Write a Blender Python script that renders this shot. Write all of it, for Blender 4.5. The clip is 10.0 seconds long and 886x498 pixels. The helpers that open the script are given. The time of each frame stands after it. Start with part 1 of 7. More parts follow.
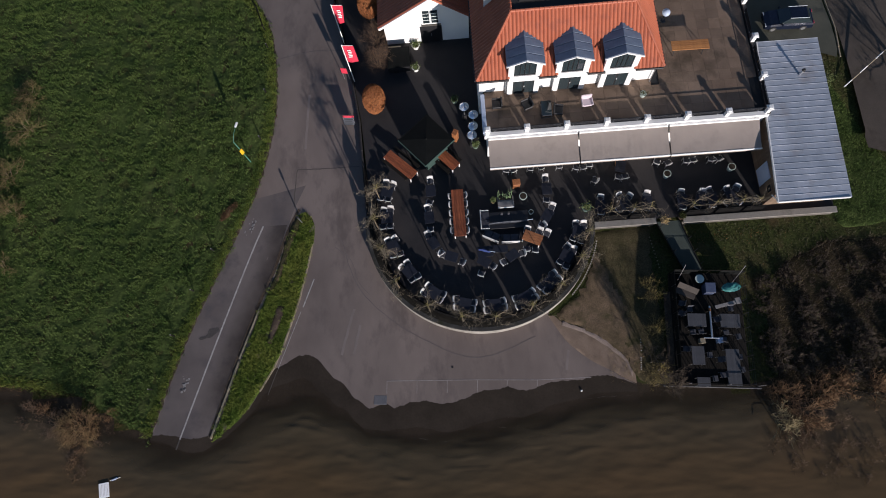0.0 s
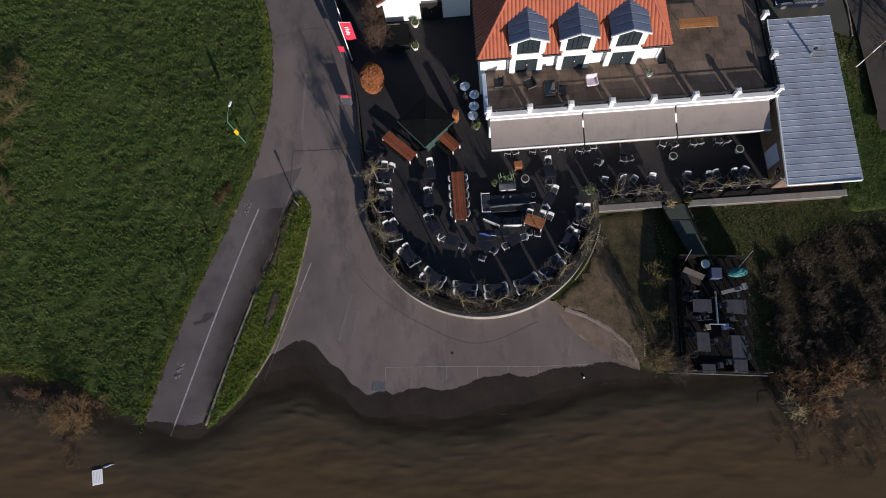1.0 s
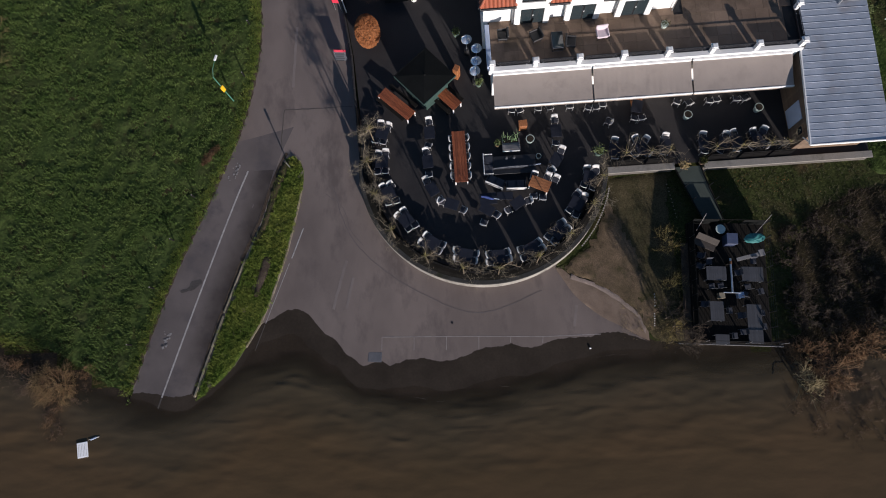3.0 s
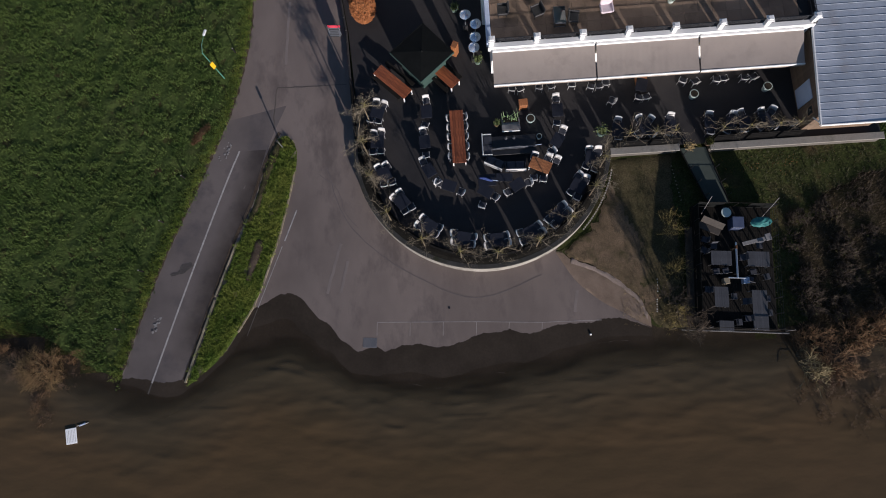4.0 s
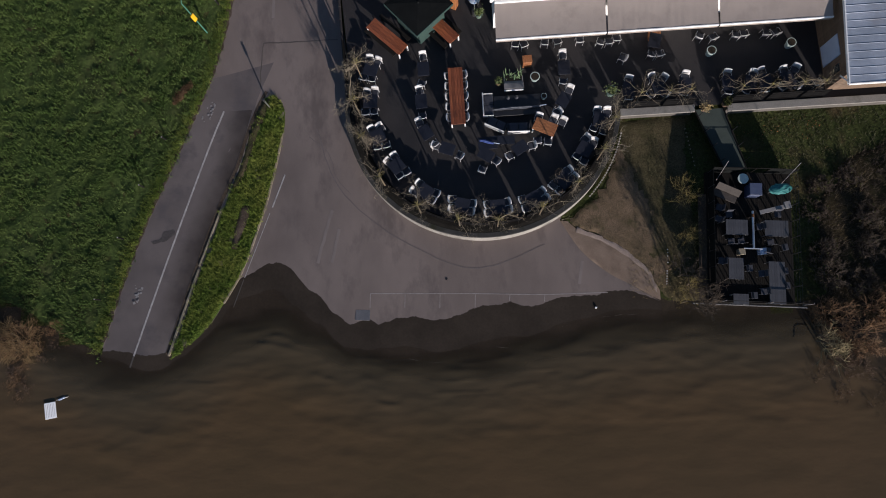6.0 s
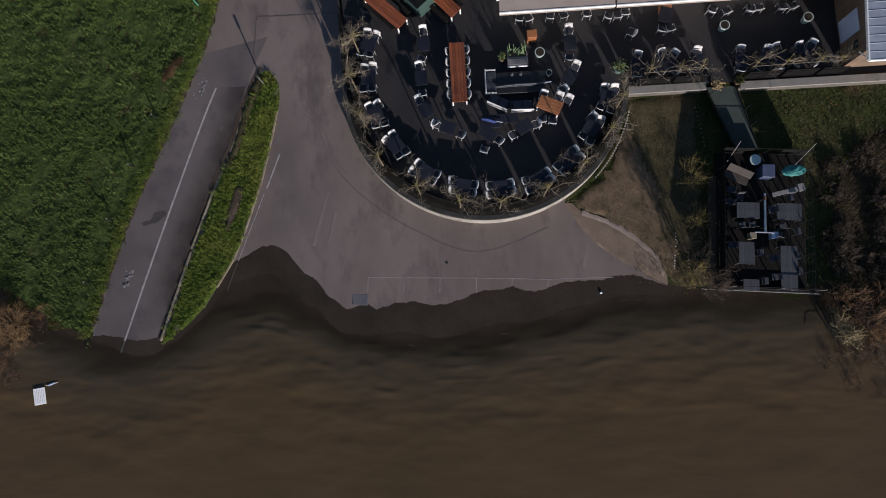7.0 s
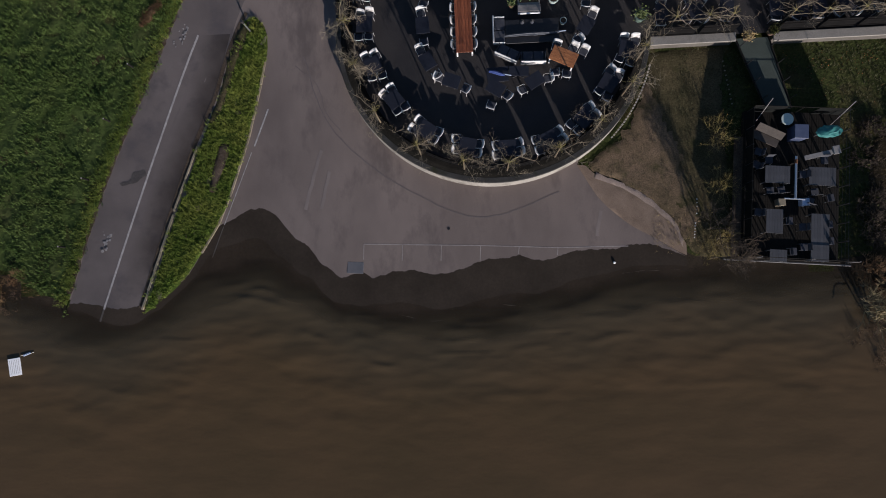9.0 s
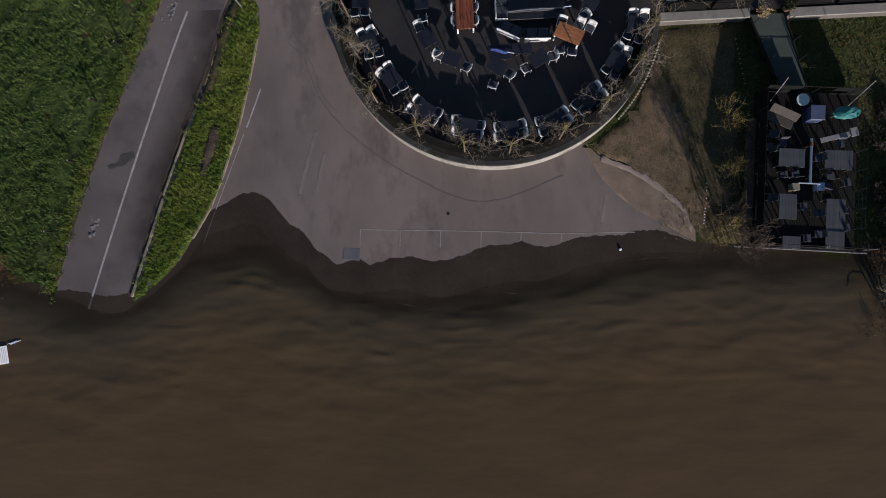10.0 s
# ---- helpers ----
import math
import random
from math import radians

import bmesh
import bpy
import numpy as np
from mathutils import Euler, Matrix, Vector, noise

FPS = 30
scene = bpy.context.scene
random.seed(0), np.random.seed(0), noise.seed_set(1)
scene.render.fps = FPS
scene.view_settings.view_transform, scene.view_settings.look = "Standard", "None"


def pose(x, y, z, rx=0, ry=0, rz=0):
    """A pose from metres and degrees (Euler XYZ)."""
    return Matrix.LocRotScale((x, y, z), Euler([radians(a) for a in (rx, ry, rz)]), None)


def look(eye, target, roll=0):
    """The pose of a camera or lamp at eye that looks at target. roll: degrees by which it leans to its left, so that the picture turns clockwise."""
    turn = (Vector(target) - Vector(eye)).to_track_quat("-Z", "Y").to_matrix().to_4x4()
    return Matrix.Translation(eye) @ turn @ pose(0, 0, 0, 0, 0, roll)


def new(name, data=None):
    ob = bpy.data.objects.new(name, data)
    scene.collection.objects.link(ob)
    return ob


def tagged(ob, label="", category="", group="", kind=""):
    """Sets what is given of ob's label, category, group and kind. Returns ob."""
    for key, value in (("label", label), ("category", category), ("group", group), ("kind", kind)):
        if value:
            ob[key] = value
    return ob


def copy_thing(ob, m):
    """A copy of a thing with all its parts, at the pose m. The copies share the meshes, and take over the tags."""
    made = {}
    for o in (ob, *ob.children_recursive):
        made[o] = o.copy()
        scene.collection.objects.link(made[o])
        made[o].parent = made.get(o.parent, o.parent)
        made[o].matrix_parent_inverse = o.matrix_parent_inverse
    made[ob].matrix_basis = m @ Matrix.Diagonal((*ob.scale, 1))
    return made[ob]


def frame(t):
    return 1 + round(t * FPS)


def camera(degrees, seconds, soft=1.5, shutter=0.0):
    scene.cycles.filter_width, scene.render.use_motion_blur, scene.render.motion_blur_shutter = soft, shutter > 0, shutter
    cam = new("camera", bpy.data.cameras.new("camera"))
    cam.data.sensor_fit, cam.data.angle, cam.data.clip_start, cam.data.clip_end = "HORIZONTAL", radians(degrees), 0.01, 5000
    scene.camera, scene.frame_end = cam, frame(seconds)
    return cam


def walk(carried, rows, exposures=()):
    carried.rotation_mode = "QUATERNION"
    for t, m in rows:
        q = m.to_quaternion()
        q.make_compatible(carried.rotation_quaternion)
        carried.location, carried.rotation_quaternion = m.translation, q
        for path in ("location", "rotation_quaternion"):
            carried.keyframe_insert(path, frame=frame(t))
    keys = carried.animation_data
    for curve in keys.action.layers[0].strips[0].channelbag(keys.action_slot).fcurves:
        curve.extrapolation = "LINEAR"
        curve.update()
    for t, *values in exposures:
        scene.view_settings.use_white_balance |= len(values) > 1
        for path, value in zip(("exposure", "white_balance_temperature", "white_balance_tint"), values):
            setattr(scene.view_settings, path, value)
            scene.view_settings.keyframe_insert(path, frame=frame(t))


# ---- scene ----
cam = camera(72.9, 10.0, 1.0)
PATH = [
    (0, (0.599, -0.552, 50.795), (0.519, 0.01, 48.877), -11.8),
    (0.5, (0.576, -0.476, 50.17), (0.494, 0.063, 48.246), -12.2),
    (1, (0.47, -0.424, 49.577), (0.39, 0.094, 47.647), -12.3),
    (1.5, (0.426, -0.387, 48.963), (0.344, 0.11, 47.028), -12.9),
    (2, (0.412, -0.513, 48.212), (0.327, -0.034, 46.272), -13.5),
    (2.5, (0.379, -0.572, 47.52), (0.292, -0.112, 45.575), -14.1),
    (4, (0.556, -0.416, 45.508), (0.465, -0.028, 43.548), -16.3),
    (4.5, (0.631, -0.337, 44.893), (0.537, 0.029, 42.929), -17.3),
    (5, (0.7, -0.332, 44.237), (0.602, 0.012, 42.27), -18.6),
    (5.5, (0.745, -0.391, 43.534), (0.644, -0.066, 41.563), -20.0),
    (7, (0.623, -0.156, 41.434), (0.52, 0.09, 39.452), -25.2),
    (7.5, (0.52, -0.094, 40.73), (0.416, 0.125, 38.745), -27.5),
    (8, (0.546, -0.1, 39.927), (0.438, 0.096, 37.939), -31.1),
    (8.5, (0.432, 0.098, 39.199), (0.324, 0.258, 37.208), -36.0),
    (9, (0.387, 0.117, 38.453), (0.278, 0.252, 36.461), -40.8),
    (9.5, (0.463, 0.118, 37.777), (0.349, 0.233, 35.784), -46.6),
    (10, (0.454, 0.171, 37.074), (0.338, 0.261, 35.079), -53.9),
]
WB = (0.30, 6580, 15)
walk(cam, [(t, look(eye, target, roll)) for t, eye, target, roll in PATH], [(0, *WB), (10, *WB)])
from mathutils.geometry import delaunay_2d_cdt

# ---------------- light ----------------
SUN_EL, SHADOW = 12.8, Vector((-0.375, 0.927))
world = bpy.data.worlds.new("sky")
scene.world = world
world.use_nodes = True
wn = world.node_tree
sky = wn.nodes.new("ShaderNodeTexSky")
sky.sky_type, sky.sun_disc = "NISHITA", False
sky.sun_elevation = radians(SUN_EL)
sky.dust_density, sky.ozone_density = 0.3, 3.0
sky.sun_rotation = math.atan2(-SHADOW.x, -SHADOW.y)
wn.links.new(sky.outputs[0], wn.nodes["Background"].inputs[0])
wn.nodes["Background"].inputs[1].default_value = 0.085
sun = new("sun", bpy.data.lights.new("sun", "SUN"))
sun.data.energy, sun.data.angle, sun.data.color = 5.0, radians(0.55), (1.0, 0.94, 0.88)
sun.matrix_world = look((0, 0, 60), Vector((0, 0, 60)) + Vector((SHADOW.x, SHADOW.y, -math.tan(radians(SUN_EL)))))


# ---------------- materials ----------------
def surf(name, c1, c2, scale=1.0, rough=0.8, metal=0.0, bump=0.0, bscale=20.0, fine=0.25, spec=0.5, piece=0.0, stretch=None, stain=None, stain_scale=0.3, world_space=False, bdist=0.03):
    """Two-scale mottled surface: broad patches between c1 and c2, fine grain, optional stains, relief."""
    m = bpy.data.materials.new(name)
    m.use_nodes = True
    t = m.node_tree
    b = t.nodes["Principled BSDF"]
    b.inputs["Roughness"].default_value, b.inputs["Metallic"].default_value = rough, metal
    b.inputs["Specular IOR Level"].default_value = spec
    if world_space:
        co = t.nodes.new("ShaderNodeNewGeometry").outputs["Position"]
    else:
        co = t.nodes.new("ShaderNodeTexCoord").outputs["Object"]
    if stretch:
        mp = t.nodes.new("ShaderNodeMapping")
        mp.inputs["Scale"].default_value = stretch
        t.links.new(co, mp.inputs[0])
        co = mp.outputs[0]

    def nz(sc, detail=4.0, rg=0.6):
        n = t.nodes.new("ShaderNodeTexNoise")
        n.inputs["Scale"].default_value, n.inputs["Detail"].default_value, n.inputs["Roughness"].default_value = sc, detail, rg
        t.links.new(co, n.inputs["Vector"])
        return n.outputs["Fac"]

    def mixc(fac, a, bb, kind="MIX"):
        x = t.nodes.new("ShaderNodeMix")
        x.data_type, x.blend_type = "RGBA", kind
        for sock, v in ((x.inputs[0], fac), (x.inputs[6], a), (x.inputs[7], bb)):
            if hasattr(v, "is_output"):
                t.links.new(v, sock)
            elif isinstance(v, (int, float)):
                sock.default_value = v
            else:
                sock.default_value = (*v, 1)
        return x.outputs[2]

    def ramp(v, lo, hi):
        r = t.nodes.new("ShaderNodeMapRange")
        r.inputs[1].default_value, r.inputs[2].default_value = lo, hi
        t.links.new(v, r.inputs[0])
        return r.outputs[0]

    col = mixc(ramp(nz(scale), 0.3, 0.7), c1, c2)
    if fine:
        g = ramp(nz(bscale, 3.0), 0.25, 0.75)
        gr = t.nodes.new("ShaderNodeMapRange")
        gr.inputs[3].default_value, gr.inputs[4].default_value = 1 - fine, 1 + fine
        t.links.new(g, gr.inputs[0])
        hs = t.nodes.new("ShaderNodeHueSaturation")
        t.links.new(col, hs.inputs["Color"])
        t.links.new(gr.outputs[0], hs.inputs["Value"])
        col = hs.outputs[0]
    if stain:
        col = mixc(ramp(nz(stain_scale, 5.0, 0.65), 0.52, 0.68), col, stain)
    if piece:
        oi = t.nodes.new("ShaderNodeObjectInfo")
        pr = t.nodes.new("ShaderNodeMapRange")
        pr.inputs[3].default_value, pr.inputs[4].default_value = 1 - piece, 1 + piece
        t.links.new(oi.outputs["Random"], pr.inputs[0])
        hs = t.nodes.new("ShaderNodeHueSaturation")
        t.links.new(col, hs.inputs["Color"])
        t.links.new(pr.outputs[0], hs.inputs["Value"])
        col = hs.outputs[0]
    t.links.new(col, b.inputs["Base Color"])
    if bump:
        bp = t.nodes.new("ShaderNodeBump")
        bp.inputs["Strength"].default_value, bp.inputs["Distance"].default_value = min(1.0, bump), bdist
        t.links.new(nz(bscale, 6.0), bp.inputs["Height"])
        t.links.new(bp.outputs[0], b.inputs["Normal"])
    return m


def hx(h):
    """Linear colour from an sRGB hex."""
    return tuple(((int(h[i:i + 2], 16) / 255 + 0.055) / 1.055) ** 2.4 for i in (0, 2, 4))


PATH_LOOK = ((0.086, 0.073, 0.071), (0.126, 0.107, 0.103), 0.22, 0.9)
PATH_SKIN = dict(bump=0.06, bscale=18, fine=0.06, spec=0.3, stain=(0.075, 0.065, 0.068), stain_scale=0.4)
M = dict(
    grass=surf("grass", (0.033, 0.0528, 0.01265), (0.0572, 0.0803, 0.022), 0.35, 0.9, bump=1.0, bscale=4, fine=0.4, spec=0.12, stain=(0.05, 0.058, 0.02), stain_scale=0.22, bdist=0.09),
    blades=surf("grass_blades", (0.04788, 0.08892, 0.01824), (0.1049, 0.1459, 0.03876), 0.7, 0.8, fine=0.45, spec=0.2),
    asphalt=surf("asphalt", (0.120, 0.097, 0.089), (0.190, 0.154, 0.140), 0.13, 0.92, bump=0.06, bscale=18, fine=0.06, spec=0.25, stain=(0.112, 0.091, 0.085), stain_scale=0.28, stretch=(1.5, 0.7, 1)),
    path=surf("path_asphalt", *PATH_LOOK, **PATH_SKIN),
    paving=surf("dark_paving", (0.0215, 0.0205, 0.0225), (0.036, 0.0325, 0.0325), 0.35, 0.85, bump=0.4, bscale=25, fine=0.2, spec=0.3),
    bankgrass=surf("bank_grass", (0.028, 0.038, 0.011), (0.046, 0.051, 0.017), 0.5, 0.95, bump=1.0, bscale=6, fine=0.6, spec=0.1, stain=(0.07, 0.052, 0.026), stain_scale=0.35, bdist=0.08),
    trodden=surf("trodden_earth", (0.168, 0.117, 0.079), (0.100, 0.075, 0.044), 0.7, 0.95, bump=0.9, bscale=14, fine=0.45, spec=0.1, stain=(0.045, 0.045, 0.018), stain_scale=0.6),
    wet=surf("wet_asphalt", (0.042, 0.033, 0.026), (0.026, 0.0205, 0.016), 0.35, 0.7, bump=0.12, bscale=7, fine=0.12, spec=0.06),
    vergegrass=surf("verge_grass", (0.0495, 0.0825, 0.0132), (0.0825, 0.1155, 0.0242), 0.6, 0.9, bump=1.0, bscale=9, fine=0.5, spec=0.12, stain=(0.075, 0.07, 0.025), stain_scale=0.5),
    brightblades=surf("bright_blades", (0.0784, 0.1344, 0.01904), (0.196, 0.2184, 0.0448), 0.6, 0.8, fine=0.45, spec=0.2),
    tar=surf("tar_seam", (0.098, 0.081, 0.079), (0.128, 0.106, 0.103), 1.5, 0.9, fine=0.2),
    sand=surf("sand", (0.215, 0.160, 0.125), (0.150, 0.110, 0.084), 0.9, 0.95, bump=0.6, bscale=25, fine=0.25, spec=0.1),
    dirt=surf("road_dirt", (0.05, 0.036, 0.026), (0.085, 0.065, 0.05), 1.2, 0.95, bump=0.5, bscale=10, fine=0.4, spec=0.1),
    # bed soil, darkened further with the shade of its plants in the colour
    bed=surf("shaded_bed_mould", (0.011, 0.010, 0.0085), (0.021, 0.019, 0.016), 1.0, 0.95, bump=0.8, bscale=14, fine=0.4, spec=0.1),
    earth=surf("bank_earth", (0.048, 0.043, 0.021), (0.088, 0.069, 0.039), 0.6, 0.95, bump=1.0, bscale=10, fine=0.5, spec=0.1, stain=(0.036, 0.038, 0.014), stain_scale=0.5),
    litter=surf("leaf_litter", (0.025, 0.01937, 0.01125), (0.045, 0.03375, 0.0175), 0.6, 0.95, bump=1.0, bscale=8, fine=0.5, spec=0.1, stain=(0.024, 0.026, 0.010), stain_scale=0.4),
    deadgrass=surf("dead_grass", (0.075, 0.045, 0.025), (0.12, 0.075, 0.04), 1.5, 0.95, fine=0.4, bscale=10, spec=0.1),
    pathdamp=surf("damp_asphalt", (0.068, 0.057, 0.053), (0.094, 0.079, 0.073), 0.6, 0.85, bump=0.1, bscale=14, fine=0.10, spec=0.3),
    cover=surf("cover_steel", (0.092, 0.094, 0.105), (0.125, 0.122, 0.13), 3.0, 0.6, fine=0.2),
    soil=surf("soil", (0.03, 0.024, 0.018), (0.05, 0.04, 0.03), 1.0, 0.95, bump=0.8, bscale=14, fine=0.4, spec=0.1),
    concrete=surf("concrete", (0.068, 0.060, 0.053), (0.112, 0.10, 0.088), 0.8, 0.85, bump=0.3, bscale=30, fine=0.15, stain=(0.085, 0.08, 0.068), stain_scale=0.7),
    coping=surf("pale_coping", (0.21, 0.195, 0.175), (0.28, 0.262, 0.238), 0.8, 0.85, bump=0.3, bscale=20, fine=0.2, stain=(0.15, 0.14, 0.12), stain_scale=0.8),
    mosscap=surf("mossy_cap", (0.030, 0.030, 0.029), (0.052, 0.051, 0.050), 1.2, 0.9, bump=0.3, bscale=20, fine=0.25, spec=0.15, stain=(0.026, 0.027, 0.016), stain_scale=0.8),
    wallface=surf("wall_face", (0.20, 0.186, 0.165), (0.27, 0.252, 0.226), 0.8, 0.85, bump=0.3, bscale=20, fine=0.2, stain=(0.12, 0.11, 0.094), stain_scale=0.9),
    palesand=surf("pale_sand", (0.29, 0.225, 0.19), (0.20, 0.152, 0.125), 1.2, 0.95, bump=0.4, bscale=16, fine=0.25),
    foam=surf("foam", (0.10, 0.086, 0.07), (0.16, 0.14, 0.12), 3.0, 0.6, fine=0.3),
    kerb=surf("kerb_concrete", (0.215, 0.178, 0.122), (0.30, 0.255, 0.185), 1.0, 0.9, bump=0.3, bscale=30, fine=0.2, piece=0.15),
    white=surf("white_render", (0.81, 0.81, 0.79), (0.86, 0.85, 0.83), 0.6, 0.7, bump=0.15, bscale=40, fine=0.03),
    whitepaint=surf("white_paint", (0.74, 0.74, 0.73), (0.80, 0.80, 0.79), 2.0, 0.45, fine=0.03),
    line=surf("line_paint", (0.38, 0.36, 0.35), (0.20, 0.18, 0.18), 3.0, 0.7, fine=0.25, bscale=30),
    tile=surf("roof_tile", (0.325, 0.084, 0.041), (0.405, 0.118, 0.062), 0.8, 0.6, bump=0.2, bscale=30, fine=0.2, stain=(0.29, 0.085, 0.05), stain_scale=1.2),
    zinc=surf("zinc", (0.092, 0.125, 0.185), (0.140, 0.178, 0.245), 1.2, 0.5, metal=0.1, bump=0.1, fine=0.08),
    metalroof=surf("metal_roof", (0.28, 0.315, 0.37), (0.43, 0.465, 0.53), 0.5, 0.5, metal=0.1, bump=0.1, bscale=6, fine=0.06, stain=(0.29, 0.29, 0.31), stain_scale=0.35),
    bitumen=surf("bitumen", (0.012, 0.012, 0.013), (0.022, 0.022, 0.024), 0.6, 0.85, bump=0.3, fine=0.2),
    awning=surf("awning_cloth", (0.255, 0.217, 0.195), (0.28, 0.24, 0.215), 0.5, 0.9, bump=0.15, bscale=60, fine=0.05, stain=(0.238, 0.203, 0.182), stain_scale=0.9),
    black=surf("black_paint", (0.012, 0.012, 0.014), (0.02, 0.02, 0.022), 3.0, 0.4, fine=0.1),
    darksteel=surf("dark_steel", (0.03, 0.03, 0.033), (0.05, 0.05, 0.053), 3.0, 0.5, metal=0.4, fine=0.1),
    steel=surf("bright_steel", (0.55, 0.57, 0.60), (0.62, 0.64, 0.66), 3.0, 0.3, metal=0.85, fine=0.05),
    deck=surf("deck_tiles", (0.122, 0.082, 0.057), (0.205, 0.143, 0.102), 0.3, 0.85, bump=0.3, bscale=12, fine=0.2, piece=0.16, stain=(0.075, 0.052, 0.034), stain_scale=0.28, world_space=True),
    redwood=surf("oiled_wood", (0.16, 0.042, 0.018), (0.32, 0.098, 0.040), 2.2, 0.45, bump=0.2, bscale=9, fine=0.3, piece=0.28, stretch=(5, 0.7, 1)),
    wood=surf("brown_wood", (0.16, 0.095, 0.055), (0.24, 0.15, 0.09), 1.5, 0.7, bump=0.3, bscale=14, fine=0.3, piece=0.15),
    cladding=surf("cladding_wood", (0.105, 0.066, 0.042), (0.16, 0.108, 0.072), 1.2, 0.75, bump=0.3, bscale=14, fine=0.3, piece=0.15),
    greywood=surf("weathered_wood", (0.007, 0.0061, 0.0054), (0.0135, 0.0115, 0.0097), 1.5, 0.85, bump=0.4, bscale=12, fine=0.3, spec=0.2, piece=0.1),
    navy=surf("dark_tabletop", (0.009, 0.011, 0.019), (0.014, 0.017, 0.028), 2.0, 0.65, fine=0.1, spec=0.3),
    greytop=surf("grey_tabletop", (0.042, 0.047, 0.06), (0.06, 0.066, 0.08), 2.0, 0.5, fine=0.08),
    cushion=surf("dark_cushion", (0.03, 0.033, 0.045), (0.045, 0.048, 0.06), 3.0, 0.9, bump=0.2, fine=0.15),
    chairwhite=surf("pale_wicker", (0.54, 0.535, 0.525), (0.66, 0.65, 0.64), 6.0, 0.6, bump=0.3, bscale=60, fine=0.12),
    greencloth=surf("green_cloth", (0.016, 0.042, 0.036), (0.024, 0.055, 0.046), 1.5, 0.8, bump=0.1, fine=0.1),
    darkcloth=surf("dark_cloth", (0.0035, 0.0045, 0.0045), (0.007, 0.008, 0.008), 1.5, 0.95, bump=0.1, fine=0.1, spec=0.15),
    teal=surf("teal_cloth", (0.015, 0.13, 0.13), (0.02, 0.18, 0.17), 2.0, 0.7, bump=0.2, fine=0.15),
    ramp=surf("green_felt_plank", (0.019, 0.029, 0.025), (0.030, 0.042, 0.036), 0.9, 0.85, bump=0.3, fine=0.2),
    bark=surf("bark", (0.11, 0.085, 0.055), (0.16, 0.125, 0.08), 2.0, 0.9, fine=0.3),
    twig=surf("twig", (0.14, 0.075, 0.034), (0.22, 0.125, 0.058), 0.5, 0.85, fine=0.35),
    darktwig=surf("dark_twig", (0.0456, 0.0324, 0.0228), (0.0768, 0.0564, 0.0372), 0.5, 0.9, fine=0.35),
    olivetwig=surf("olive_twig", (0.08, 0.06, 0.024), (0.145, 0.11, 0.042), 0.5, 0.9, fine=0.35),
    paletwig=surf("pale_twig", (0.20, 0.16, 0.08), (0.30, 0.24, 0.13), 0.8, 0.85, fine=0.3),
    ivy=surf("ivy_leaf", (0.025, 0.033, 0.010), (0.052, 0.052, 0.018), 1.2, 0.9, fine=0.3, spec=0.1),
    hedge=surf("beech_hedge", (0.22, 0.07, 0.02), (0.34, 0.125, 0.038), 1.5, 0.75, fine=0.4, bscale=9),
    hedgecore=surf("hedge_core", (0.10, 0.04, 0.015), (0.16, 0.07, 0.03), 2.0, 0.9, fine=0.3),
    boxgreen=surf("box_leaf", (0.05, 0.075, 0.015), (0.09, 0.12, 0.03), 2.0, 0.7, fine=0.3),
    red=surf("red_cloth", (0.50, 0.02, 0.05), (0.58, 0.035, 0.07), 2.0, 0.7, fine=0.05),
    yellow=surf("yellow_sign", (0.62, 0.37, 0.01), (0.68, 0.42, 0.015), 2.0, 0.5, fine=0.03),
    greenpole=surf("green_pole", (0.04, 0.16, 0.11), (0.06, 0.20, 0.14), 2.0, 0.5, fine=0.1),
    bluedoor=surf("pale_blue_panel", (0.35, 0.42, 0.55), (0.40, 0.47, 0.60), 2.0, 0.5, fine=0.05),
    carpaint=surf("car_paint", (0.008, 0.013, 0.030), (0.012, 0.018, 0.038), 1.0, 0.2, metal=0.3, fine=0.02),
    rubber=surf("rubber", (0.012, 0.012, 0.012), (0.02, 0.02, 0.02), 4.0, 0.8, fine=0.2),
    skylight=surf("skylight_glass", (0.02, 0.035, 0.07), (0.03, 0.045, 0.09), 1.0, 0.08, fine=0.02, spec=0.8),
    pot=surf("pot_glaze", (0.10, 0.15, 0.13), (0.14, 0.20, 0.17), 2.0, 0.4, fine=0.1),
    dryreed=surf("dry_grass", (0.22, 0.16, 0.07), (0.32, 0.24, 0.11), 1.0, 0.85, fine=0.3),
    orange=surf("orange_wood", (0.20, 0.068, 0.026), (0.40, 0.16, 0.06), 2.5, 0.6, bump=0.2, bscale=9, fine=0.35, piece=0.25, stretch=(3, 1, 1)),
    scuff=surf("scuffed_asphalt", (0.155, 0.128, 0.119), (0.186, 0.154, 0.143), 0.8, 0.9, fine=0.08),
    flake=surf("paint_flake", (0.20, 0.18, 0.175), (0.30, 0.28, 0.27), 3.0, 0.8, fine=0.2),
    parkline=surf("thin_line_paint", (0.30, 0.268, 0.255), (0.19, 0.165, 0.156), 2.0, 0.8, fine=0.2, bscale=20),
    wetline=surf("wet_line_paint", (0.075, 0.064, 0.055), (0.045, 0.038, 0.033), 3.0, 0.7, fine=0.25, bscale=30),
    pink=surf("pale_cover", (0.50, 0.42, 0.46), (0.58, 0.50, 0.53), 2.0, 0.8, fine=0.08),
)


def glass_material():
    m = bpy.data.materials.new("window_glass")
    m.use_nodes = True
    b = m.node_tree.nodes["Principled BSDF"]
    b.inputs["Base Color"].default_value = (0.02, 0.03, 0.035, 1)
    b.inputs["Roughness"].default_value = 0.04
    b.inputs["Specular IOR Level"].default_value = 0.8
    return m


M["glass"] = glass_material()


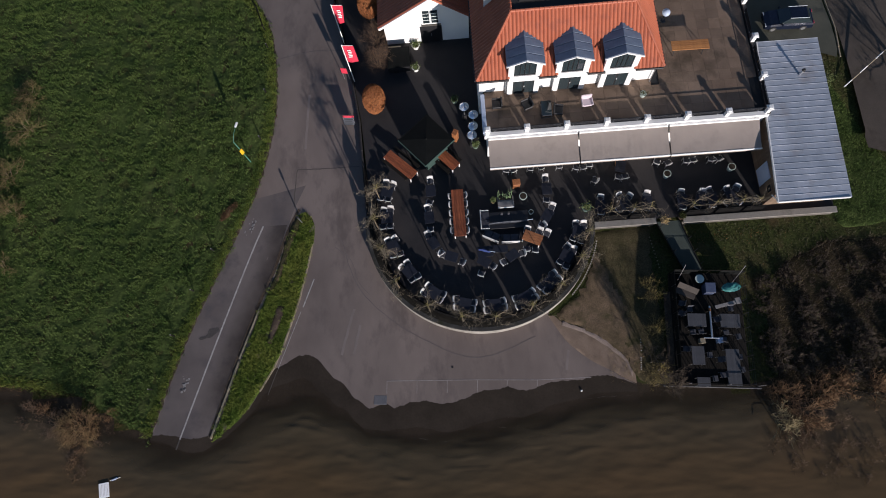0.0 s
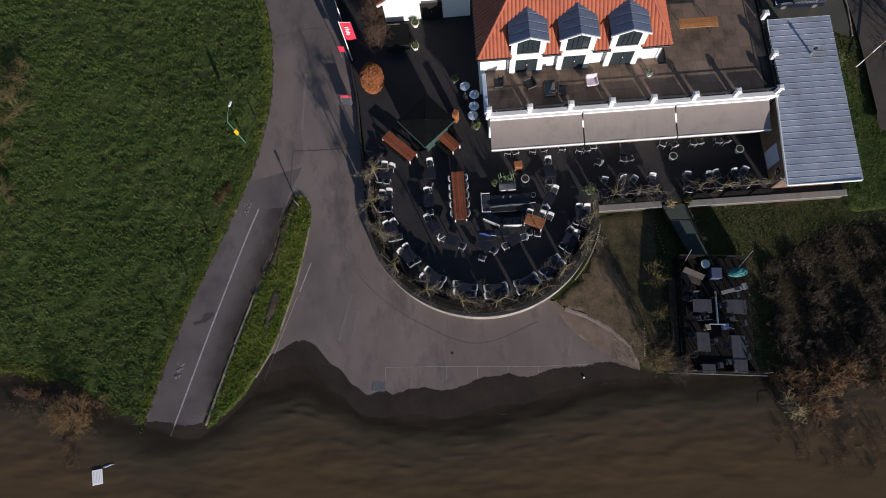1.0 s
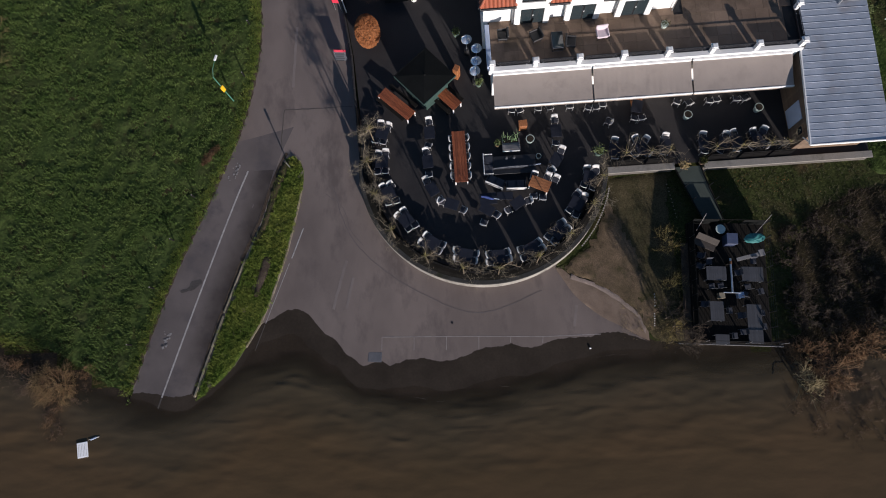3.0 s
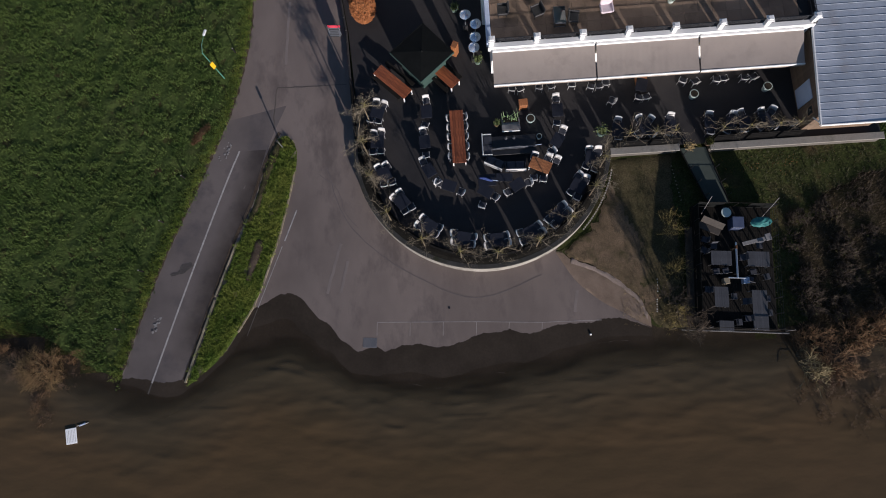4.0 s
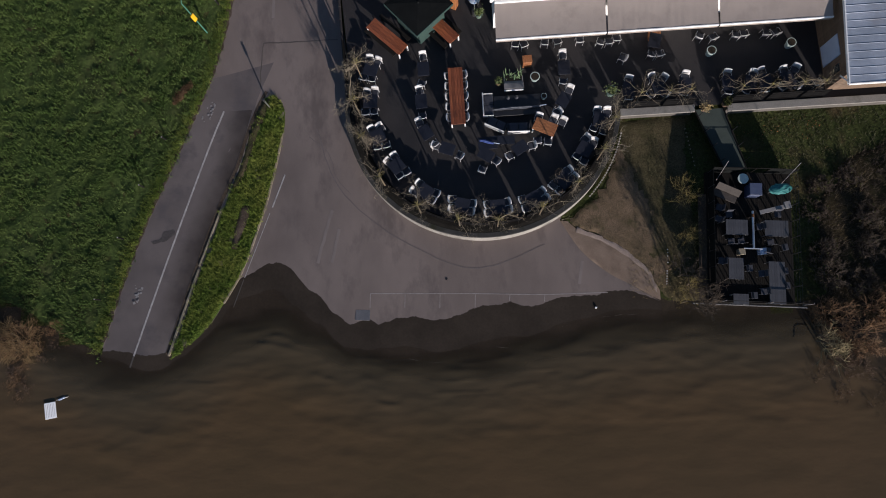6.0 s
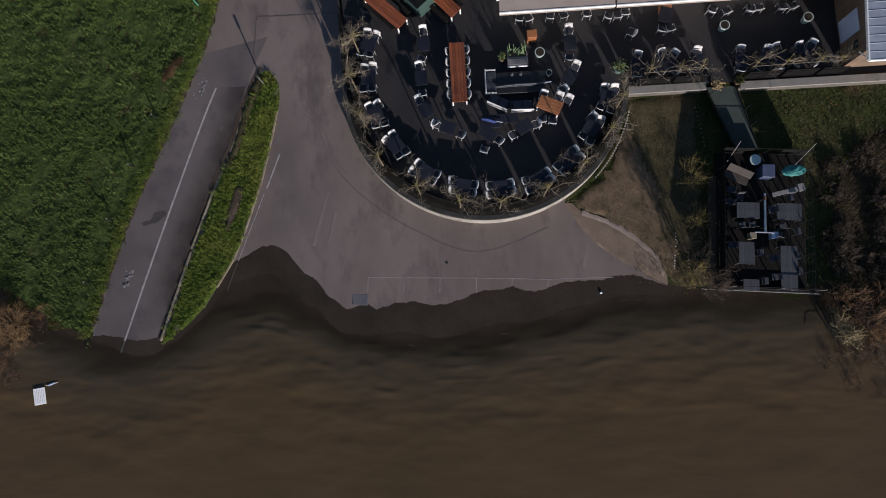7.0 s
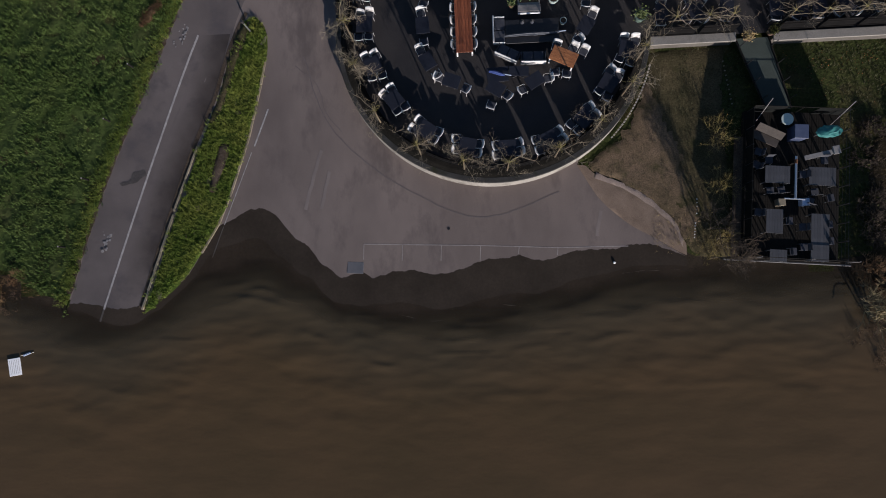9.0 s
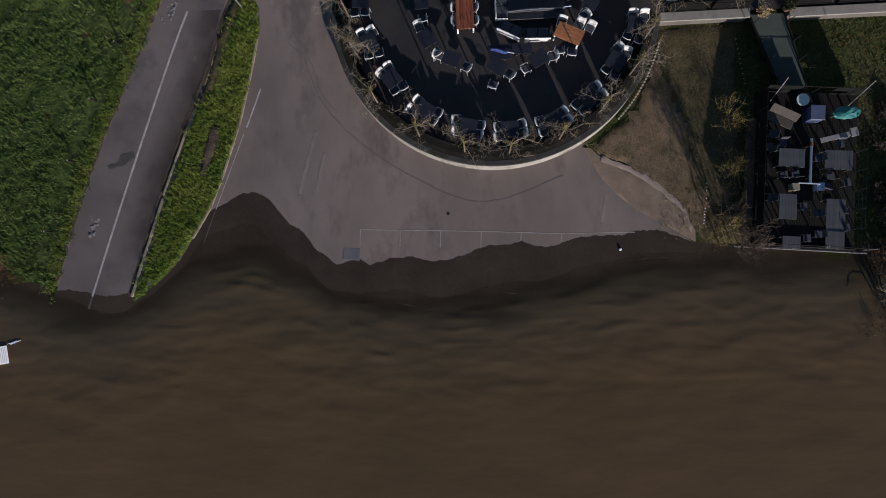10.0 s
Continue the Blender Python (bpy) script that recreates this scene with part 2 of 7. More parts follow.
def water_material():
    """Silty flood water: the vertex attribute 'depth' (metres) makes it turbid, small waves roughen the gloss."""
    m = bpy.data.materials.new("river_water")
    m.use_nodes = True
    t = m.node_tree
    b = t.nodes["Principled BSDF"]
    co = t.nodes.new("ShaderNodeNewGeometry").outputs["Position"]
    n = t.nodes.new("ShaderNodeTexNoise")
    n.inputs["Scale"].default_value, n.inputs["Detail"].default_value = 0.16, 4.0
    mp = t.nodes.new("ShaderNodeMapping")
    mp.inputs["Scale"].default_value = (0.7, 1.3, 1)
    t.links.new(co, mp.inputs[0])
    t.links.new(mp.outputs[0], n.inputs["Vector"])
    x = t.nodes.new("ShaderNodeMix")
    x.data_type = "RGBA"
    x.inputs[6].default_value, x.inputs[7].default_value = (0.060, 0.043, 0.0215, 1), (0.110, 0.067, 0.034, 1)
    t.links.new(n.outputs["Fac"], x.inputs[0])
    at = t.nodes.new("ShaderNodeAttribute")
    at.attribute_name = "depth"
    sh = t.nodes.new("ShaderNodeMapRange")
    sh.inputs[1].default_value, sh.inputs[2].default_value = 0.05, 0.75
    t.links.new(at.outputs["Fac"], sh.inputs[0])
    y = t.nodes.new("ShaderNodeMix")
    y.data_type = "RGBA"
    y.inputs[6].default_value = (0.052, 0.045, 0.030, 1)
    t.links.new(sh.outputs[0], y.inputs[0])
    t.links.new(x.outputs[2], y.inputs[7])
    t.links.new(y.outputs[2], b.inputs["Base Color"])
    b.inputs["Roughness"].default_value = 0.16
    b.inputs["IOR"].default_value = 1.33
    w = t.nodes.new("ShaderNodeTexNoise")
    w.inputs["Scale"].default_value, w.inputs["Detail"].default_value = 0.55, 3.5
    t.links.new(mp.outputs[0], w.inputs["Vector"])
    bp = t.nodes.new("ShaderNodeBump")
    bp.inputs["Strength"].default_value, bp.inputs["Distance"].default_value = 0.5, 0.06
    t.links.new(w.outputs["Fac"], bp.inputs["Height"])
    t.links.new(bp.outputs[0], b.inputs["Normal"])
    r = t.nodes.new("ShaderNodeMapRange")
    r.inputs[1].default_value, r.inputs[2].default_value = 0.03, 0.30
    r.inputs[3].default_value, r.inputs[4].default_value = 0.04, 1.0
    t.links.new(at.outputs["Fac"], r.inputs[0])
    tr = t.nodes.new("ShaderNodeBsdfTransparent")
    td = t.nodes.new("ShaderNodeMapRange")
    td.inputs[1].default_value, td.inputs[2].default_value = 0.02, 0.12
    tc = t.nodes.new("ShaderNodeMix")
    tc.data_type = "RGBA"
    tc.inputs[6].default_value, tc.inputs[7].default_value = (0.92, 0.9, 0.88, 1), (0.68, 0.64, 0.62, 1)
    t.links.new(at.outputs["Fac"], td.inputs[0])
    t.links.new(td.outputs[0], tc.inputs[0])
    t.links.new(tc.outputs[2], tr.inputs[0])
    ms = t.nodes.new("ShaderNodeMixShader")
    t.links.new(r.outputs[0], ms.inputs[0])
    t.links.new(tr.outputs[0], ms.inputs[1])
    t.links.new(b.outputs[0], ms.inputs[2])
    t.links.new(ms.outputs[0], t.nodes["Material Output"].inputs["Surface"])
    return m


M["water"] = water_material()


# ---------------- builders ----------------
def mesh_of(bm, name, mat, smooth=False):
    me = bpy.data.meshes.new(name)
    bm.to_mesh(me)
    bm.free()
    if mat:
        me.materials.append(M[mat])
    if smooth:
        for p in me.polygons:
            p.use_smooth = True
    return me


def raw(name, verts, faces, mat, smooth=False):
    me = bpy.data.meshes.new(name)
    me.from_pydata(verts, [], faces)
    me.materials.append(M[mat])
    if smooth:
        me.polygons.foreach_set("use_smooth", [True] * len(me.polygons))
    me.update()
    return me


def thing(name, label, category, group="", at=None, kind=""):
    ob = new(name)
    ob.empty_display_size = 0.2
    if at is not None:
        ob.matrix_basis = at
    return tagged(ob, label, category, group, kind)


def part(name, bm, mat, parent=None, label="", smooth=False):
    me = bm if isinstance(bm, bpy.types.Mesh) else mesh_of(bm, name, mat, smooth)
    ob = new(name, me)
    if parent:
        ob.parent = parent
    return tagged(ob, label)


def piece(name, me, parent, m):
    ob = new(name, me)
    ob.parent = parent
    ob.matrix_basis = m
    return ob


def B():
    return bmesh.new()


def box(bm, c, s, rz=0.0, rx=0.0, ry=0.0, bevel=0.0):
    m = pose(*c, rx, ry, rz) @ Matrix.Diagonal((*s, 1))
    r = bmesh.ops.create_cube(bm, size=1.0, matrix=m)
    if bevel:
        es = {e for v in r["verts"] for e in v.link_edges}
        bmesh.ops.bevel(bm, geom=list(es), offset=bevel, segments=1, affect="EDGES")
    return bm


def cyl(bm, p, q, r0, r1=None, seg=8, caps=True):
    p, q = Vector(p), Vector(q)
    d = q - p
    m = Matrix.Translation((p + q) / 2) @ d.to_track_quat("Z", "Y").to_matrix().to_4x4()
    bmesh.ops.create_cone(bm, cap_ends=caps, segments=seg, radius1=r0, radius2=r0 if r1 is None else r1, depth=d.length, matrix=m)
    return bm


def tube(bm, pts, r, seg=6):
    for a, b in zip(pts, pts[1:]):
        cyl(bm, a, b, r, r, seg)
    return bm


def ball(bm, c, s, sub=2):
    bmesh.ops.create_icosphere(bm, subdivisions=sub, radius=1.0, matrix=Matrix.Translation(c) @ Matrix.Diagonal((*s, 1)))
    return bm


def prism(bm, pts, z0, z1):
    """A flat polygon drawn up from z0 to z1."""
    n = len(pts)
    lo = [bm.verts.new((x, y, z0)) for x, y in pts]
    hi = [bm.verts.new((x, y, z1)) for x, y in pts]
    bm.faces.new(hi)
    bm.faces.new(lo[::-1])
    for i in range(n):
        bm.faces.new((lo[i], lo[(i + 1) % n], hi[(i + 1) % n], hi[i]))
    bmesh.ops.recalc_face_normals(bm, faces=bm.faces)
    return bm


def slab(bm, corners, thick):
    """A plate under four or more corners, that thick, along its normal."""
    cs = [Vector(c) for c in corners]
    n = (cs[1] - cs[0]).cross(cs[2] - cs[0]).normalized()
    if n.z < 0:
        n.negate()
    hi = [bm.verts.new(c) for c in cs]
    lo = [bm.verts.new(c - n * thick) for c in cs]
    k = len(cs)
    bm.faces.new(hi)
    bm.faces.new(lo[::-1])
    for i in range(k):
        bm.faces.new((lo[i], lo[(i + 1) % k], hi[(i + 1) % k], hi[i]))
    bmesh.ops.recalc_face_normals(bm, faces=bm.faces)
    return bm


def smoothline(pts, step=0.5):
    """Points every so often along a Catmull-Rom line."""
    out = []
    P = [Vector(p) for p in pts]
    for i in range(len(P) - 1):
        a, b, c, d = P[max(0, i - 1)], P[i], P[i + 1], P[min(len(P) - 1, i + 2)]
        k = max(1, int((c - b).length / step))
        for j in range(k):
            u = j / k
            out.append(0.5 * (2 * b + (c - a) * u + (2 * a - 5 * b + 4 * c - d) * u * u + (3 * b - a - 3 * c + d) * u ** 3))
    out.append(P[-1])
    return [(p.x, p.y) for p in out]


def inside(x, y, poly):
    c = False
    j = len(poly) - 1
    for i in range(len(poly)):
        xi, yi = poly[i]
        xj, yj = poly[j]
        if (yi > y) != (yj > y) and x < (xj - xi) * (y - yi) / (yj - yi) + xi:
            c = not c
        j = i
    return c


# ---------------- the lie of the land ----------------
SHORE = smoothline([(-300, 8), (-90, 8), (-60, 6.0), (-41.0, 4.8), (-35.8, 3.9), (-33.3, 3.3), (-30.2, 1.4), (-27.6, 0.0), (-25.9, 0.0), (-23.4, -0.5), (-22.2, -0.45), (-21.2, -0.3), (-18.9, 1.2), (-17.6, 3.0), (-16.5, 4.7), (-15.7, 5.1), (-14.3, 5.75),
                    (-13.1, 5.7), (-12.1, 4.7), (-11.3, 3.7), (-10.4, 3.1), (-9.6, 2.0), (-9.0, 1.6), (-8.4, 1.1), (-7.9, 1.15), (-7.1, 1.5), (-6.3, 1.0), (-5.2, 1.3), (-3.8, 1.4), (-2.4, 1.15), (-1.1, 1.2), (-0.2, 1.5), (0.9, 1.95),
                    (2.0, 2.0), (3.2, 2.1), (4.1, 1.8), (5.0, 1.8), (6.1, 2.2), (7.2, 2.35), (8.4, 2.3), (9.7, 2.5), (11.3, 2.6), (13.6, 1.8), (16.0, 1.75), (19.3, 1.6), (22.8, 1.25), (30, 2.0), (60, 3.0), (300, 3.0)], 0.6)
SX = np.concatenate([[-3000.0, -300.0], np.arange(-60, 60, 0.1), [300.0, 3000.0]])
SY = np.interp(SX, [p[0] for p in SHORE], [p[1] for p in SHORE])
SY += np.array([0.10 * noise.noise(Vector((x * 1.7, 0.3, 0))) + 0.06 * noise.noise(Vector((x * 4.0, 2.3, 0))) + 0.05 * noise.noise(Vector((x * 11.0, 6.3, 0))) for x in SX])
SHORE = [(float(x), float(y)) for x, y in zip(SX, SY)]
# how far the standing water keeps behind the wet edge of the asphalt
WX = [-27.0, -25.6, -24.0, -22.0, -21.0, -18.0, -15.5, -12.0, -8.0, -2.0, 3.0, 7.0, 11.0, 13.6, 16.0]
WW = [0.0, 0.3, 0.8, 0.7, 0.2, 0.3, 1.3, 1.8, 1.5, 1.9, 1.9, 1.3, 1.0, 0.3, 0.0]
WL = SY - np.interp(SX, WX, WW) - np.array([0.18 * noise.noise(Vector((x * 0.6, 5.3, 0))) for x in SX]) * (np.interp(SX, WX, WW) > 0.25)


WM = np.convolve(np.pad(WL, 8, mode="edge"), np.ones(17) / 17, "valid")


def land(x, y):
    """Height of the ground; the river stands at 0."""
    d = y - float(np.interp(x, SX, WM))
    if d >= 0:
        return min(1.42, 0.05 * d)
    return 0.05 * d if d > -2.0 else max(-3.0, 0.10 * d + 0.1)


def sheet(name, outline, mat, lift, step=1.0, relief=0.0, flat=None, wet=None, cut=None, sink=0.0):
    """A sheet of ground inside an outline, lying on the land; below the flood's wet edge it takes a second material;
    what lies inside the outline cut (points, name, material) becomes a sheet of its own, edge to edge;
    sink lets the rim dip under what it lies on."""
    xs, ys = [p[0] for p in outline], [p[1] for p in outline]
    pts = [Vector(p) for p in outline]
    n = len(pts)
    rnd = random.Random(7)
    gx = min(xs) + step / 2
    while gx < max(xs):
        gy = min(ys) + step / 2
        while gy < max(ys):
            if inside(gx, gy, outline):
                pts.append(Vector((gx + rnd.uniform(-.2, .2) * step, gy + rnd.uniform(-.2, .2) * step)))
            gy += step
        gx += step
    edges = [(i, (i + 1) % n) for i in range(n)]
    if wet:
        k0 = len(pts)
        line = [Vector(p) for p in SHORE if inside(p[0], p[1], outline)]
        pts += line
        edges += [(k0 + i, k0 + i + 1) for i in range(len(line) - 1) if (line[i + 1] - line[i]).length < 0.6]
    if cut:
        k0, m = len(pts), len(cut[0])
        pts += [Vector(p) for p in cut[0]]
        edges += [(k0 + i, k0 + (i + 1) % m) for i in range(m)]
    v, _, f, *_ = delaunay_2d_cdt(pts, edges, [], 1, 1e-4)
    verts = []
    for i, p in enumerate(v):
        z = (land(p.x, p.y) if flat is None else flat) + lift - (sink if i < n else 0.0)
        if relief and i >= n:
            z += relief * (noise.noise(Vector((p.x * 1.1, p.y * 1.1, 3.0))) + 0.8 * noise.noise(Vector((p.x * 3.1, p.y * 3.1, 7.0))))
        verts.append((p.x, p.y, z))
    f = [t if (v[t[1]] - v[t[0]]).cross(v[t[2]] - v[t[0]]) > 0 else t[::-1] for t in f]

    def made(nm, faces, mt):
        me = raw(nm, verts, faces, mt, smooth=True)
        if wet:
            me.materials.append(M[wet])
            for p in me.polygons:
                if p.center.y < float(np.interp(p.center.x, SX, SY)):
                    p.material_index = 1
        return new(nm, me)

    if not cut:
        return made(name, f, mat)
    isin = [inside(sum(v[i].x for i in t) / 3, sum(v[i].y for i in t) / 3, cut[0]) for t in f]
    return made(name, [t for t, c in zip(f, isin) if not c], mat), made(cut[1], [t for t, c in zip(f, isin) if c], cut[2])

# ---------------- ground, roads, water ----------------
def dense(pts, step=0.4):
    out = []
    for (x0, y0), (x1, y1) in zip(pts, pts[1:]):
        k = max(1, int(math.hypot(x1 - x0, y1 - y0) / step))
        out += [(x0 + (x1 - x0) * j / k, y0 + (y1 - y0) * j / k) for j in range(k)]
    return out + [pts[-1]]


def ground_grid():
    xs = sorted(set([-3000, -1000, -400, -150, -90] + [-60 + 1.5 * i for i in range(81)] + [90, 150, 400, 1000, 3000]))
    ys = sorted(set([-3000, -1000, -400, -150, -80] + [-40 + 1.5 * i for i in range(67)] + [80, 150, 400, 1000, 3000]))
    verts = [(x, y, land(x, y) - 0.03) for y in ys for x in xs]
    w = len(xs)
    faces = [(j * w + i, j * w + i + 1, (j + 1) * w + i + 1, (j + 1) * w + i) for j in range(len(ys) - 1) for i in range(w - 1)]
    me = raw("ground", verts, faces, "bankgrass", True)
    me.materials.append(M["soil"])
    for p in me.polygons:
        if p.center.y < float(np.interp(p.center.x, SX, SY)):
            p.material_index = 1
    return tagged(new("ground", me), "low river bank with rough short grass", "ground", kind="structure")


ground_grid()

ROAD_W = smoothline([(-24, 52), (-21.4, 46), (-19.2, 41.8), (-17.5, 38.6), (-16.6, 35.0), (-16.3, 30.0), (-16.8, 25.8), (-17.6, 22.4), (-18.7, 19.2), (-20.1, 16.1), (-21.7, 12.6), (-23.5, 8.7), (-25.0, 4.9), (-26.3, 1.2), (-26.6, 0.2), (-28.4, -5), (-31, -12)], 0.7)
FIELD = [(-70, 52)] + ROAD_W[:-14] + [(x, y + 0.25) for x, y in SHORE if -70 < x < -26.4][::-1]
tagged(sheet("grass_field", FIELD, "grass", 0.02, 0.34, 0.13), "rough green meadow of tufted winter grass", "grass", kind="structure")

LOT_E = [(16.5, -12), (14.2, -3), (13.6, 1.7), (11.6, 3.0), (10.3, 3.75), (8.2, 5.7), (7.0, 7.8), (8, 10), (0, 12), (-6, 16), (-7.6, 18), (-8.6, 26.7), (-9.2, 31.3), (-10.9, 40.3), (-13, 52)]
PATH_E = smoothline([(-13.6, 21.0), (-14.9, 18.2), (-15.9, 15.0), (-16.6, 13.0), (-17.9, 10.1), (-19.5, 5.9), (-20.9, 1.9), (-21.8, -0.8), (-25, -8)], 0.7)
PATH_W = [(x + 0.05, y) for x, y in ROAD_W if -9 < y < 20.5]
rd, cp = sheet("road", ROAD_W + LOT_E, "asphalt", 0.02, 0.7, wet="wet", cut=(dense([(x + 0.06, y) for x, y in PATH_W] + PATH_E[::-1] + [(PATH_W[0][0] + 0.06, PATH_W[0][1])], 0.5)[:-1], "cycle_path", "path"))
tagged(rd, "worn grey asphalt road and parking area running into the flood water", "road", kind="structure")
tagged(cp, "narrow grey asphalt cycle path sloping under the water", "path", kind="structure")


def strip(name, pts, width, mat, lift, label, parent=None):
    """A painted or laid strip along a line on the land."""
    v, f = [], []
    for i, (x, y) in enumerate(pts):
        a, b = Vector(pts[max(0, i - 1)]), Vector(pts[min(len(pts) - 1, i + 1)])
        nrm = Vector((-(b - a).y, (b - a).x)).normalized() * width / 2
        for s in (1, -1):
            px, py = x + s * nrm.x, y + s * nrm.y
            v.append((px, py, land(px, py) + lift))
        if i:
            f.append((2 * i - 2, 2 * i - 1, 2 * i + 1, 2 * i))
    return tagged(new(name, raw(name, v, f, mat)), label, "marking", kind="structure")


strip("centre_line", smoothline([(-17.45, 17.4), (-18.6, 14.6), (-21.1, 8.0), (-24.22, -0.5)], 0.5), 0.13, "line", 0.03, "worn white centre line on the path")
strip("centre_line", dense([(-24.23, -0.52), (-24.5, -1.3)], 0.2), 0.12, "wetline", 0.03, "end of the centre line darkened by the water")
strip("edge_line", dense([(-16.1, 4.7), (-16.9, 2.7)], 0.3), 0.06, "wetline", 0.03, "edge line darkened by the water")
strip("parking_line", dense([(-6.8, 3.2), (0.7, 2.85), (5.6, 2.55), (10.0, 2.5)]), 0.055, "parkline", 0.026, "thin white line across the parking bays")
for bx, by in ((-6.8, 3.2), (-4.3, 3.05), (-1.8, 2.95), (0.7, 2.85), (3.15, 2.68), (5.6, 2.55)):
    strip("bay_line", dense([(bx, by), (bx - 0.06, by - min(1.0, max(0.3, by - float(np.interp(bx, SX, SY)) - 0.05)))]), 0.045, "parkline", 0.026, "faint white bay divider")
strip("edge_line", dense([(-12.9, 12.3), (-13.9, 9.9)]), 0.10, "line", 0.03, "white edge line beside the verge")
strip("edge_line", dense([(-14.1, 9.5), (-15.6, 5.9), (-16.05, 4.8)]), 0.05, "line", 0.027, "faded white edge line beside the verge")


WS = np.convolve(np.pad(WL, 12, mode="edge"), np.ones(25) / 25, "valid")
WD = np.convolve(np.pad(WL, 45, mode="edge"), np.ones(91) / 91, "valid")
CRESTS = []
wr = random.Random(71)
for k in range(46):
    x0 = wr.uniform(-17.5, 15.0)
    CRESTS.append((x0, x0 + wr.uniform(1.0, 3.6), wr.uniform(0.5, 4.6), wr.uniform(-0.35, 0.35), wr.uniform(0.018, 0.042)))


def crest(x, y, line):
    """Low wavelets that run in on the shallows, one bowed ridge each."""
    z = 0.0
    for x0, x1, off, bow, amp in CRESTS:
        if x0 < x < x1:
            u = (x - x0) / (x1 - x0)
            d = y - (line - off + bow * (2 * u - 1) ** 2)
            if -0.8 < d < 0.5:
                z = max(z, amp * math.sin(math.pi * u) * math.exp(-(d / (0.13 if d > 0 else 0.30)) ** 2))
    return z


def swell(x, y, o):
    """Height of the small waves o metres out from the edge (o below 0)."""
    if not -40 < o <= 0:
        return 0.0
    z = min(1.0, -o / 1.5) * (0.045 * noise.noise(Vector((x * 0.35, y * 0.9, 1.0))) + 0.022 * noise.noise(Vector((x * 0.9, y * 2.2, 5.0)))) * (0.8 if o > -8 else 0.4)
    if o > -6:
        rg = max(0.0, 1 - 7 * abs(noise.noise(Vector((x * 0.22, y * 0.75, 3.0))))) * max(0.0, min(1.0, 0.4 + 1.6 * noise.noise(Vector((x * 0.3, y * 0.4, 12.0)))))
        z += 0.035 * rg * rg * min(1.0, -o / 0.8) * min(1.0, (6 + o) / 2.5)
        z += min(1.0, -o / 0.5) * crest(x, y, float(np.interp(x, SX, WD)))
    return z


def water():
    """One level sheet that runs on under the bank; low waves, and a depth that says how murky it is."""
    xs = sorted(set([-3000, -900, -300, -120, -80] + [-60 + 0.3 * i for i in range(401)] + [80, 120, 300, 900, 3000]))
    ys = [12, 10, 9, 8.5, 8, 7.5, 7] + [6.6 - 0.12 * i for i in range(116)] + [-7.6 - 0.25 * i for i in range(14)] + [-11.5, -12, -12.6, -13.2, -14, -15, -16, -17, -18, -20, -22, -25, -30, -45, -80, -200, -800, -3000]
    v, f, dep = [], [], []
    for y in ys:
        for x in xs:
            o = y - float(np.interp(x, SX, WL))
            v.append((x, y, swell(x, y, o) if o <= 0 else -0.03 * min(1.0, o)))
            fall = min(-o * 0.16, 0.11 * (float(np.interp(x, SX, WD)) - 0.3 - y))
            dep.append(max(0.0, fall + 0.07 * noise.noise(Vector((x * 0.35, y * 0.6, 9.0))) * min(1.0, max(0.0, -o))))
    w = len(xs)
    for j in range(len(ys) - 1):
        for i in range(w - 1):
            f.append((j * w + i, (j + 1) * w + i, (j + 1) * w + i + 1, j * w + i + 1))
    me = raw("water", v, f, "water", True)
    a = me.attributes.new("depth", "FLOAT", "POINT")
    a.data.foreach_set("value", dep)
    return tagged(new("water", me), "silty brown river in flood over the bank", "water", kind="structure")


water()




def ripple_foam(x0, x1, off, bow, seed):
    """One thin bowed line of foam left by a ripple."""
    v, f, n = [], [], int((x1 - x0) / 0.08)
    for i in range(n + 1):
        u = i / n
        x = x0 + (x1 - x0) * u
        o = -off - bow * 4 * u * (1 - u) + 0.08 * noise.noise(Vector((x * 0.8, seed, 0)))
        y = float(np.interp(x, SX, WS)) + o
        o = y - float(np.interp(x, SX, WL))
        w = 0.02 * math.sin(math.pi * u) * max(0.0, 0.12 + 1.3 * noise.noise(Vector((x * 1.1, seed, 4.0))))
        z = swell(x, y, min(0.0, o)) + 0.007
        v += [(x, y + w, z), (x, y - w, z)]
    f = [(2 * i, 2 * i + 1, 2 * i + 3, 2 * i + 2) for i in range(n)]
    tagged(new("foam_line", raw("foam_line", v, f, "foam")), "thin broken foam line on the shallow water", "foam", kind="structure")


for k, (x0, x1, off, bow) in enumerate(((-4.8, -1.6, 1.1, 0.15), (1.8, 4.2, 0.9, 0.3), (9.4, 13.2, 0.6, 0.1))):
    ripple_foam(x0, x1, off, bow, 2.0 + k)

# verge between path and parking, with its kerbs
VERGE = smoothline([(-21.5, -0.9), (-20.0, 0.2), (-18.8, 1.3), (-17.6, 3.0), (-16.35, 4.9), (-15.4, 7.2), (-14.2, 10.6), (-13.3, 14.1), (-12.8, 16.4), (-13.0, 17.8), (-13.6, 18.5), (-14.4, 18.2), (-15.3, 16.2), (-16.1, 13.6), (-17.5, 10.1), (-19.15, 5.8), (-20.5, 1.9), (-21.4, -0.6)], 0.5)
tagged(sheet("grass_verge", VERGE, "vergegrass", 0.055, 0.3, 0.07, sink=0.035), "bright green grass verge between kerbs", "grass", kind="structure")


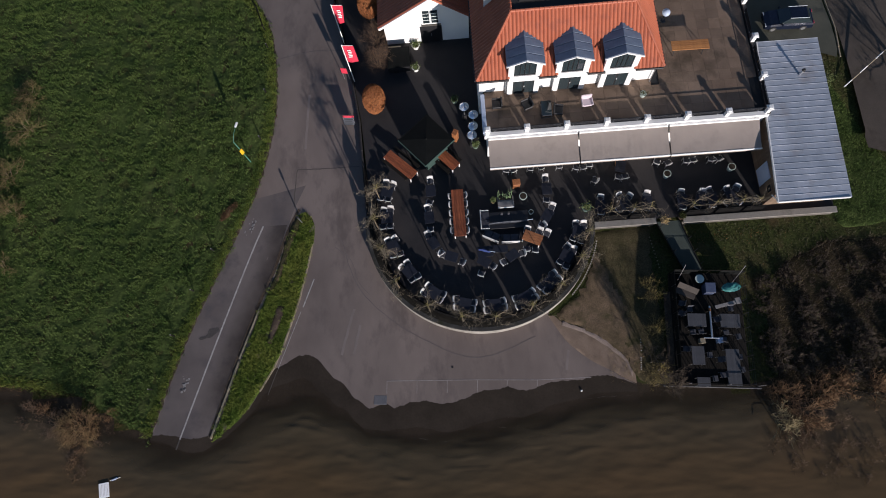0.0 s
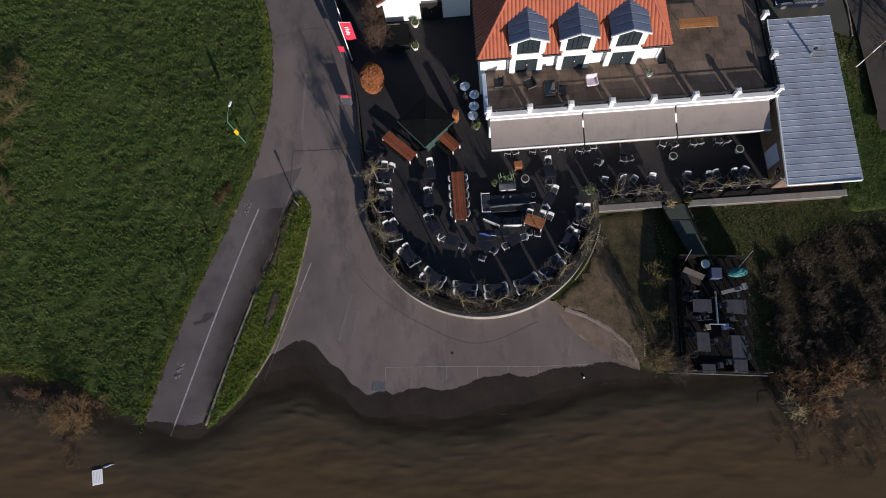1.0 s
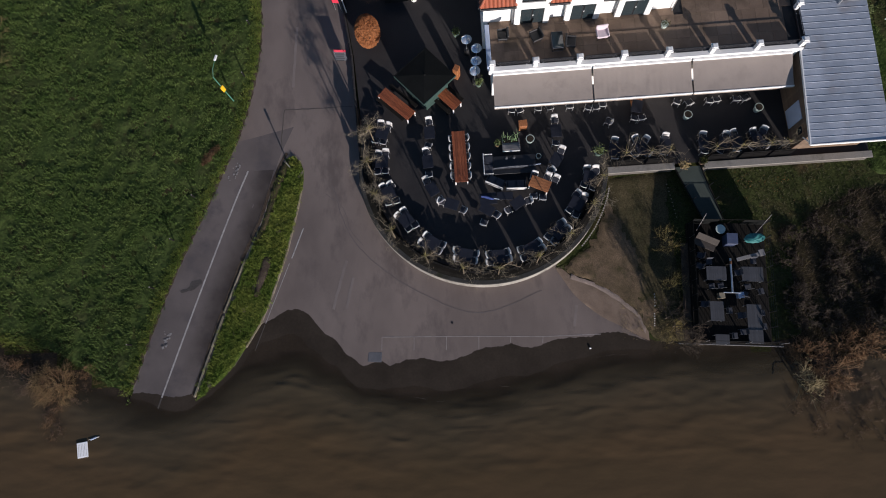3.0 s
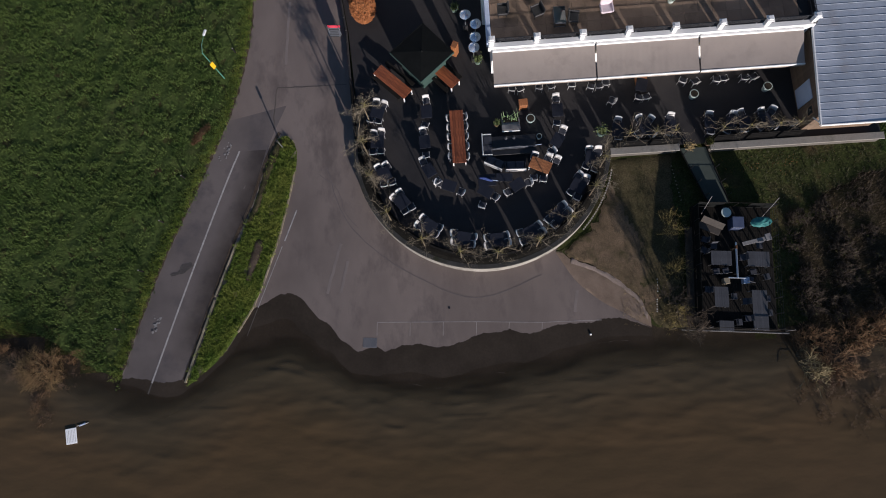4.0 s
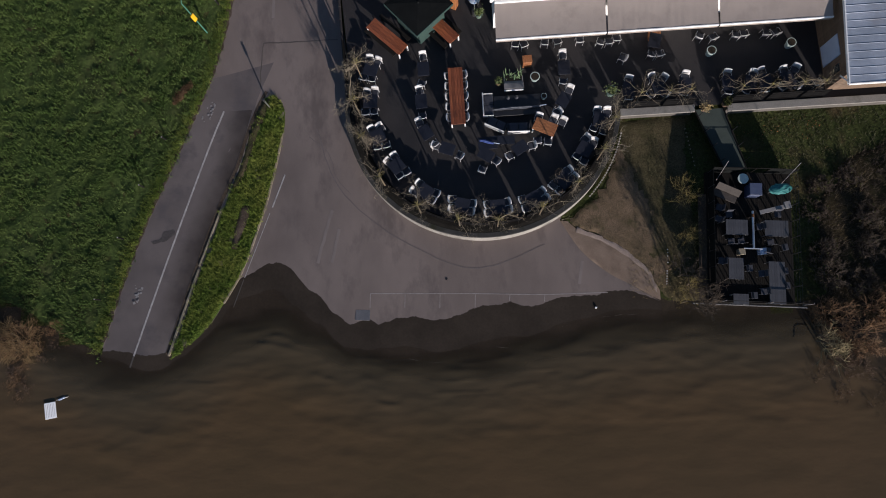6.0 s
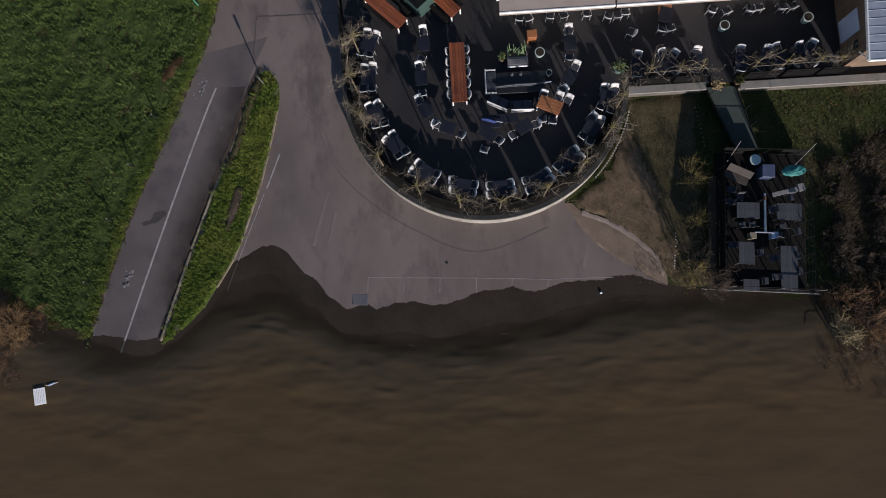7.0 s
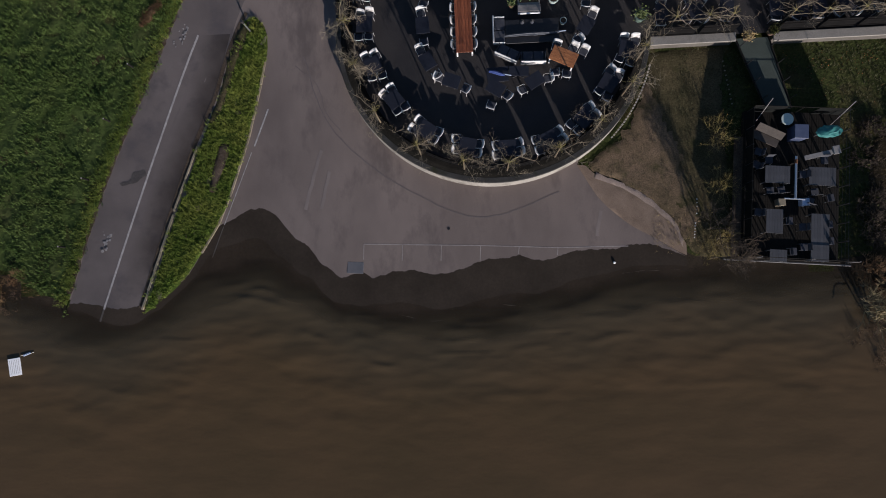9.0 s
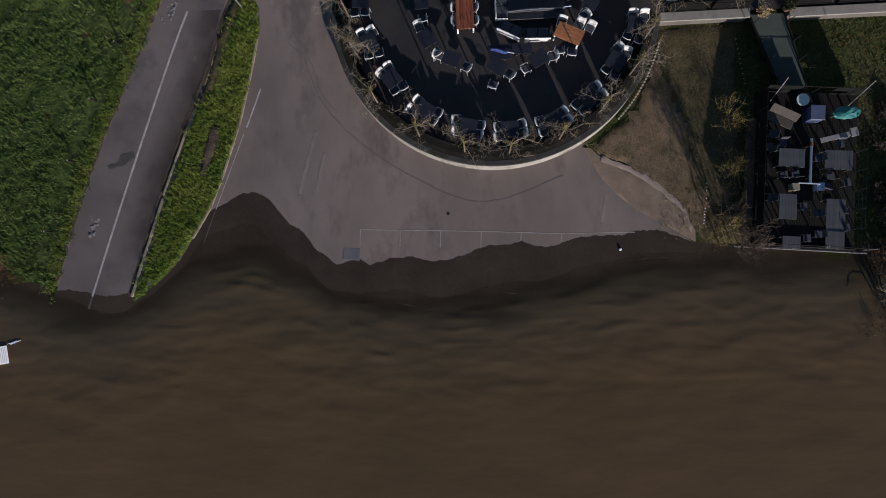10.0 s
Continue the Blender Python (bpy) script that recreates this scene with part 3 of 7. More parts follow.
def kerb_run(name, pts, width, height, label, seg=1.0, mat="kerb"):
    holder = thing(name, label, "kerb", kind="structure")
    dn = dense(pts, seg)
    bm = box(B(), (0, 0, 0), (seg * 0.985, width, height + 0.3), bevel=0.015)
    me = mesh_of(bm, "kerbstone", mat)
    for (x0, y0), (x1, y1) in zip(dn, dn[1:]):
        x, y = (x0 + x1) / 2, (y0 + y1) / 2
        if land(x, y) < -0.25:
            continue
        s = math.hypot(x1 - x0, y1 - y0) / seg
        piece("kerbstone", me, holder, pose(x, y, land(x, y) + (height - 0.3) / 2, 0, 0, math.degrees(math.atan2(y1 - y0, x1 - x0))) @ Matrix.Diagonal((s, 1, 1, 1)))


kerb_run("kerb", [(-13.0, 15.6), (-13.35, 13.9), (-14.25, 10.5), (-15.45, 7.1), (-16.4, 4.9), (-17.6, 3.0)], 0.15, 0.07, "pale concrete kerb beside the parking area")
kerb_run("kerb", [(-17.70, 10.0), (-19.35, 5.8)], 0.12, 0.11, "pale concrete kerb along the cycle path")
kerb_run("kerb", [(-19.38, 5.6), (-20.72, 1.9), (-21.6, -0.6)], 0.15, 0.11, "pale concrete kerb along the cycle path")

PATH_RIM = [(x, y) for x, y in dense(PATH_E, 0.25) if -0.2 < y < 17.5]


def rim_material():
    """The path's asphalt, darkened by a vertex attribute that rises towards the east edge."""
    m = surf("rim_path", *PATH_LOOK, **PATH_SKIN)
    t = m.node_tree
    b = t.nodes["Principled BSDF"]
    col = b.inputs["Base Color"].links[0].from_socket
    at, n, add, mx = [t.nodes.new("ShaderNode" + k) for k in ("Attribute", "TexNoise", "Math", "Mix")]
    at.attribute_name = "rim_tone"
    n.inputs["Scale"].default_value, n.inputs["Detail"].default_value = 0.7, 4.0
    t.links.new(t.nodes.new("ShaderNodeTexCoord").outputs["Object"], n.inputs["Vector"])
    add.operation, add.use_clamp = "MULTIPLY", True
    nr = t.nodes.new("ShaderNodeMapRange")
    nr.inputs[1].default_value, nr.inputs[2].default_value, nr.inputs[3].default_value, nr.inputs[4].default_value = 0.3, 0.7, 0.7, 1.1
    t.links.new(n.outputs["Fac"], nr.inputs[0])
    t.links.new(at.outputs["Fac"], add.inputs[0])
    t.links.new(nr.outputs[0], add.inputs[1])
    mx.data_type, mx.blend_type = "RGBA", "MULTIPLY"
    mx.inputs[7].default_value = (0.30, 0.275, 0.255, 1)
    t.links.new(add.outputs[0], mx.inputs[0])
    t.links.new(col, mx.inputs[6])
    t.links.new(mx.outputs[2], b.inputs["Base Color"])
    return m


M["rimpath"] = rim_material()
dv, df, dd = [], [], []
for i, (x, y) in enumerate(PATH_RIM):
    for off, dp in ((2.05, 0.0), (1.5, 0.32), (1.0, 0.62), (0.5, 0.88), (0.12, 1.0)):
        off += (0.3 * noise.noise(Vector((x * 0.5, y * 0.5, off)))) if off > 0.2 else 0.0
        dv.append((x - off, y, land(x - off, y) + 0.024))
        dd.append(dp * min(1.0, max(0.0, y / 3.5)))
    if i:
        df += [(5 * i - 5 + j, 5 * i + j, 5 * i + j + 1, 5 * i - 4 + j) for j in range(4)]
rimme = raw("damp_edge", dv, df, "rimpath", True)
rimme.attributes.new("rim_tone", "FLOAT", "POINT").data.foreach_set("value", dd)
tagged(new("damp_edge", rimme), "darker east side of the cycle path", "path", kind="structure")
strip("dirt_line", smoothline([(-14.2, 18.75), (-14.75, 17.8), (-15.55, 15.95), (-16.35, 13.5), (-16.95, 12.1), (-17.92, 10.0), (-19.52, 5.8), (-20.9, 1.9), (-21.75, -0.5)], 0.4), 0.26, "dirt", 0.036, "brown dirt washed along the kerb of the path")
EDGE = [(x, y) for x, y in dense(ROAD_W, 0.2) if 0.5 < y < 41]
tagged(sheet("road_edge_dirt", [(x + 0.10 + 0.14 * noise.noise(Vector((x * 2, y * 2.3, 1))), y) for x, y in EDGE] + [(x - 0.35, y) for x, y in EDGE[::-1]], "dirt", 0.034, 0.4), "ragged brown dirt edge of the asphalt", "ground", kind="structure")
BARE = [(-20.55 + (0.85 + 0.3 * noise.noise(Vector((math.cos(a) * 2, math.sin(a) * 2, 3)))) * (0.85 * math.cos(a) + 0.35 * math.sin(a)), 18.95 + (0.85 + 0.3 * noise.noise(Vector((math.cos(a) * 2, math.sin(a) * 2, 6)))) * (0.85 * math.sin(a) + 0.45 * math.cos(a))) for a in (0.209 * i for i in range(30))]
tagged(sheet("bare_patch", BARE, "deadgrass", 0.09, 0.2, 0.10, sink=0.12), "reddish-brown patch of dead grass in the meadow", "grass", kind="structure")
SANDY = smoothline([(7.0, 7.75), (8.2, 5.7), (9.2, 4.65), (10.3, 3.75), (11.6, 3.0), (13.6, 1.8), (13.6, 2.5), (13.0, 3.6), (12.2, 4.6), (11.0, 5.5), (9.6, 6.3), (8.5, 6.8), (7.5, 7.7)], 0.5)
tagged(sheet("sand_patch", SANDY, "sand", 0.045, 0.3, 0.018, sink=0.01), "trodden pale sand track beside the parking area", "ground", kind="structure")
BANKS = smoothline([(7.2, 7.8), (8.6, 6.75), (11.0, 5.45), (13.0, 3.55), (13.6, 2.0), (16.0, 1.5), (23.0, 1.2)], 0.5) + [(30, 2.4), (50, 3.4), (50, 30), (34.5, 30.2), (34.5, 15.1), (11.6, 15.1), (11.3, 12.0), (10.2, 9.9), (8.6, 8.4)]
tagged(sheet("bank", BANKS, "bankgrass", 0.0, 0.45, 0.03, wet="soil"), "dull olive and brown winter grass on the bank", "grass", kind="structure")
EARTH = dense(smoothline([(11.7, 14.8), (11.6, 12.4), (11.9, 9.0), (12.6, 5.6), (13.4, 3.0), (13.9, 1.9), (15.4, 1.7), (16.6, 1.9), (16.5, 5.0), (16.3, 9.0), (16.2, 12.5), (16.3, 14.8), (14.0, 14.85), (11.7, 14.8)], 0.5), 0.3)[:-1]
EARTH = [(x + 0.2 * noise.noise(Vector((x, y, 5.5)) * 2.1), min(14.88, y + 0.2 * noise.noise(Vector((x, y, 9.5)) * 2.1))) for x, y in EARTH]
tagged(sheet("bank_earth", EARTH, "earth", 0.055, 0.4, 0.03, sink=0.08), "thin brown and olive grass on the bank beside the jetty", "grass", kind="structure")
WOODS = dense([(24.5, 1.0), (27, -0.6), (34, -1.0), (42, -1.0), (42, 13), (31, 12.5), (27, 11.0), (25.0, 8.0), (24.5, 1.0)], 0.5)[:-1]
WOODS = [(x + 0.6 * noise.noise(Vector((x, y, 2.5)) * 0.7), y + 0.6 * noise.noise(Vector((x, y, 6.5)) * 0.7)) for x, y in WOODS]
tagged(sheet("thicket_floor", WOODS, "litter", 0.09, 0.5, 0.07, sink=0.14), "brown leaf litter under the thicket", "ground", kind="structure")
TROD = smoothline([(7.6, 7.8), (9.2, 6.7), (11.0, 5.6), (12.6, 4.2), (13.6, 2.6), (14.3, 2.4), (14.3, 4.2), (13.9, 6.6), (13.3, 9.0), (12.5, 11.2), (11.55, 12.8), (10.9, 11.2), (9.9, 9.75), (8.9, 8.75), (7.9, 8.0)], 0.5)
TROD = dense(TROD, 0.2)
TROD = [(x + 0.22 * noise.noise(Vector((x, y, 5.5)) * 3.1), y + 0.22 * noise.noise(Vector((x, y, 9.5)) * 3.1)) for x, y in TROD]
TROD = [(x + 0.45 * noise.noise(Vector((x, y, 1.5)) * 1.3), y + 0.35 * noise.noise(Vector((x, y, 4.5)) * 1.3)) for x, y in TROD]
tagged(sheet("trodden_ground", TROD, "trodden", 0.07, 0.3, 0.015, sink=0.05), "bare brown trodden earth with thin grass beside the terrace wall", "ground", kind="structure")


def crack(pts, width=0.05, name="road_seam", label="dark tarred seam in the asphalt", mat="tar"):
    line = [(x + 0.07 * noise.noise(Vector((x, y, 1)) * 1.4), y + 0.07 * noise.noise(Vector((x, y, 8)) * 1.4)) for x, y in dense(smoothline(pts, 0.4), 0.25)]
    strip(name, line, width, mat, 0.026, label)


crack([(-10.4, 15.6), (-10.2, 15.0), (-9.7, 13.0), (-8.6, 10.7), (-6.4, 8.4), (-3.2, 6.2), (0.0, 4.75), (2.5, 4.9), (5.8, 6.1)], 0.07)
crack([(-8.6, 22.3), (-11.0, 22.4), (-14.3, 22.6)], 0.08, mat="pathdamp")
crack([(-14.3, 22.6), (-14.5, 21.6), (-14.7, 19.0)], 0.09, mat="pathdamp")
crack([(-11.0, 15.0), (-9.6, 13.7), (-9.0, 11.8), (-8.0, 10.5)], 0.04)
crack([(-16.3, 34.0), (-13.0, 34.6), (-9.9, 34.4)], 0.05)
for pts in ([(-9.4, 9.4), (-10.6, 5.6)], [(-8.9, 8.0), (-9.5, 5.6)], [(-13.2, 30.0), (-13.6, 24.5)], [(8.4, 4.8), (8.1, 3.2)]):
    crack(pts, 0.22, "scuff_line", "faint pale scuff on the asphalt", "scuff")
tagged(new("drain_cover", mesh_of(box(B(), (-7.4, 1.7, land(-7.4, 1.7) + 0.03), (1.05, 0.75, 0.03), rz=-4, bevel=0.01), "drain_cover", "cover")), "blue-grey steel drain cover at the water's edge", "cover")
tagged(new("manhole", mesh_of(cyl(B(), (-1.3, 4.0, land(-1.3, 4.0) + 0.0), (-1.3, 4.0, land(-1.3, 4.0) + 0.04), 0.09, 0.09, 10), "manhole", "black")), "small black round drain cap in the asphalt", "cover")
M["oil"] = surf("oil_stain", (0.038, 0.032, 0.030), (0.066, 0.057, 0.054), 1.5, 0.7, fine=0.3, bscale=8)
STAIN = smoothline([(-23.4, 7.7), (-22.5, 8.05), (-21.9, 8.5), (-21.3, 8.75), (-21.0, 8.4), (-21.5, 7.95), (-21.9, 7.7), (-22.7, 7.5), (-23.4, 7.7)], 0.12)[:-1]
STAIN = [(-22.0 + (x + 22.1) * 0.78, 8.1 + (y - 8.1) * 0.9) for x, y in STAIN]
STAIN = [(x + 0.16 * noise.noise(Vector((x, y, 2.5)) * 3.0), y + 0.16 * noise.noise(Vector((x, y, 7.5)) * 3.0)) for x, y in STAIN]
tagged(sheet("oil_stain", STAIN, "oil", 0.028, 0.2), "dark damp stain on the cycle path", "stain", kind="structure")


PALE = smoothline([(8.2, 7.0), (8.8, 6.75), (9.6, 6.4), (11.0, 5.6), (12.2, 4.6), (13.0, 3.6), (13.5, 2.5)], 0.3)
PALE = [(x + 0.10 * noise.noise(Vector((x, y, 2)) * 1.7), y + 0.10 * noise.noise(Vector((x, y, 6)) * 1.7)) for x, y in PALE]
tagged(sheet("sand_rim", [(x, y + 0.18 + 0.12 * noise.noise(Vector((x * 2, y, 3)))) for x, y in PALE] + [(x - 0.1, y - 0.16 - 0.12 * noise.noise(Vector((x * 2, y, 13)))) for x, y in PALE[::-1]], "palesand", 0.078, 0.2, 0.006, sink=0.012), "pale dry sand rim of the trodden track", "ground", kind="structure")


FURROW = smoothline([(-17.0, 7.0), (-16.75, 8.2), (-16.45, 9.2), (-16.1, 10.1), (-15.55, 10.0), (-15.75, 9.0), (-16.2, 8.0), (-16.6, 6.9), (-17.0, 7.0)], 0.25)[:-1]
tagged(sheet("bare_furrow", FURROW, "dirt", 0.15, 0.25, sink=0.05), "dark bare furrow in the grass verge", "ground", kind="structure")


SCRUB = smoothline([(-13.9, 18.2), (-14.5, 18.0), (-15.35, 16.2), (-16.1, 13.6), (-16.9, 11.6), (-16.5, 11.5), (-15.6, 13.2), (-14.9, 15.4), (-14.2, 17.0), (-13.9, 18.2)], 0.3)[:-1]
tagged(sheet("scrub_patch", SCRUB, "earth", 0.105, 0.25, 0.06, sink=0.09), "worn olive-brown end of the verge", "grass", kind="structure")


def bike_mark(x, y, rz, seed):
    """A painted cycle of which only flakes are left."""
    rng = random.Random(seed)
    h = thing("cycle_marking", "worn white cycle marking on the path", "marking", at=pose(x, y, land(x, y) + 0.04, 0, 0, rz), kind="structure")

    def flakes(name, pts):
        bm = B()
        for px, py in pts:
            if rng.random() < 0.55:
                k = rng.uniform(0.05, 0.13)
                prism(bm, [(px + k * rng.uniform(0.5, 1.2) * math.cos(a), py + k * rng.uniform(0.5, 1.2) * math.sin(a)) for a in (0, 1.2, 2.5, 3.8, 5.1)], -0.003, 0.003)
        part(name, bm, "flake", h)

    for sy in (-0.5, 0.5):
        flakes("wheel_mark", [(0.3 * math.cos(0.45 * i), sy + 0.3 * math.sin(0.45 * i)) for i in range(14)])
    flakes("frame_mark", [(0.3 * u * (1 - u) * 4 * (0.5 + 0.5 * (k % 2)), -0.5 + u) for k in range(14) for u in (k / 13,)])


bike_mark(-24.0, 4.1, -20, 3)
bike_mark(-18.6, 17.4, -20, 4)

# ---------------- terrace ----------------
TZ = 1.5
CX, CY, R = 1.85, 16.55, 9.85


def arc(r, a0, a1, n):
    return [(CX + r * math.cos(radians(a0 + (a1 - a0) * i / n)), CY + r * math.sin(radians(a0 + (a1 - a0) * i / n))) for i in range(n + 1)]


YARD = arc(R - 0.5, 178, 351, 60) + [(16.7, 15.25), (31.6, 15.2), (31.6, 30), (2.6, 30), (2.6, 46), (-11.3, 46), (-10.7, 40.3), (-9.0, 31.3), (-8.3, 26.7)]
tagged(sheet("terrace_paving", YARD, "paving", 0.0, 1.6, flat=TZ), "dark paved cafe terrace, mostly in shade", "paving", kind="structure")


def ring_wall():
    """Retaining wall round the half-round terrace: sloping outer face, coping, planted bed behind."""
    holder = thing("terrace_wall", "curved pale concrete retaining wall with a dark planted bed on top", "wall", kind="structure")
    n = 72
    for nm, prof, mat in (("wall_face", [(R + 0.14, -0.2), (R + 0.12, 0.35), (R + 0.05, 1.40), (R - 0.2, 1.41), (R - 0.2, 0.6)], "wallface"),
                          ("coping", [(R + 0.08, 1.36), (R + 0.08, 1.47), (R + 0.05, 1.50), (R - 0.24, 1.51), (R - 0.24, 1.38)], "mosscap"),
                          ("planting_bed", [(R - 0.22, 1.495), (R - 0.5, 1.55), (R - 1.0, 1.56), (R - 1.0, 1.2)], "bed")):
        v, f = [], []
        for i in range(n + 1):
            a = radians(176 + (353 - 176) * i / n)
            for r, z in prof:
                v.append((CX + r * math.cos(a), CY + r * math.sin(a), z))
        k = len(prof)
        for i in range(n):
            for j in range(k - 1):
                f.append((i * k + j, (i + 1) * k + j, (i + 1) * k + j + 1, i * k + j + 1))
        part(nm, raw(nm, v, f, mat, nm == "wall_face"), None, holder)
    return holder


ring_wall()


def straight_wall(x0, x1, y):
    holder = thing("terrace_wall", "straight pale concrete retaining wall under the terrace edge", "wall", kind="structure")
    part("wall_face", box(B(), ((x0 + x1) / 2, y, 0.75), (x1 - x0, 0.25, 1.7), bevel=0.02), "concrete", holder)
    part("coping", box(B(), ((x0 + x1) / 2, y - 0.02, 1.63), (x1 - x0 + 0.02, 0.55, 0.09), bevel=0.02), "coping", holder)


straight_wall(11.6, 16.75, 15.05)
straight_wall(19.0, 31.7, 14.95)
# yard kerb towards the road
kerb_run("dark_kerb", [(-8.0, 17.6), (-8.45, 26.7), (-9.1, 31.3), (-10.8, 40.3), (-11.4, 46)], 0.14, 0.42, "dark kerb between the yard and the road", 1.0, "paving")

# ---------------- the house ----------------
FZ, EZ, RZ = 5.2, 7.8, 11.1
HX0, HX1, HY0, HY1 = 2.4, 17.2, 26.25, 46.0


def house():
    h = thing("house", "white rendered house with an orange tiled roof and three grey dormers", "house")
    # walls
    part("wall", box(B(), ((HX0 + HX1) / 2, (HY0 + HY1) / 2 + 0.1, (TZ + EZ) / 2 - 0.3), (HX1 - HX0 - 0.3, HY1 - HY0 - 0.2, EZ - TZ + 0.5)), "white", h)
    # lower storey under the roof terrace
    part("wall", box(B(), (14.35, 34.05, 3.2), (22.7, 23.74, 3.6)), "white", h, "ground floor behind the awnings")
    part("roof_terrace", box(B(), (14.4, 34.2, FZ - 0.12), (23.0, 23.6, 0.24)), "bitumen", h, "flat roof slab")
    part("cornice", box(B(), (14.35, 22.42, FZ - 0.125), (23.3, 0.42, 0.5), bevel=0.03), "whitepaint", h, "white cornice along the terrace edge")
    part("fascia", box(B(), (14.35, 22.74, FZ + 0.0), (23.0, 0.22, 0.21)), "black", h, "dark strip behind the cornice")
    part("cornice", box(B(), (25.95, 34, FZ + 0.02), (0.3, 23.4, 0.42), bevel=0.03), "black", h, "dark east cornice")
    part("cornice", box(B(), (2.78, 24.3, FZ + 0.05), (0.35, 3.6, 0.5), bevel=0.03), "bluedoor", h, "painted west parapet")
    # roof: four tiled slopes up to a flat top
    ex0, ex1, ey0, ey1 = HX0 - 0.1, HX1 + 0.15, HY0 - 0.3, HY1
    tx0, tx1, ty0, ty1 = 5.25, 14.9, 29.8, 42.5
    S = [((ex0, ey0), (ex1, ey0), (tx1, ty0), (tx0, ty0)), ((ex1, ey0), (ex1, ey1), (tx1, ty1), (tx1, ty0)),
         ((ex1, ey1), (ex0, ey1), (tx0, ty1), (tx1, ty1)), ((ex0, ey1), (ex0, ey0), (tx0, ty0), (tx0, ty1))]
    for q in S:
        part("roof_slope", pantiles([Vector((*q[0], EZ)), Vector((*q[1], EZ)), Vector((*q[2], RZ)), Vector((*q[3], RZ))], [(cx - 1.2, cx + 1.2, HY0 + 0.9) for cx in (6.2, 10.0, 13.85)]), None, h)
    for a, b in (((ex0, ey0, EZ), (tx0, ty0, RZ)), ((ex1, ey0, EZ), (tx1, ty0, RZ)), ((tx0, ty0, RZ), (tx1, ty0, RZ)), ((tx0, ty0, RZ), (tx0, ty1, RZ)), ((tx1, ty0, RZ), (tx1, ty1, RZ))):
        bm = B()
        a, b = Vector(a) + Vector((0, 0, .06)), Vector(b) + Vector((0, 0, .06))
        k = int((b - a).length / 0.36)
        for i in range(k):
            cyl(bm, a.lerp(b, i / k), a.lerp(b, (i + 0.96) / k), 0.13, 0.105, 8)
        part("ridge_tiles", bm, "tile", h)
    part("flat_roof", box(B(), ((tx0 + tx1) / 2, (ty0 + ty1) / 2, RZ - 0.1), (tx1 - tx0 - 0.1, ty1 - ty0 - 0.1, 0.2)), "bitumen", h, "black flat top of the roof")
    for sx, sw in ((6.9, 1.9), (10.9, 1.7)):
        w = part("skylight", box(B(), (sx, 31.3, RZ + 0.12), (sw, 1.4, 0.24), bevel=0.02), "black", h)
        part("pane", box(B(), (sx, 31.3, RZ + 0.25), (sw - 0.2, 1.2, 0.03)), "skylight", w, "blue reflecting glass")
    # gutter under the front eave
    for x0, x1 in ((2.3, 4.95), (7.35, 8.85), (11.25, 12.7), (15.1, 17.3)):
        part("gutter", box(B(), ((x0 + x1) / 2, ey0 - 0.06, EZ - 0.08), (x1 - x0, 0.2, 0.16), bevel=0.03), "darksteel", h)
    part("gutter", box(B(), (ex0 - 0.06, 36, EZ - 0.08), (0.2, 20, 0.16)), "darksteel", h)
    part("gutter", box(B(), (ex1 + 0.06, 36, EZ - 0.08), (0.2, 20, 0.16)), "darksteel", h)
    for x in (4.75, 8.7, 12.5, 16.9):
        part("downpipe", cyl(B(), (x, HY0 - 0.02, FZ), (x, HY0 - 0.02, EZ - 0.1), 0.05, 0.05, 8), "steel", h)
    for cx in (6.2, 10.0, 13.85):
        dormer(h, cx)
    # dormers on the side slopes
    for x, sgn in ((4.1, -1), (16.3, 1)):
        d = part("side_dormer", box(B(), (x, 32.9, 9.3), (1.5, 1.7, 1.3)), "zinc", h, "flat dark dormer on the side slope")
        part("cheek", slab(B(), [(x - sgn * 0.5, 32.03, 9.9), (x + sgn * 0.78, 32.03, 9.9), (x + sgn * 0.78, 32.03, 8.7)], 0.03), "whitepaint", d, "white triangular cheek")
        part("dormer_roof", box(B(), (x, 32.9, 9.98), (1.65, 1.85, 0.1), bevel=0.02), "darksteel", d)
    return h


def pantiles(q, holes=()):
    """Ribbed tile courses over one slope: half-round columns from eave to top, stepped at each course."""
    e0, e1, t1, t0 = q
    along, up = (e1 - e0).normalized(), None
    mid_up = ((t0 + t1) / 2 - (e0 + e1) / 2)
    up = (mid_up - along * mid_up.dot(along))
    hgt = up.length
    up.normalize()
    nrm = along.cross(up)
    if nrm.z < 0:
        nrm.negate()
    L = (e1 - e0).length
    a0, a1 = (t0 - e0).dot(along), (t1 - e0).dot(along)
    pitch, course = 0.30, 0.36
    v, f = [], []
    ncol = int(L / pitch)
    for c in range(ncol):
        x = (c + 0.5) * L / ncol
        top = hgt
        if x < a0:
            top = hgt * x / a0
        elif x > a1:
            top = hgt * (L - x) / (L - a1)
        rows = max(1, int(top / course + 0.5))
        for r in range(rows):
            s0, s1 = top * r / rows, top * (r + 1) / rows
            c = e0 + along * x + up * (s0 + s1) / 2
            if any(h0 < c.x < h1 and c.y < hy for h0, h1, hy in holes):
                continue
            base = len(v)
            for s, lift in ((s0, 0.055), (s1 + 0.02, 0.02)):
                for o, hh in ((-0.5, 0.0), (-0.28, 0.055), (0.0, 0.085), (0.28, 0.055), (0.5, 0.0)):
                    v.append(e0 + along * (x + o * L / ncol) + up * s + nrm * (lift + hh))
            for j in range(4):
                f.append((base + j, base + j + 1, base + 6 + j, base + 5 + j))
    return raw("roof_slope", [tuple(p) for p in v], f, "tile")


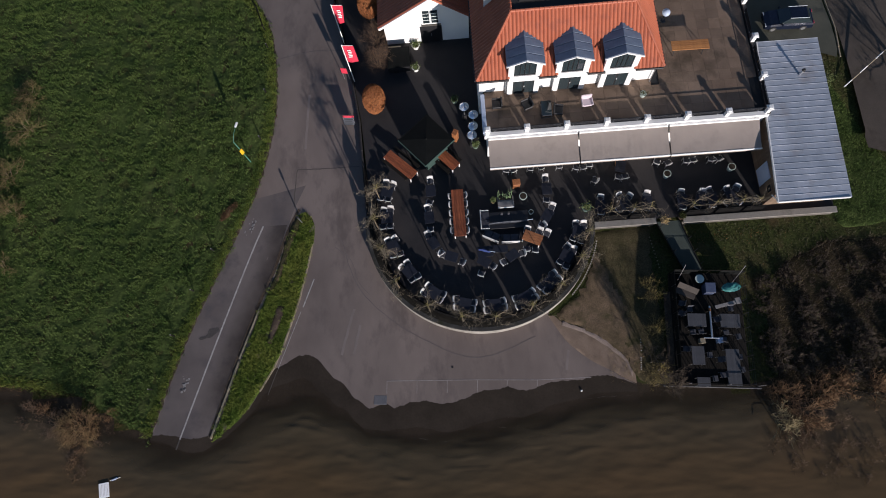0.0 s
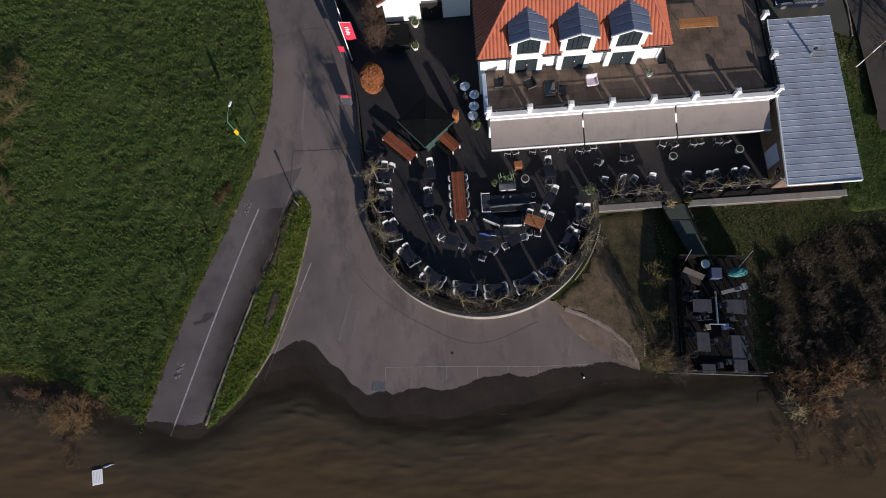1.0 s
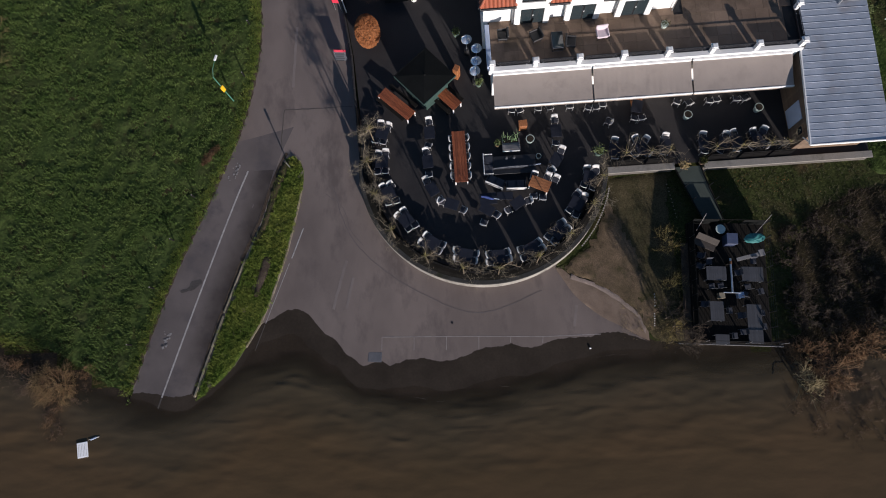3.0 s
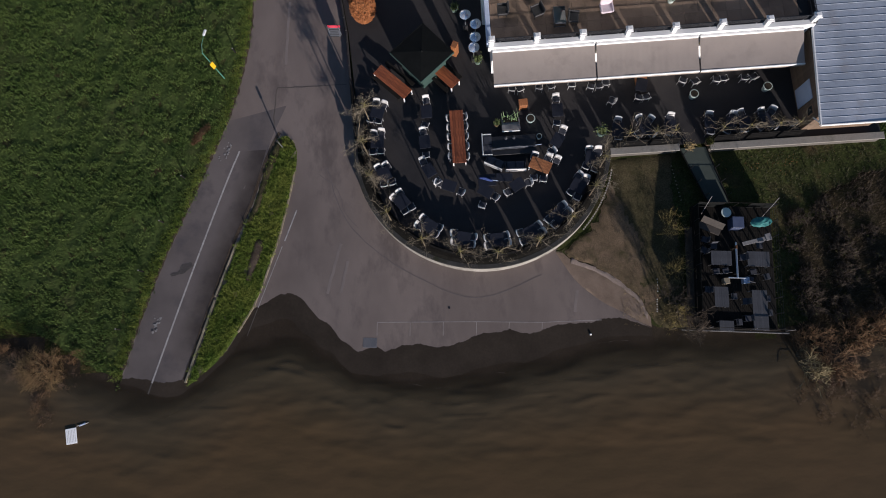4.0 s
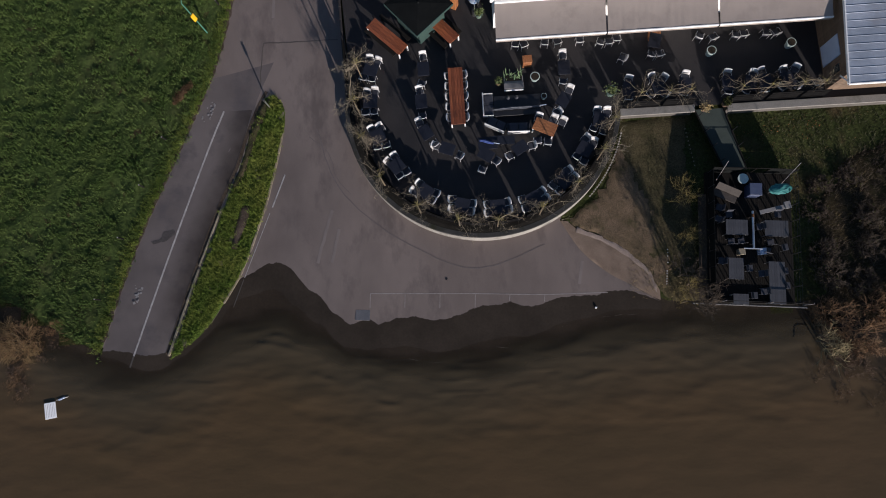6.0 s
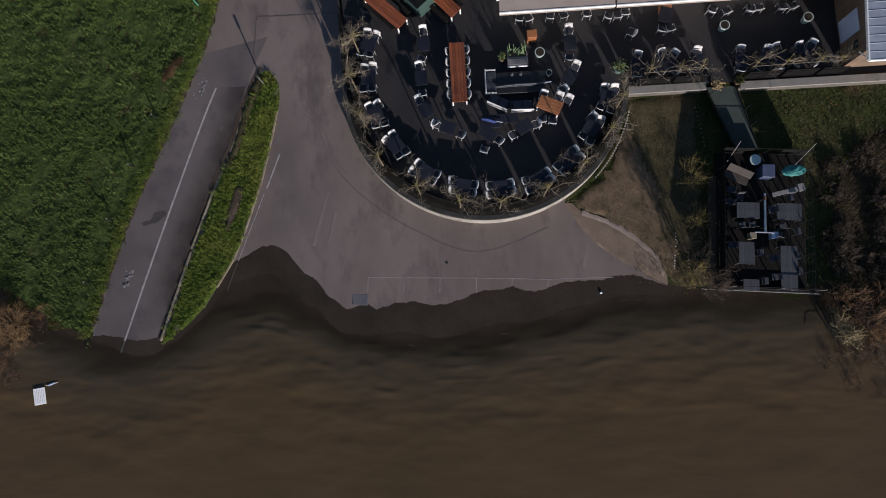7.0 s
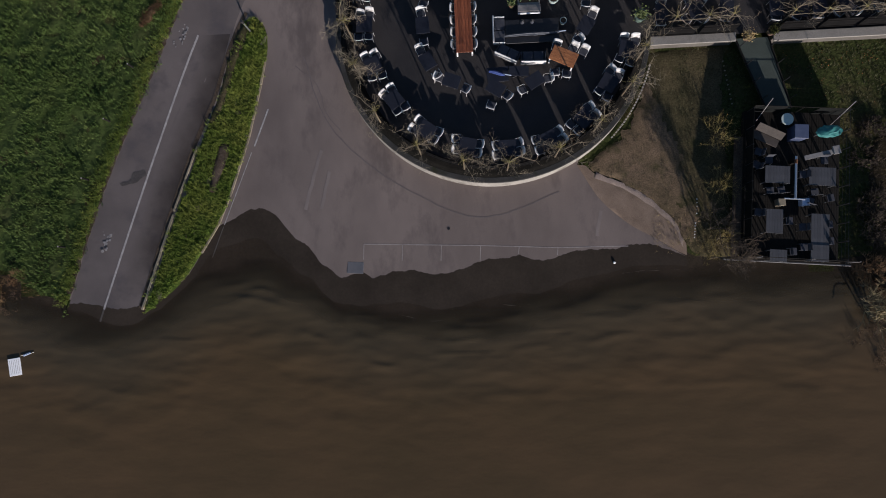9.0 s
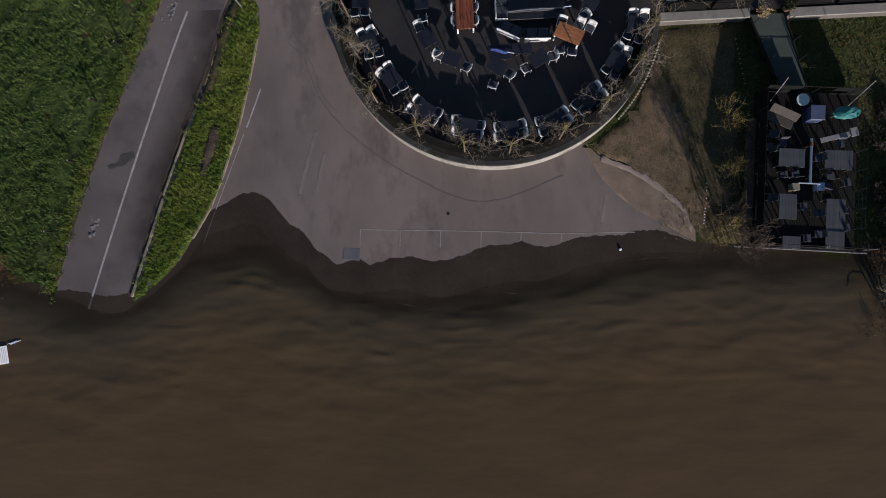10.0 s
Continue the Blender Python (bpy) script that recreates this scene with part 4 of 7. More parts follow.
def dormer(h, cx):
    w, yf, yb = 1.38, HY0 - 0.12, 29.2
    ez, az = 9.5, 10.12
    d = part("dormer", B(), None, h)
    me = mesh_of(prism(B(), [(cx - w + 0.12, yf + 0.12), (cx + w - 0.12, yf + 0.12), (cx + w - 0.12, yb), (cx - w + 0.12, yb)], EZ - 0.3, ez), "dormer", "zinc")
    d.data = me
    d["label"] = "gabled dormer clad in blue-grey zinc"
    # white front with posts, lintel and gable
    fr = B()
    for sx in (-1, 1):
        box(fr, (cx + sx * (w - 0.28), yf + 0.02, (FZ + ez) / 2), (0.46, 0.24, ez - FZ), bevel=0.02)
    box(fr, (cx, yf + 0.04, 7.5), (2 * w - 0.6, 0.24, 0.75))
    part("dormer_front", fr, "whitepaint", h, "white timber front of the dormer")
    gl = B()
    hw = w - 0.45
    g = [gl.verts.new(q) for q in ((cx - hw, yf + 0.04, 7.85), (cx + hw, yf + 0.04, 7.85), (cx + hw, yf + 0.04, 9.36), (cx, yf + 0.04, 9.72), (cx - hw, yf + 0.04, 9.36))]
    g2 = [gl.verts.new(q.co + Vector((0, 0.06, 0))) for q in g]
    gl.faces.new(g)
    gl.faces.new(g2[::-1])
    for i in range(5):
        gl.faces.new((g[i], g2[i], g2[(i + 1) % 5], g[(i + 1) % 5]))
    bmesh.ops.recalc_face_normals(gl, faces=gl.faces)
    win = part("window", gl, "glass", h)
    bars = B()
    for o in (-0.36, 0.0, 0.36):
        box(bars, (cx + o, yf + 0.02, 8.62), (0.05, 0.05, 1.55))
    box(bars, (cx, yf + 0.02, 7.92), (2 * w - 0.9, 0.06, 0.07))
    part("window_frame", bars, "black", win)
    door = part("door", box(B(), (cx, yf + 0.02, FZ + 1.0), (2 * w - 1.02, 0.08, 1.95)), "black", h, "dark double door to the roof terrace")
    part("door_panel", box(box(B(), (cx - 0.45, yf - 0.025, FZ + 1.0), (0.8, 0.03, 1.7)), (cx + 0.45, yf - 0.025, FZ + 1.0), (0.8, 0.03, 1.7)), "glass", door)
    part("handle", ball(B(), (cx + 0.06, yf - 0.06, FZ + 1.1), (0.05, 0.05, 0.09), 1), "whitepaint", door)
    # two roof slopes with standing panels
    for sx in (-1, 1):
        sl = part("dormer_roof", slab(B(), [(cx, yf - 0.22, az + 0.06), (cx + sx * (w + 0.12), yf - 0.22, ez + 0.02), (cx + sx * (w + 0.12), yb, ez + 0.02), (cx, yb, az + 0.06)], 0.08), "zinc", h)
        pm = mesh_of(box(B(), (0, 0, 0), (1.66, 0.66, 0.035), bevel=0.014), "panel", "zinc")
        ang = math.degrees(math.atan2(az - ez + 0.04, w + 0.12))
        for u in (0.5,):
            for j in range(4):
                piece("panel", pm, sl, pose(cx + sx * (w + 0.12) * u, yf + 0.16 + j * 0.72, az + 0.085 - (az - ez + 0.04) * u, 0, sx * ang, 0))
        part("bargeboard", slab(B(), [(cx, yf - 0.26, az + 0.08), (cx + sx * (w + 0.16), yf - 0.26, ez + 0.04), (cx + sx * (w + 0.16), yf - 0.14, ez + 0.04), (cx, yf - 0.14, az + 0.08)], 0.10), "whitepaint", h)


house()


def deck_tiles():
    holder = thing("roof_terrace_floor", "brown square paving tiles on the roof terrace", "paving", kind="structure")
    me = mesh_of(box(B(), (0, 0, 0), (0.993, 0.993, 0.05), bevel=0.006), "tile", "deck")
    cells = [(3.5 + i, 23.35 + j) for i in range(22) for j in range(3)] + [(3.5 + i, 26.35) for i in range(14)] + [(18.2 + i, 26.35 + j) for i in range(8) for j in range(16)]
    for x, y in cells:
        piece("tile", me, holder, pose(x, y, FZ + 0.028, 0, 0, 90 * random.randint(0, 3)))


deck_tiles()


def post_thing():
    p = thing("balustrade_post", "square white balustrade post with a stepped cap", "post", "posts of the roof terrace railing", pose(2.95, 22.5, FZ + 0.125))
    part("shaft", box(B(), (0, 0, 0.34), (0.32, 0.32, 0.68), bevel=0.02), "whitepaint", p)
    part("cap", box(box(B(), (0, 0, 0.72), (0.50, 0.50, 0.09), bevel=0.02), (0, 0, 0.81), (0.32, 0.32, 0.10), bevel=0.02), "whitepaint", p)
    return p


def smoked_glass():
    """Dark see-through sheet that lets about two fifths of the light pass."""
    m = bpy.data.materials.new("smoked_glass")
    m.use_nodes = True
    t = m.node_tree
    b = t.nodes["Principled BSDF"]
    b.inputs["Base Color"].default_value, b.inputs["Roughness"].default_value = (0.01, 0.01, 0.012, 1), 0.1
    tr, ms = t.nodes.new("ShaderNodeBsdfTransparent"), t.nodes.new("ShaderNodeMixShader")
    ms.inputs[0].default_value = 0.6
    t.links.new(tr.outputs[0], ms.inputs[1])
    t.links.new(b.outputs[0], ms.inputs[2])
    t.links.new(ms.outputs[0], t.nodes["Material Output"].inputs["Surface"])
    return m


M["smoked"] = smoked_glass()


def rail_thing():
    """One bay of railing, 3 m long along x: a smoked panel on clamps under a thin black top rail."""
    p = thing("railing", "low black railing with a smoked glass panel", "railing", "railings of the roof terrace", pose(4.6, 22.66, FZ + 0.105))
    part("rail", box(B(), (0, 0, 0.50), (2.95, 0.04, 0.04)), "black", p)
    part("panel", box(B(), (0, 0, 0.215), (2.42, 0.012, 0.41)), "smoked", p, "smoked glass panel")
    for x in (-1.0, 1.0):
        part("clamp", box(B(), (x, 0, 0.03), (0.08, 0.05, 0.06)), "steel", p)
        part("bracket", box(B(), (x, 0, 0.46), (0.03, 0.03, 0.10)), "black", p)
    return p


POSTX = [2.95 + 3.265 * i for i in range(8)]
p0, r0 = post_thing(), rail_thing()
for x in POSTX[1:]:
    copy_thing(p0, pose(x, 22.5, FZ + 0.125))
for x in POSTX[1:-1]:
    copy_thing(r0, pose(x + 1.63, 22.66, FZ + 0.105))
for y in (25.5, 29.2, 33.0, 36.6, 40.3):
    copy_thing(p0, pose(25.9, y, FZ + 0.23))
for y in (24.0, 27.3, 31.0, 34.8, 38.4):
    copy_thing(r0, pose(25.85, y, FZ + 0.23, 0, 0, 90))


def awning(x0, x1):
    a = thing("awning", "extended beige-grey fabric awning with a white front bar", "awning", "awnings over the terrace")
    yb, zb, yf, zf = 22.12, 5.02, 19.75, 4.42
    n, k = 70, 8
    v, f = [], []
    for j in range(k + 1):
        for i in range(n + 1):
            u, w = i / n, j / k
            sag = -0.07 * math.sin(math.pi * w) + (0.022 if 10 < x0 < 12 else 0.010) * noise.noise(Vector((u * 26 + x0, w * 0.8, 4))) * (0.3 + w) + 0.02 * noise.noise(Vector((x0 + u * 5, w * 2, 1)))
            v.append((x0 + (x1 - x0) * u, yb + (yf - yb) * w, zb + (zf - zb) * w + sag))
    w1 = n + 1
    for j in range(k):
        for i in range(n):
            f.append((j * w1 + i, (j + 1) * w1 + i, (j + 1) * w1 + i + 1, j * w1 + i + 1))
    part("cloth", raw("cloth", v, f, "awning", True), None, a)
    part("front_bar", box(B(), ((x0 + x1) / 2, yf - 0.03, zf - 0.04), (x1 - x0 + 0.04, 0.10, 0.14), bevel=0.02), "whitepaint", a)
    part("valance", box(B(), ((x0 + x1) / 2, yf - 0.05, zf - 0.2), (x1 - x0, 0.02, 0.2)), "awning", a)
    part("cassette", box(B(), ((x0 + x1) / 2, 22.1, zb + 0.02), (x1 - x0, 0.18, 0.16), bevel=0.03), "whitepaint", a)
    for x in (x0 + 0.8, x1 - 0.8):
        part("folding_arm", tube(B(), [(x, 22.1, zb - 0.25), (x + 0.35, 21.0, zb - 0.62), (x, yf, zf - 0.16)], 0.03), "whitepaint", a)


for x0, x1 in ((3.0, 10.44), (10.56, 17.86), (17.98, 25.3)):
    awning(x0, x1)


def shed():
    s = thing("shed", "timber-clad side building with a standing-seam metal roof", "shed")
    x0, x1, y0, y1 = 25.75, 31.0, 14.85, 29.2
    zs, zn = 4.85, 5.15
    wall = part("wall", box(B(), (28.3, 22.4, 3.0), (4.9, 13.2, 3.2)), "cladding", s)
    pm = mesh_of(box(B(), (0, 0, 0), (0.03, 13.3, 0.155), bevel=0.008), "plank", "cladding")
    for i in range(19):
        piece("plank", pm, wall, pose(25.83, 22.45, TZ + 0.12 + i * 0.168))
    pm2 = mesh_of(box(B(), (0, 0, 0), (5.0, 0.03, 0.155), bevel=0.008), "plank", "cladding")
    for i in range(19):
        piece("plank", pm2, wall, pose(28.3, 15.79, TZ + 0.12 + i * 0.168))
    part("door", box(B(), (25.79, 18.1, 2.75), (0.06, 1.5, 2.0), bevel=0.01), "bluedoor", s, "pale blue panel on the wall")
    w = part("window", box(B(), (25.79, 16.6, 3.2), (0.06, 0.7, 0.8), bevel=0.01), "wood", s)
    part("pane", box(B(), (25.755, 16.6, 3.2), (0.02, 0.55, 0.64)), "glass", w)
    roof = part("roof", slab(B(), [(x0 - 0.35, y0, zs), (x1 + 0.1, y0, zs - 0.05), (x1 + 0.5, y1, zn - 0.05), (x0 + 0.7, y1, zn)], 0.10), "metalroof", s, "grey-blue metal roof with seams")
    n = 27
    for i in range(n):
        a0, a1 = i / n, (i + 1) / n
        def pt(side, a):
            p, q = ((x0 - 0.35, y0, zs), (x0 + 0.7, y1, zn)) if side == 0 else ((x1 + 0.1, y0, zs - 0.05), (x1 + 0.5, y1, zn - 0.05))
            return Vector(p).lerp(Vector(q), a)
        bm = B()
        cyl(bm, pt(0, a1) + Vector((0, -0.04, 0.03)), pt(1, a1) + Vector((0, -0.04, 0.03)), 0.02, 0.02, 6)
        slab(bm, [pt(0, a0) + Vector((0, .03, .028)), pt(1, a0) + Vector((0, .03, .028)), pt(1, a1) + Vector((0, -.08, .012)), pt(0, a1) + Vector((0, -.08, .012))], 0.02)
        part("roof_panel", bm, "metalroof", roof)
    part("barge", box(B(), (28.2, y0 - 0.03, zs - 0.06), (5.6, 0.06, 0.2)), "whitepaint", s, "white front barge")
    part("barge", slab(B(), [(x0 - 0.42, y0, zs + 0.05), (x0 - 0.34, y0, zs + 0.05), (x0 + 0.71, y1, zn + 0.05), (x0 + 0.63, y1, zn + 0.05)], 0.2), "whitepaint", s, "pale west barge")
    for x in (25.5, 29.0, 30.8):
        part("strut", cyl(B(), (x, 15.78, 3.9), (x, y0 + 0.1, 4.72), 0.05, 0.05, 6), "whitepaint", s, "white slanting bracket")
    vent = part("roof_vent", cyl(B(), (29.3, 25.8, 5.05), (29.3, 25.8, 5.75), 0.09, 0.09, 10), "steel", s)
    part("vent_cap", cyl(B(), (29.3, 25.8, 5.75), (29.3, 25.8, 5.9), 0.16, 0.1, 10), "darksteel", vent)


shed()


def annex():
    """White side building with its gable towards the yard."""
    h = thing("annex", "white rendered gabled side building with a dark double door", "house")
    x0, x1, y0, y1 = -5.6, 2.2, 34.6, 46.0
    ez, az, cx = 4.3, 7.6, -1.2
    part("wall", prism(B(), [(x0, y0), (x1, y0), (x1, y1), (x0, y1)], TZ - 0.1, ez), "white", h)
    bm = B()
    g = [bm.verts.new(p) for p in ((x0, y0, ez), (x1, y0, ez), (x1, y0, ez + 0.6), (cx, y0, az), (x0, y0, ez + 0.1))]
    g2 = [bm.verts.new(vv.co + Vector((0, 0.3, 0))) for vv in g]
    bm.faces.new(g)
    bm.faces.new(g2[::-1])
    for i in range(5):
        bm.faces.new((g[i], g2[i], g2[(i + 1) % 5], g[(i + 1) % 5]))
    bmesh.ops.recalc_face_normals(bm, faces=bm.faces)
    part("gable", bm, "white", h)
    q = [Vector((x0 - 0.45, y0 - 0.3, ez - 0.05)), Vector((x0 - 0.45, y1, ez - 0.05)), Vector((cx, y1, az + 0.1)), Vector((cx, y0 - 0.3, az + 0.1))]
    part("roof_slope", pantiles(q), None, h)
    q = [Vector((x1 + 0.2, y1, ez + 0.5)), Vector((x1 + 0.2, y0 - 0.3, ez + 0.5)), Vector((cx, y0 - 0.3, az + 0.1)), Vector((cx, y1, az + 0.1))]
    part("roof_slope", pantiles(q), None, h)
    part("bargeboard", slab(B(), [(cx, y0 - 0.36, az + 0.16), (x0 - 0.5, y0 - 0.36, ez), (x0 - 0.5, y0 - 0.26, ez), (cx, y0 - 0.26, az + 0.16)], 0.22), "whitepaint", h)
    d = part("door", box(B(), (-1.3, y0 - 0.03, TZ + 1.15), (2.0, 0.1, 2.3)), "black", h, "dark double door")
    part("handle", cyl(B(), (-1.3, y0 - 0.11, TZ + 1.0), (-1.3, y0 - 0.11, TZ + 1.3), 0.03, 0.03, 6), "steel", d)
    w = part("window", box(B(), (-1.25, y0 - 0.02, 5.1), (1.6, 0.06, 2.0)), "whitepaint", h)
    for i in range(2):
        for j in range(4):
            part("pane", box(B(), (-1.63 + 0.76 * i, y0 - 0.06, 4.45 + 0.44 * j), (0.6, 0.03, 0.36)), "glass", w)
    part("sill", box(B(), (-1.25, y0 - 0.08, 4.05), (1.8, 0.2, 0.08)), "concrete", h)


annex()

# ---------------- twigs, tufts and leaves ----------------
def twig_mesh(name, segs, mat):
    """Three-sided tapering sticks from rows of (p, q, r0, r1)."""
    a = np.array([(*p, *q, r0, r1) for p, q, r0, r1 in segs], float)
    p, q, r0, r1 = a[:, :3], a[:, 3:6], a[:, 6:7], a[:, 7:8]
    d = q - p
    d /= np.linalg.norm(d, axis=1, keepdims=True) + 1e-9
    ref = np.where(np.abs(d[:, 2:3]) > 0.9, np.array([[1.0, 0, 0]]), np.array([[0, 0, 1.0]]))
    u = np.cross(d, ref)
    u /= np.linalg.norm(u, axis=1, keepdims=True) + 1e-9
    w = np.cross(d, u)
    ring = []
    for k in range(3):
        c, s = math.cos(2.0944 * k), math.sin(2.0944 * k)
        ring.append((p + r0 * (u * c + w * s), q + r1 * (u * c + w * s)))
    v = np.stack([ring[0][0], ring[1][0], ring[2][0], ring[0][1], ring[1][1], ring[2][1]], 1).reshape(-1, 3)
    b = np.arange(len(a))[:, None] * 6
    f = np.concatenate([b + np.array([[0, 1, 4, 3]]), b + np.array([[1, 2, 5, 4]]), b + np.array([[2, 0, 3, 5]])], 0)
    return raw(name, v.tolist(), f.tolist(), mat)


def grow(rng, p, d, length, r, depth, segs, wander=0.35, fork=3, lift=0.25, shrink=0.68):
    """A bough that bends and forks until depth runs out."""
    n = 3
    for i in range(n):
        d = (d + Vector((rng.gauss(0, 1), rng.gauss(0, 1), rng.gauss(0, 1) + lift)) * wander * 0.5).normalized()
        q = p + d * (length / n)
        segs.append((p, q, r * (1 - 0.2 * i / n), r * (1 - 0.2 * (i + 1) / n)))
        p = q
        if depth > 0 and i > 0:
            for _ in range(fork if i == n - 1 else max(1, fork - 1)):
                dd = (d + Vector((rng.gauss(0, 1), rng.gauss(0, 1), rng.gauss(0, 0.8))) * 0.75).normalized()
                grow(rng, p, dd, length * shrink * rng.uniform(0.7, 1.15), r * 0.6, depth - 1, segs, wander, fork, lift, shrink)


def leaf_mesh(name, spots, size, mat, rng):
    v, f = [], []
    for c in spots:
        c = Vector(c)
        a = Vector((rng.gauss(0, 1), rng.gauss(0, 1), rng.gauss(0, 1))).normalized() * size * rng.uniform(0.6, 1.3)
        b = a.orthogonal().normalized() * size * 0.55
        k = len(v)
        v += [tuple(c - a), tuple(c + b), tuple(c + a), tuple(c - b)]
        f.append((k, k + 1, k + 2, k + 3))
    return raw(name, v, f, mat)


def tufts(name, spots, mat, label, hmin=0.08, hmax=0.2, blades=5, spread=0.09, seed=1, slim=1.0):
    """Grass blades standing in tufts, one sheet of stuff."""
    rng = np.random.RandomState(seed)
    v, f = [], []
    for x, y, z in spots:
        for _ in range(blades):
            a = rng.uniform(0, 6.283)
            h = rng.uniform(hmin, hmax)
            bx, by = x + rng.uniform(-spread, spread), y + rng.uniform(-spread, spread)
            lean = h * rng.uniform(0.2, 1.0)
            wv = (0.012 + 0.06 * h) * slim
            c, s = math.cos(a), math.sin(a)
            k = len(v)
            v += [(bx - s * wv, by + c * wv, z - 0.02), (bx + s * wv, by - c * wv, z - 0.02), (bx + c * lean, by + s * lean, z + h)]
            f.append((k, k + 1, k + 2))
    return tagged(new(name, raw(name, v, f, mat)), label, "grass", kind="stuff")


def scatter_in(poly, n, seed, lift=0.04, keep=None):
    rng = random.Random(seed)
    xs, ys = [p[0] for p in poly], [p[1] for p in poly]
    out = []
    while len(out) < n:
        x, y = rng.uniform(min(xs), max(xs)), rng.uniform(min(ys), max(ys))
        if inside(x, y, poly) and (keep is None or rng.random() < keep(x, y)):
            out.append((x, y, land(x, y) + lift))
    return out


NEARFIELD = [(-45, 52)] + ROAD_W[:-14] + [(x, y + 0.3) for x, y in SHORE if -45 < x < -26.4][::-1]
RWY, RWX = [p[1] for p in ROAD_W][::-1], [p[0] for p in ROAD_W][::-1]


def mown(x, y):
    """Old mowing swaths that follow the road, broken by patches."""
    off = float(np.interp(y, RWY, RWX)) - x
    lane = 0.5 + 0.5 * math.sin(off * 2.9 + 1.5 * noise.noise(Vector((x * 0.2, y * 0.2, 8))))
    return max(0.06, min(1.0, (0.25 + 0.55 * lane if off < 16 else 0.5) + 0.7 * noise.noise(Vector((x * 0.3, y * 0.3, 2)))))


def clumps(poly, n, seed, lift, keep, rmin, rmax, each):
    """Spots for grass that grows in cushions."""
    rng, out = random.Random(seed), []
    for x, y, z in scatter_in(poly, n, seed, lift, keep):
        r = rng.uniform(rmin, rmax)
        for _ in range(max(2, int(each * (r / rmax) ** 2))):
            a, q = rng.uniform(0, 6.283), r * math.sqrt(rng.random())
            out.append((x + 1.5 * q * math.cos(a), y + 0.8 * q * math.sin(a), z + 0.09 * (1 - q / r)))
    return out


tufts("meadow_grass", scatter_in(NEARFIELD, 20000, 3, 0.05, mown), "blades", "short green meadow grass in tufts", 0.05, 0.13, 4, 0.11, 5, 0.75)
tufts("meadow_cushions", clumps(NEARFIELD, 7500, 4, 0.04, mown, 0.12, 0.34, 13), "blades", "cushions of taller green meadow grass", 0.07, 0.19, 4, 0.06, 25, 0.8)
fringe = []
M["fringeblades"] = surf("fringe_blades", (0.095, 0.142, 0.022), (0.185, 0.210, 0.046), 0.8, 0.8, fine=0.3, spec=0.2)
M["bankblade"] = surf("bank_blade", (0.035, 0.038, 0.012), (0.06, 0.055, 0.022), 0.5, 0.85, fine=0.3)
rr = random.Random(8)
for x, y in ROAD_W:
    if -0.3 < y < 46:
        for _ in range(95):
            o = abs(rr.gauss(0.25, 0.36))
            fringe.append((x - 0.05 - o, y + rr.uniform(-0.4, 0.4), land(x, y) + 0.05))
tufts("roadside_grass", fringe, "fringeblades", "taller bright grass along the road edge", 0.06, 0.20, 5, 0.09, 6, 0.55)
def lush(x, y):
    if inside(x, y, FURROW):
        return 0.0
    return 0.12 if inside(x, y, SCRUB) else 1.0 if inside(x - 0.12, y, VERGE) and inside(x + 0.12, y, VERGE) else 0.15


tufts("verge_grass", scatter_in(VERGE, 6000, 9, 0.09, lush), "brightblades", "lush bright grass on the verge", 0.04, 0.14, 5, 0.10, 7, 0.55)
tufts("verge_cushions", clumps(VERGE, 620, 13, 0.08, lush, 0.10, 0.30, 14), "brightblades", "bright cushions of taller grass on the verge", 0.07, 0.22, 4, 0.06, 27, 0.7)
BANK = [(13.2, 14.8), (33, 14.6), (36, 24), (33, 30), (44, 30), (44, 3.4), (22.8, 1.4), (14.0, 1.9), (14.2, 4.2), (13.4, 7.0), (12.8, 9.5)]
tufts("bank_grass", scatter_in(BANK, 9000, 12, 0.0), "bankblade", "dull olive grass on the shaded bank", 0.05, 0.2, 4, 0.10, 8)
LAWN = smoothline([(32.0, 15.4), (32.1, 20.0), (32.3, 26.0), (33.4, 28.2), (34.3, 26.5), (35.4, 23.5), (36.6, 20.6), (38.4, 17.8), (41.0, 15.4), (37.0, 14.0), (32.6, 13.6), (32.0, 15.4)], 0.6)[:-1]
tagged(sheet("lawn_strip", LAWN, "grass", 0.06, 0.4, 0.05, sink=0.08), "bright green grass strip beside the shed", "grass", kind="structure")
tufts("lawn_grass", scatter_in(LAWN, 5200, 24, 0.07), "blades", "short green grass beside the shed", 0.05, 0.16, 4, 0.10, 28, 0.7)
tufts("fallen_leaves", [(rr.uniform(19.2, 26.0), 14.75 - abs(rr.gauss(0, 0.9)), 0.62) for _ in range(520)], "hedge", "scattered orange-brown fallen leaves below the wall", 0.02, 0.06, 1, 0.1, 33, 1.8)
tufts("trodden_grass", scatter_in(TROD, 1500, 14, 0.06), "bankblade", "thin olive grass on the trodden earth", 0.03, 0.10, 4, 0.12, 11, 0.7)
tufts("shore_grass", [(x + rr.gauss(0, 0.6), float(np.interp(x, SX, SY)) + rr.uniform(0.0, 0.9), 0.02) for x in (rr.uniform(-46, -34.5) for _ in range(1500))], "fringeblades", "yellow-green grass tufts at the shore", 0.08, 0.26, 4, 0.12, 31, 0.6)
tufts("shore_reed", [(x + rr.gauss(0, 0.9), float(np.interp(x, SX, SY)) + rr.uniform(-0.3, 1.0), 0.0) for x in (rr.uniform(-45, -28.3) for _ in range(500))], "deadgrass", "dull dead grass at the water's edge", 0.08, 0.28, 4, 0.12, 9, 0.5)
tufts("bank_straw", [(rr.uniform(11.6, 16.0), rr.uniform(2.0, 9.0), 0.2) for _ in range(700)], "dryreed", "dry straw grass beside the sand", 0.03, 0.09, 3, 0.10, 10)


